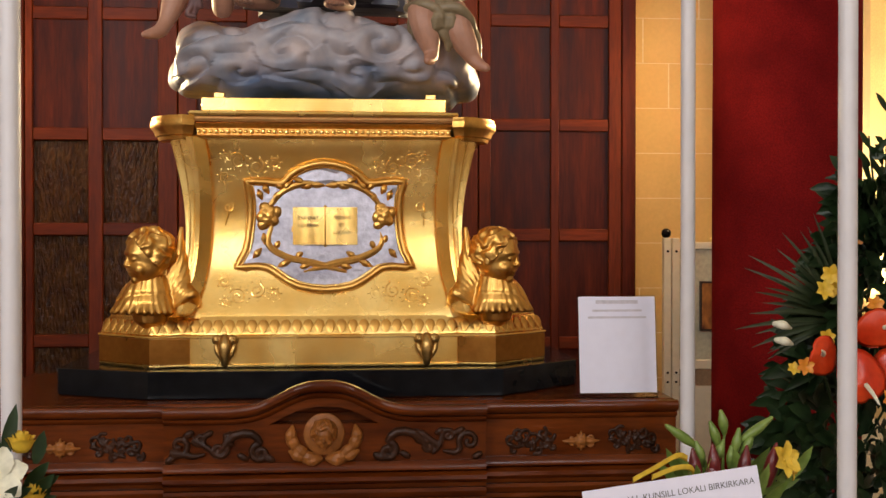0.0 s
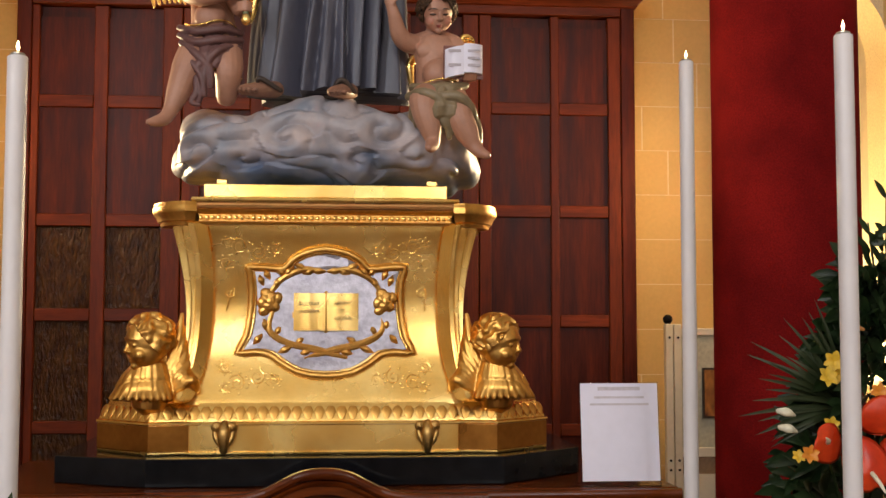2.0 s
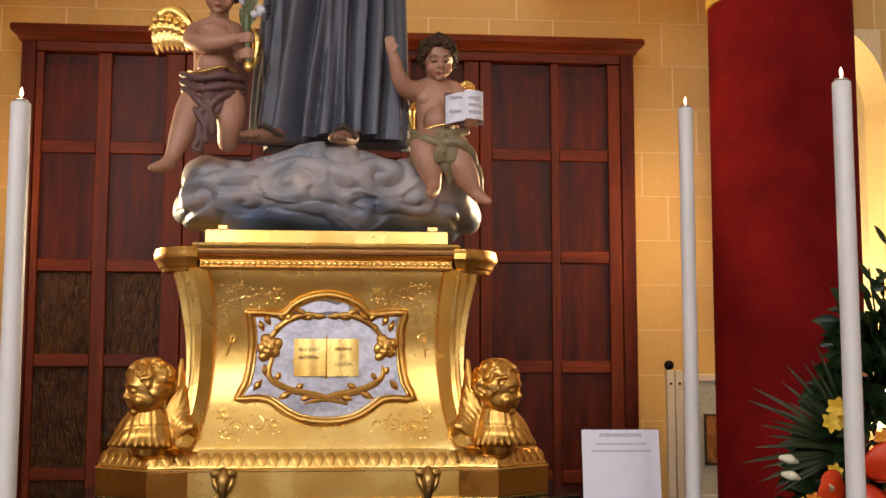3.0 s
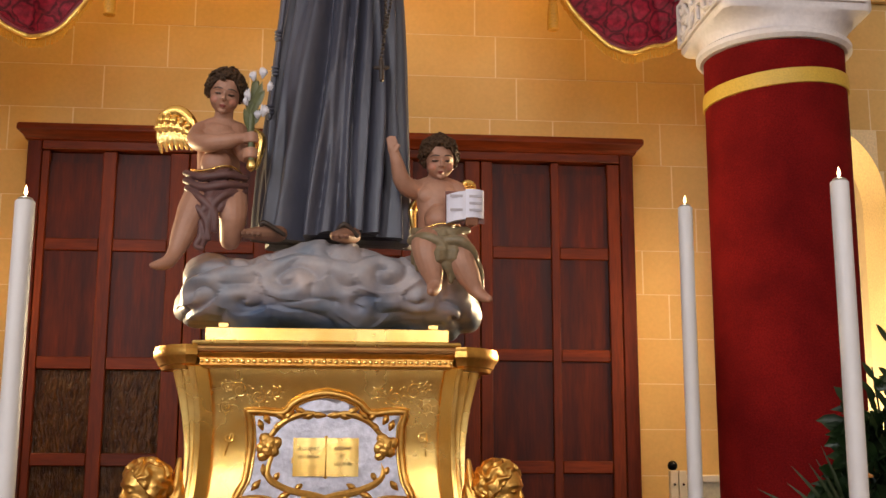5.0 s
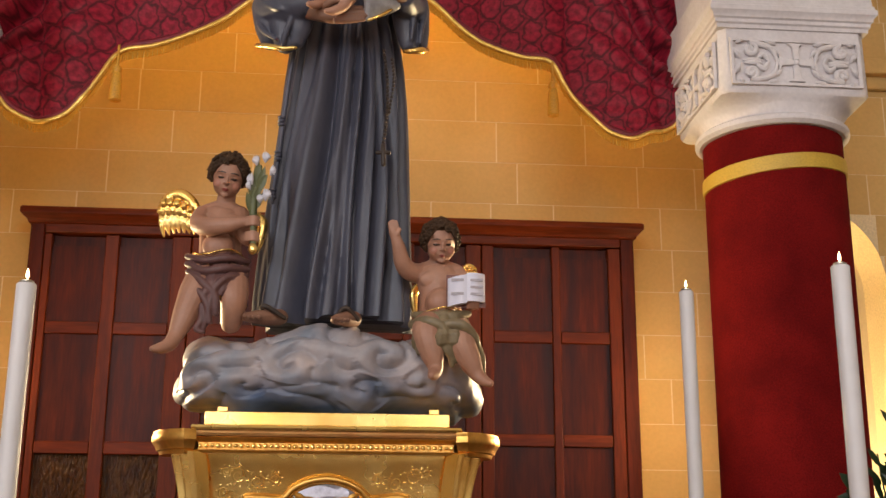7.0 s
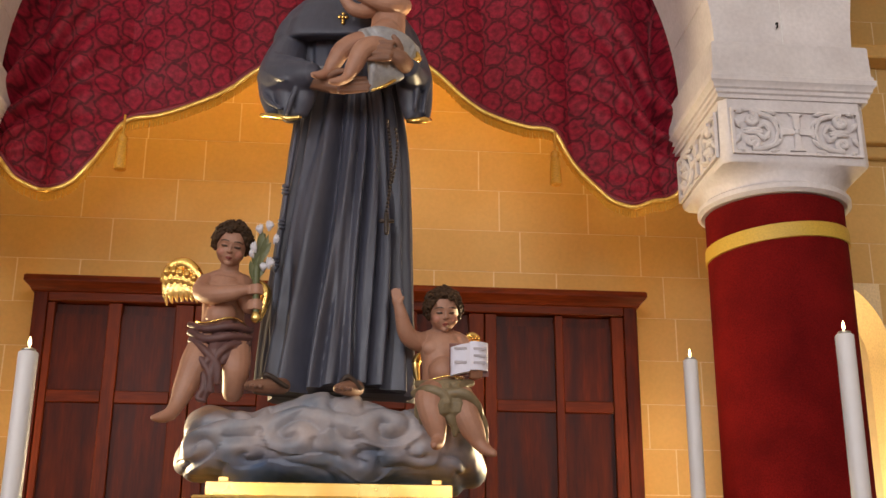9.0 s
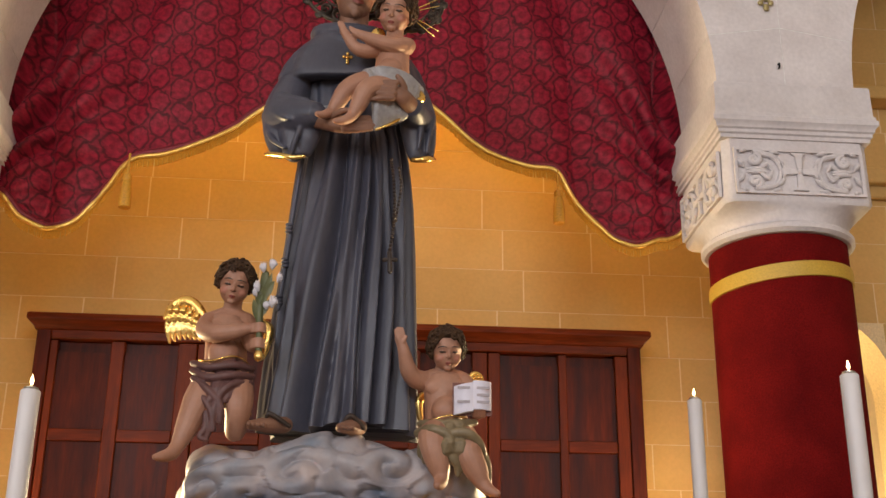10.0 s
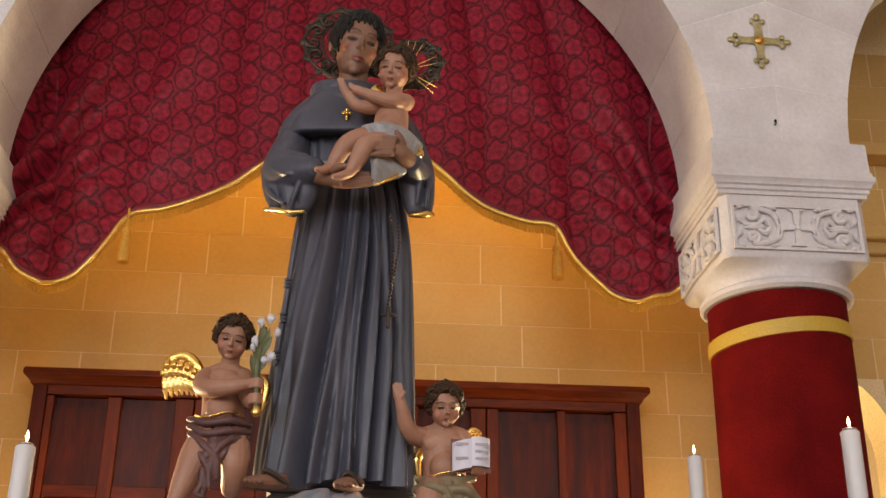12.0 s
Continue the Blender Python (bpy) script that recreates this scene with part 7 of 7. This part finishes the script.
for (ox, oz), a0, a1, n, lo, hi in (((1.53, 1.30), 98, 205, 24, 0.25, 0.37), ((1.47, 1.02), 100, 170, 14, 0.12, 0.22)):
    bm = bmesh.new()
    for k in range(n):
        a = math.radians(a0 + (a1 - a0) * k / (n - 1) + rnd.uniform(-2, 2))
        L = rnd.uniform(lo, hi)
        tip = (ox + L * math.cos(a), FY - 0.06 + rnd.uniform(-0.05, 0.05), oz + L * math.sin(a) * 0.98)
        leaf_blade(bm, (ox, FY, oz), tip, 0.0075, 0, (0, -0.02, 0.015), n=7)
    part("palm_frond", bm, PALM, tall, "thin-fingered palm fan", smooth=180)
# lily sprays that rise beside the column
for (x0, z0, x1, z1) in ((1.63, 1.45, 1.60, 1.86), (1.63, 1.45, 1.66, 1.95), (1.64, 1.40, 1.70, 1.80)):
    bm = tube([(x0, FY, z0, 0.005), ((x0 + x1) / 2 + 0.01, FY - 0.02, (z0 + z1) / 2, 0.004), (x1, FY - 0.03, z1, 0.003)], None, 0, 8, 4)
    for k in range(14):
        t = rnd.uniform(0.15, 1)
        p = Vector((x0 + (x1 - x0) * t, FY - 0.03 * t, z0 + (z1 - z0) * t))
        s = rnd.choice((-1, 1))
        leaf_blade(bm, p, p + Vector((s * rnd.uniform(0.03, 0.07), -0.03, rnd.uniform(0.0, 0.07))), 0.011, 0, n=4)
    part("leafy_stem", bm, LEAF, tall, smooth=180)
spathe(tall, (1.345, 3.12, 1.225), 0.062, (20, -62, 10), RED_WAX)
spathe(tall, (1.455, 3.10, 1.150), 0.075, (10, 160, 0), RED_WAX)
spathe(tall, (1.575, 3.10, 1.175), 0.07, (15, 120, -10), RED_WAX)
spathe(tall, (1.515, 3.12, 1.300), 0.062, (25, 60, 0), RED_WAX)
for x, z, r, mt, y in ((1.435, 1.445, 0.032, YELLOW, 3.28), (1.405, 1.400, 0.032, YELLOW, 3.27), (1.450, 1.405, 0.028, YELLOW, 3.30), (1.385, 1.268, 0.026, YELLOW, 3.20), (1.290, 1.195, 0.026, ORANGE, 3.12), (1.265, 1.185, 0.020, YELLOW, 3.14), (1.415, 1.235, 0.022, ORANGE, 3.15), (1.535, 1.10, 0.034, ORANGE, 3.10), (1.565, 1.135, 0.03, YELLOW, 3.12), (1.505, 1.595, 0.022, YELLOW, 3.35), (1.535, 1.55, 0.022, ORANGE, 3.33), (1.53, 1.36, 0.026, ORANGE, 3.2), (1.40, 1.02, 0.02, YELLOW, 3.1), (1.55, 0.98, 0.03, ORANGE, 3.05)):
    bloom(tall, "flower", (x, y, z), r, 6, mt, (rnd.uniform(-0.4, 0.2), -1, rnd.uniform(-0.1, 0.5)), label="small yellow-orange blossom")
for x, z in ((1.235, 1.308), (1.240, 1.262), (1.565, 1.46)):
    part("flower_bud", tube([(x, 3.2, z, 0.008), (x + 0.02, 3.19, z - 0.003, 0.013), (x + 0.045, 3.2, z - 0.012, 0.005)], None, 0, 10, 4), CREAM, tall, "pale unopened bud")

LX, LY = 0.93, 2.78
stand(LX, LY, 0.55, "dark round stand hidden under the lily arrangement")
low = thing("lily_arrangement", (LX, LY, 0.55), "low arrangement of green lily buds, maroon bracts and yellow flowers", "flowers", "flower arrangements")
pot(low, LX, LY, 0.55)
bm = bmesh.new()
for k in range(260):
    a, rr, z = rnd.uniform(0, 6.283), 0.17 * math.sqrt(rnd.random()), rnd.uniform(0.62, 0.96)
    p = Vector((LX + 0.02 + rr * math.cos(a), LY + rr * math.sin(a) * 0.7, z))
    L = rnd.uniform(0.05, 0.11)
    leaf_blade(bm, p, p + Vector((math.cos(a) * 0.6 + rnd.uniform(-0.3, 0.3), -0.2, rnd.uniform(0.2, 1))).normalized() * L, L * 0.14, 0, n=4)
tagged(part("foliage", bm, FRESH, low, "narrow green leaves", smooth=180, weld=False), kind="stuff")
for x, z, L, lean_ in ((0.905, 1.075, 0.060, -0.012), (0.925, 1.105, 0.055, -0.006), (0.958, 1.055, 0.065, 0.006), (1.005, 1.085, 0.060, 0.040), (0.985, 1.050, 0.050, 0.012), (0.868, 1.030, 0.055, -0.010), (0.825, 1.072, 0.055, -0.040), (0.945, 1.02, 0.05, 0.0), (0.915, 1.035, 0.05, 0.01)):
    b = tube([(x - lean_, LY - 0.04, z - L / 2, 0.006), (x, LY - 0.05, z, 0.0125), (x + lean_, LY - 0.05, z + L / 2, 0.005)], None, 0, 10, 4)
    tube([(x - lean_, LY - 0.04, z - L / 2, 0.0035), (LX + (x - LX) * 0.4, LY, 0.70, 0.004)], b, 0, 6, 1)
    part("lily_bud", b, FRESH, low, "closed green lily bud")
for x, z, tx in ((0.855, 1.000, -0.006), (0.885, 0.985, 0.006), (0.965, 1.005, 0.006), (1.030, 1.010, 0.010), (0.90, 1.01, -0.004)):
    part("bract", tube([(x, LY - 0.06, z - 0.05, 0.013), (x + tx, LY - 0.07, z, 0.017), (x + 2 * tx, LY - 0.07, z + 0.045, 0.004)], None, 0, 10, 4), MAROON, low, "dark maroon bract")
bloom(low, "lily", (1.062, 2.70, 1.018), 0.045, 6, YELLOW, (0.5, -1, 0.3), 0.25, 0.34, "open yellow lily")
bloom(low, "lily", (1.085, 2.72, 1.00), 0.035, 6, YELLOW, (0.9, -0.6, 0.0), 0.3, 0.34, "open yellow lily")
bm = bmesh.new()
for pts in ([(0.685, 2.66, 0.985), (0.73, 2.65, 1.012), (0.79, 2.66, 1.040), (0.82, 2.68, 1.030)], [(0.73, 2.66, 0.99), (0.78, 2.65, 1.012), (0.82, 2.66, 1.012), (0.84, 2.68, 0.99)]):
    ln = smooth_line(pts, 5)
    loft([[tuple(p + np.array((0, 0.004, -0.008))), tuple(p + np.array((0, -0.004, -0.004))), tuple(p + np.array((0, -0.006, 0.008))), tuple(p + np.array((0, 0.003, 0.006)))] for p in ln], bm)
part("ribbon", bm, YELLOW, low, "shiny yellow ribbon")

# name card before the lilies
card = thing("name_card", (0.77, 2.60, 0.90), "white printed donor card leaning before the lilies", "card")
tilt = pose(0.768, 2.60, 0.925, -8, -7.5, 0)
part("card_sheet", placed(box(-0.208, 0.208, 0, 0.002, -0.11, 0.074), tilt), PAPER, card)
part("card_stick", box(0.765, 0.771, 2.606, 2.612, 0.55, 0.95), TERRA, card)
part("card_foot", lathe([(0.10, 0.0), (0.10, 0.02), (0.012, 0.04), (0.012, 0.56)], (0.768, 2.612), segs=20), TERRA, card)
fnt = bpy.data.curves.new("card_text", "FONT")
fnt.body, fnt.size, fnt.align_x = "U L-KUNSILL LOKALI BIRKIRKARA", 0.0200, "RIGHT"
tmp = new("card_text", fnt)
bpy.context.view_layer.update()
tm = bpy.data.meshes.new_from_object(tmp)
bpy.data.objects.remove(tmp)
tm.materials.append(INK)
tx = new("lettering", tm)
tx.parent, tx.matrix_parent_inverse = card, card.matrix_basis.inverted()
tx.matrix_basis = tilt @ pose(0.196, -0.0012, 0.034, 90)
part("lettering_bar", placed(box(-0.185, -0.150, -0.0012, -0.0004, 0.034, 0.048), tilt), INK, card)

RX, RY = -0.72, 2.42
stand(RX, RY, 0.60, "dark round stand hidden under the rose arrangement")
ros = thing("rose_arrangement", (RX, RY, 0.60), "yellow roses and cream petals among green leaves", "flowers", "flower arrangements")
pot(ros, RX, RY, 0.60)
rose(ros, (-0.646, 2.42, 1.135), 0.034, YELLOW)
rose(ros, (-0.620, 2.40, 1.030), 0.034, YELLOW)
rose(ros, (-0.74, 2.42, 1.06), 0.034, YELLOW)
bloom(ros, "lily", (-0.680, 2.38, 1.070), 0.060, 6, CREAM, (0.2, -1, 0.4), 0.35, 0.42, "cream lily")
bm = bmesh.new()
for a, b in (((-0.68, 2.42, 1.10), (-0.655, 2.42, 1.215)), ((-0.64, 2.42, 1.04), (-0.585, 2.40, 1.10)), ((-0.63, 2.42, 1.02), (-0.575, 2.40, 1.075)), ((-0.62, 2.43, 1.09), (-0.60, 2.42, 1.16)), ((-0.65, 2.42, 1.00), (-0.57, 2.40, 1.03)), ((-0.70, 2.43, 1.1), (-0.70, 2.41, 1.18))):
    leaf_blade(bm, a, b, 0.014, 0, n=5)
for k in range(120):
    a, rr, z = rnd.uniform(0, 6.283), 0.11 * math.sqrt(rnd.random()), rnd.uniform(0.68, 1.04)
    p = Vector((RX + rr * math.cos(a), RY + rr * math.sin(a) * 0.7, z))
    leaf_blade(bm, p, p + Vector((math.cos(a) * 0.6, -0.3, rnd.uniform(0.2, 1))).normalized() * 0.07, 0.011, 0, n=4)
tagged(part("foliage", bm, LEAF, ros, "dark green leaves", smooth=180, weld=False), kind="stuff")
# ---- squared stones of the end wall, radial stones of the arcade ----
rnd = random.Random(11)
COURSE = 0.247
z0 = 3.505 - 13 * COURSE
row = 0
z = z0
unit = box(-0.5, 0.5, -0.5, 0.5, -0.5, 0.5)
unit_me = bpy.data.meshes.new("stone")
unit.to_mesh(unit_me)
unit.free()
unit_me.materials.append(STONE)


def stone(parent, x0, x1, y0, y1, za, zb):
    ob = new("stone", unit_me)
    ob.parent = parent
    ob.matrix_basis = Matrix.LocRotScale(((x0 + x1) / 2, (y0 + y1) / 2, (za + zb) / 2), None, (x1 - x0, y1 - y0, zb - za))


JOINTS = {13: (0.484,), 14: (-0.93, 1.02), 12: (1.115,), 15: (1.26,), 16: (-0.875, 0.58)}
while z < 5.6:
    x = -2.1 - rnd.uniform(0, 0.5)
    while x < 3.9:
        w = rnd.choice((0.34, 0.52, 0.62, 0.70, 0.80, 0.36))
        x1 = x + w
        j = 0.004
        a, b, zb = x + j, x1 - j, z + COURSE - j
        hid_door = a > DX0 and b < DX1 and zb < 3.25
        # stones stop against the niche
        half = 0.0 if z > NZ + NR or zb < 1.0 else (NR if z < NZ else math.sqrt(max(0, NR ** 2 - (z - NZ) ** 2)))
        pieces = [(a, b)]
        if half > 0.02 and b > NX - half and a < NX + half:
            pieces = [(a, min(b, NX - half)), (max(a, NX + half), b)]
        for p, q in pieces:
            if q - p > 0.03 and not hid_door and z > 0.3:
                stone(wall, p, q, YW - 0.0012 - rnd.uniform(0, 0.0008), YW + 0.05, z, zb)
        x = x1
    z += COURSE

STEP = radians(12.6)
for cx in (CX, CX + BAY, CX - BAY):
    n = 7
    for s in (-1, 1):
        for k in range(n):
            a0 = STEP * k - (radians(3.2) if k else 0) + 0.0014
            a1 = STEP * (k + 1) - radians(3.2) - 0.0014
            if k == n - 1:
                a1 = math.pi / 2 - 0.001
            if cx != CX and not ((cx > CX and s < 0) or (cx < CX and s > 0)):
                continue
            inner, outer = [], []
            for t in np.linspace(a0, a1, 5):
                far = min((BAY / 2 - 0.002) / max(1e-6, math.cos(t)), 2.6 / max(1e-6, math.sin(t)))
                inner.append((cx + s * ARCH_R * math.cos(t), SPRING + ARCH_R * math.sin(t)))
                outer.append((cx + s * far * math.cos(t), SPRING + far * math.sin(t)))
            v = obj("voussoir", prism(inner + outer[::-1], FRONT, BACK), WHITE_STONE, arcade, smooth=0)
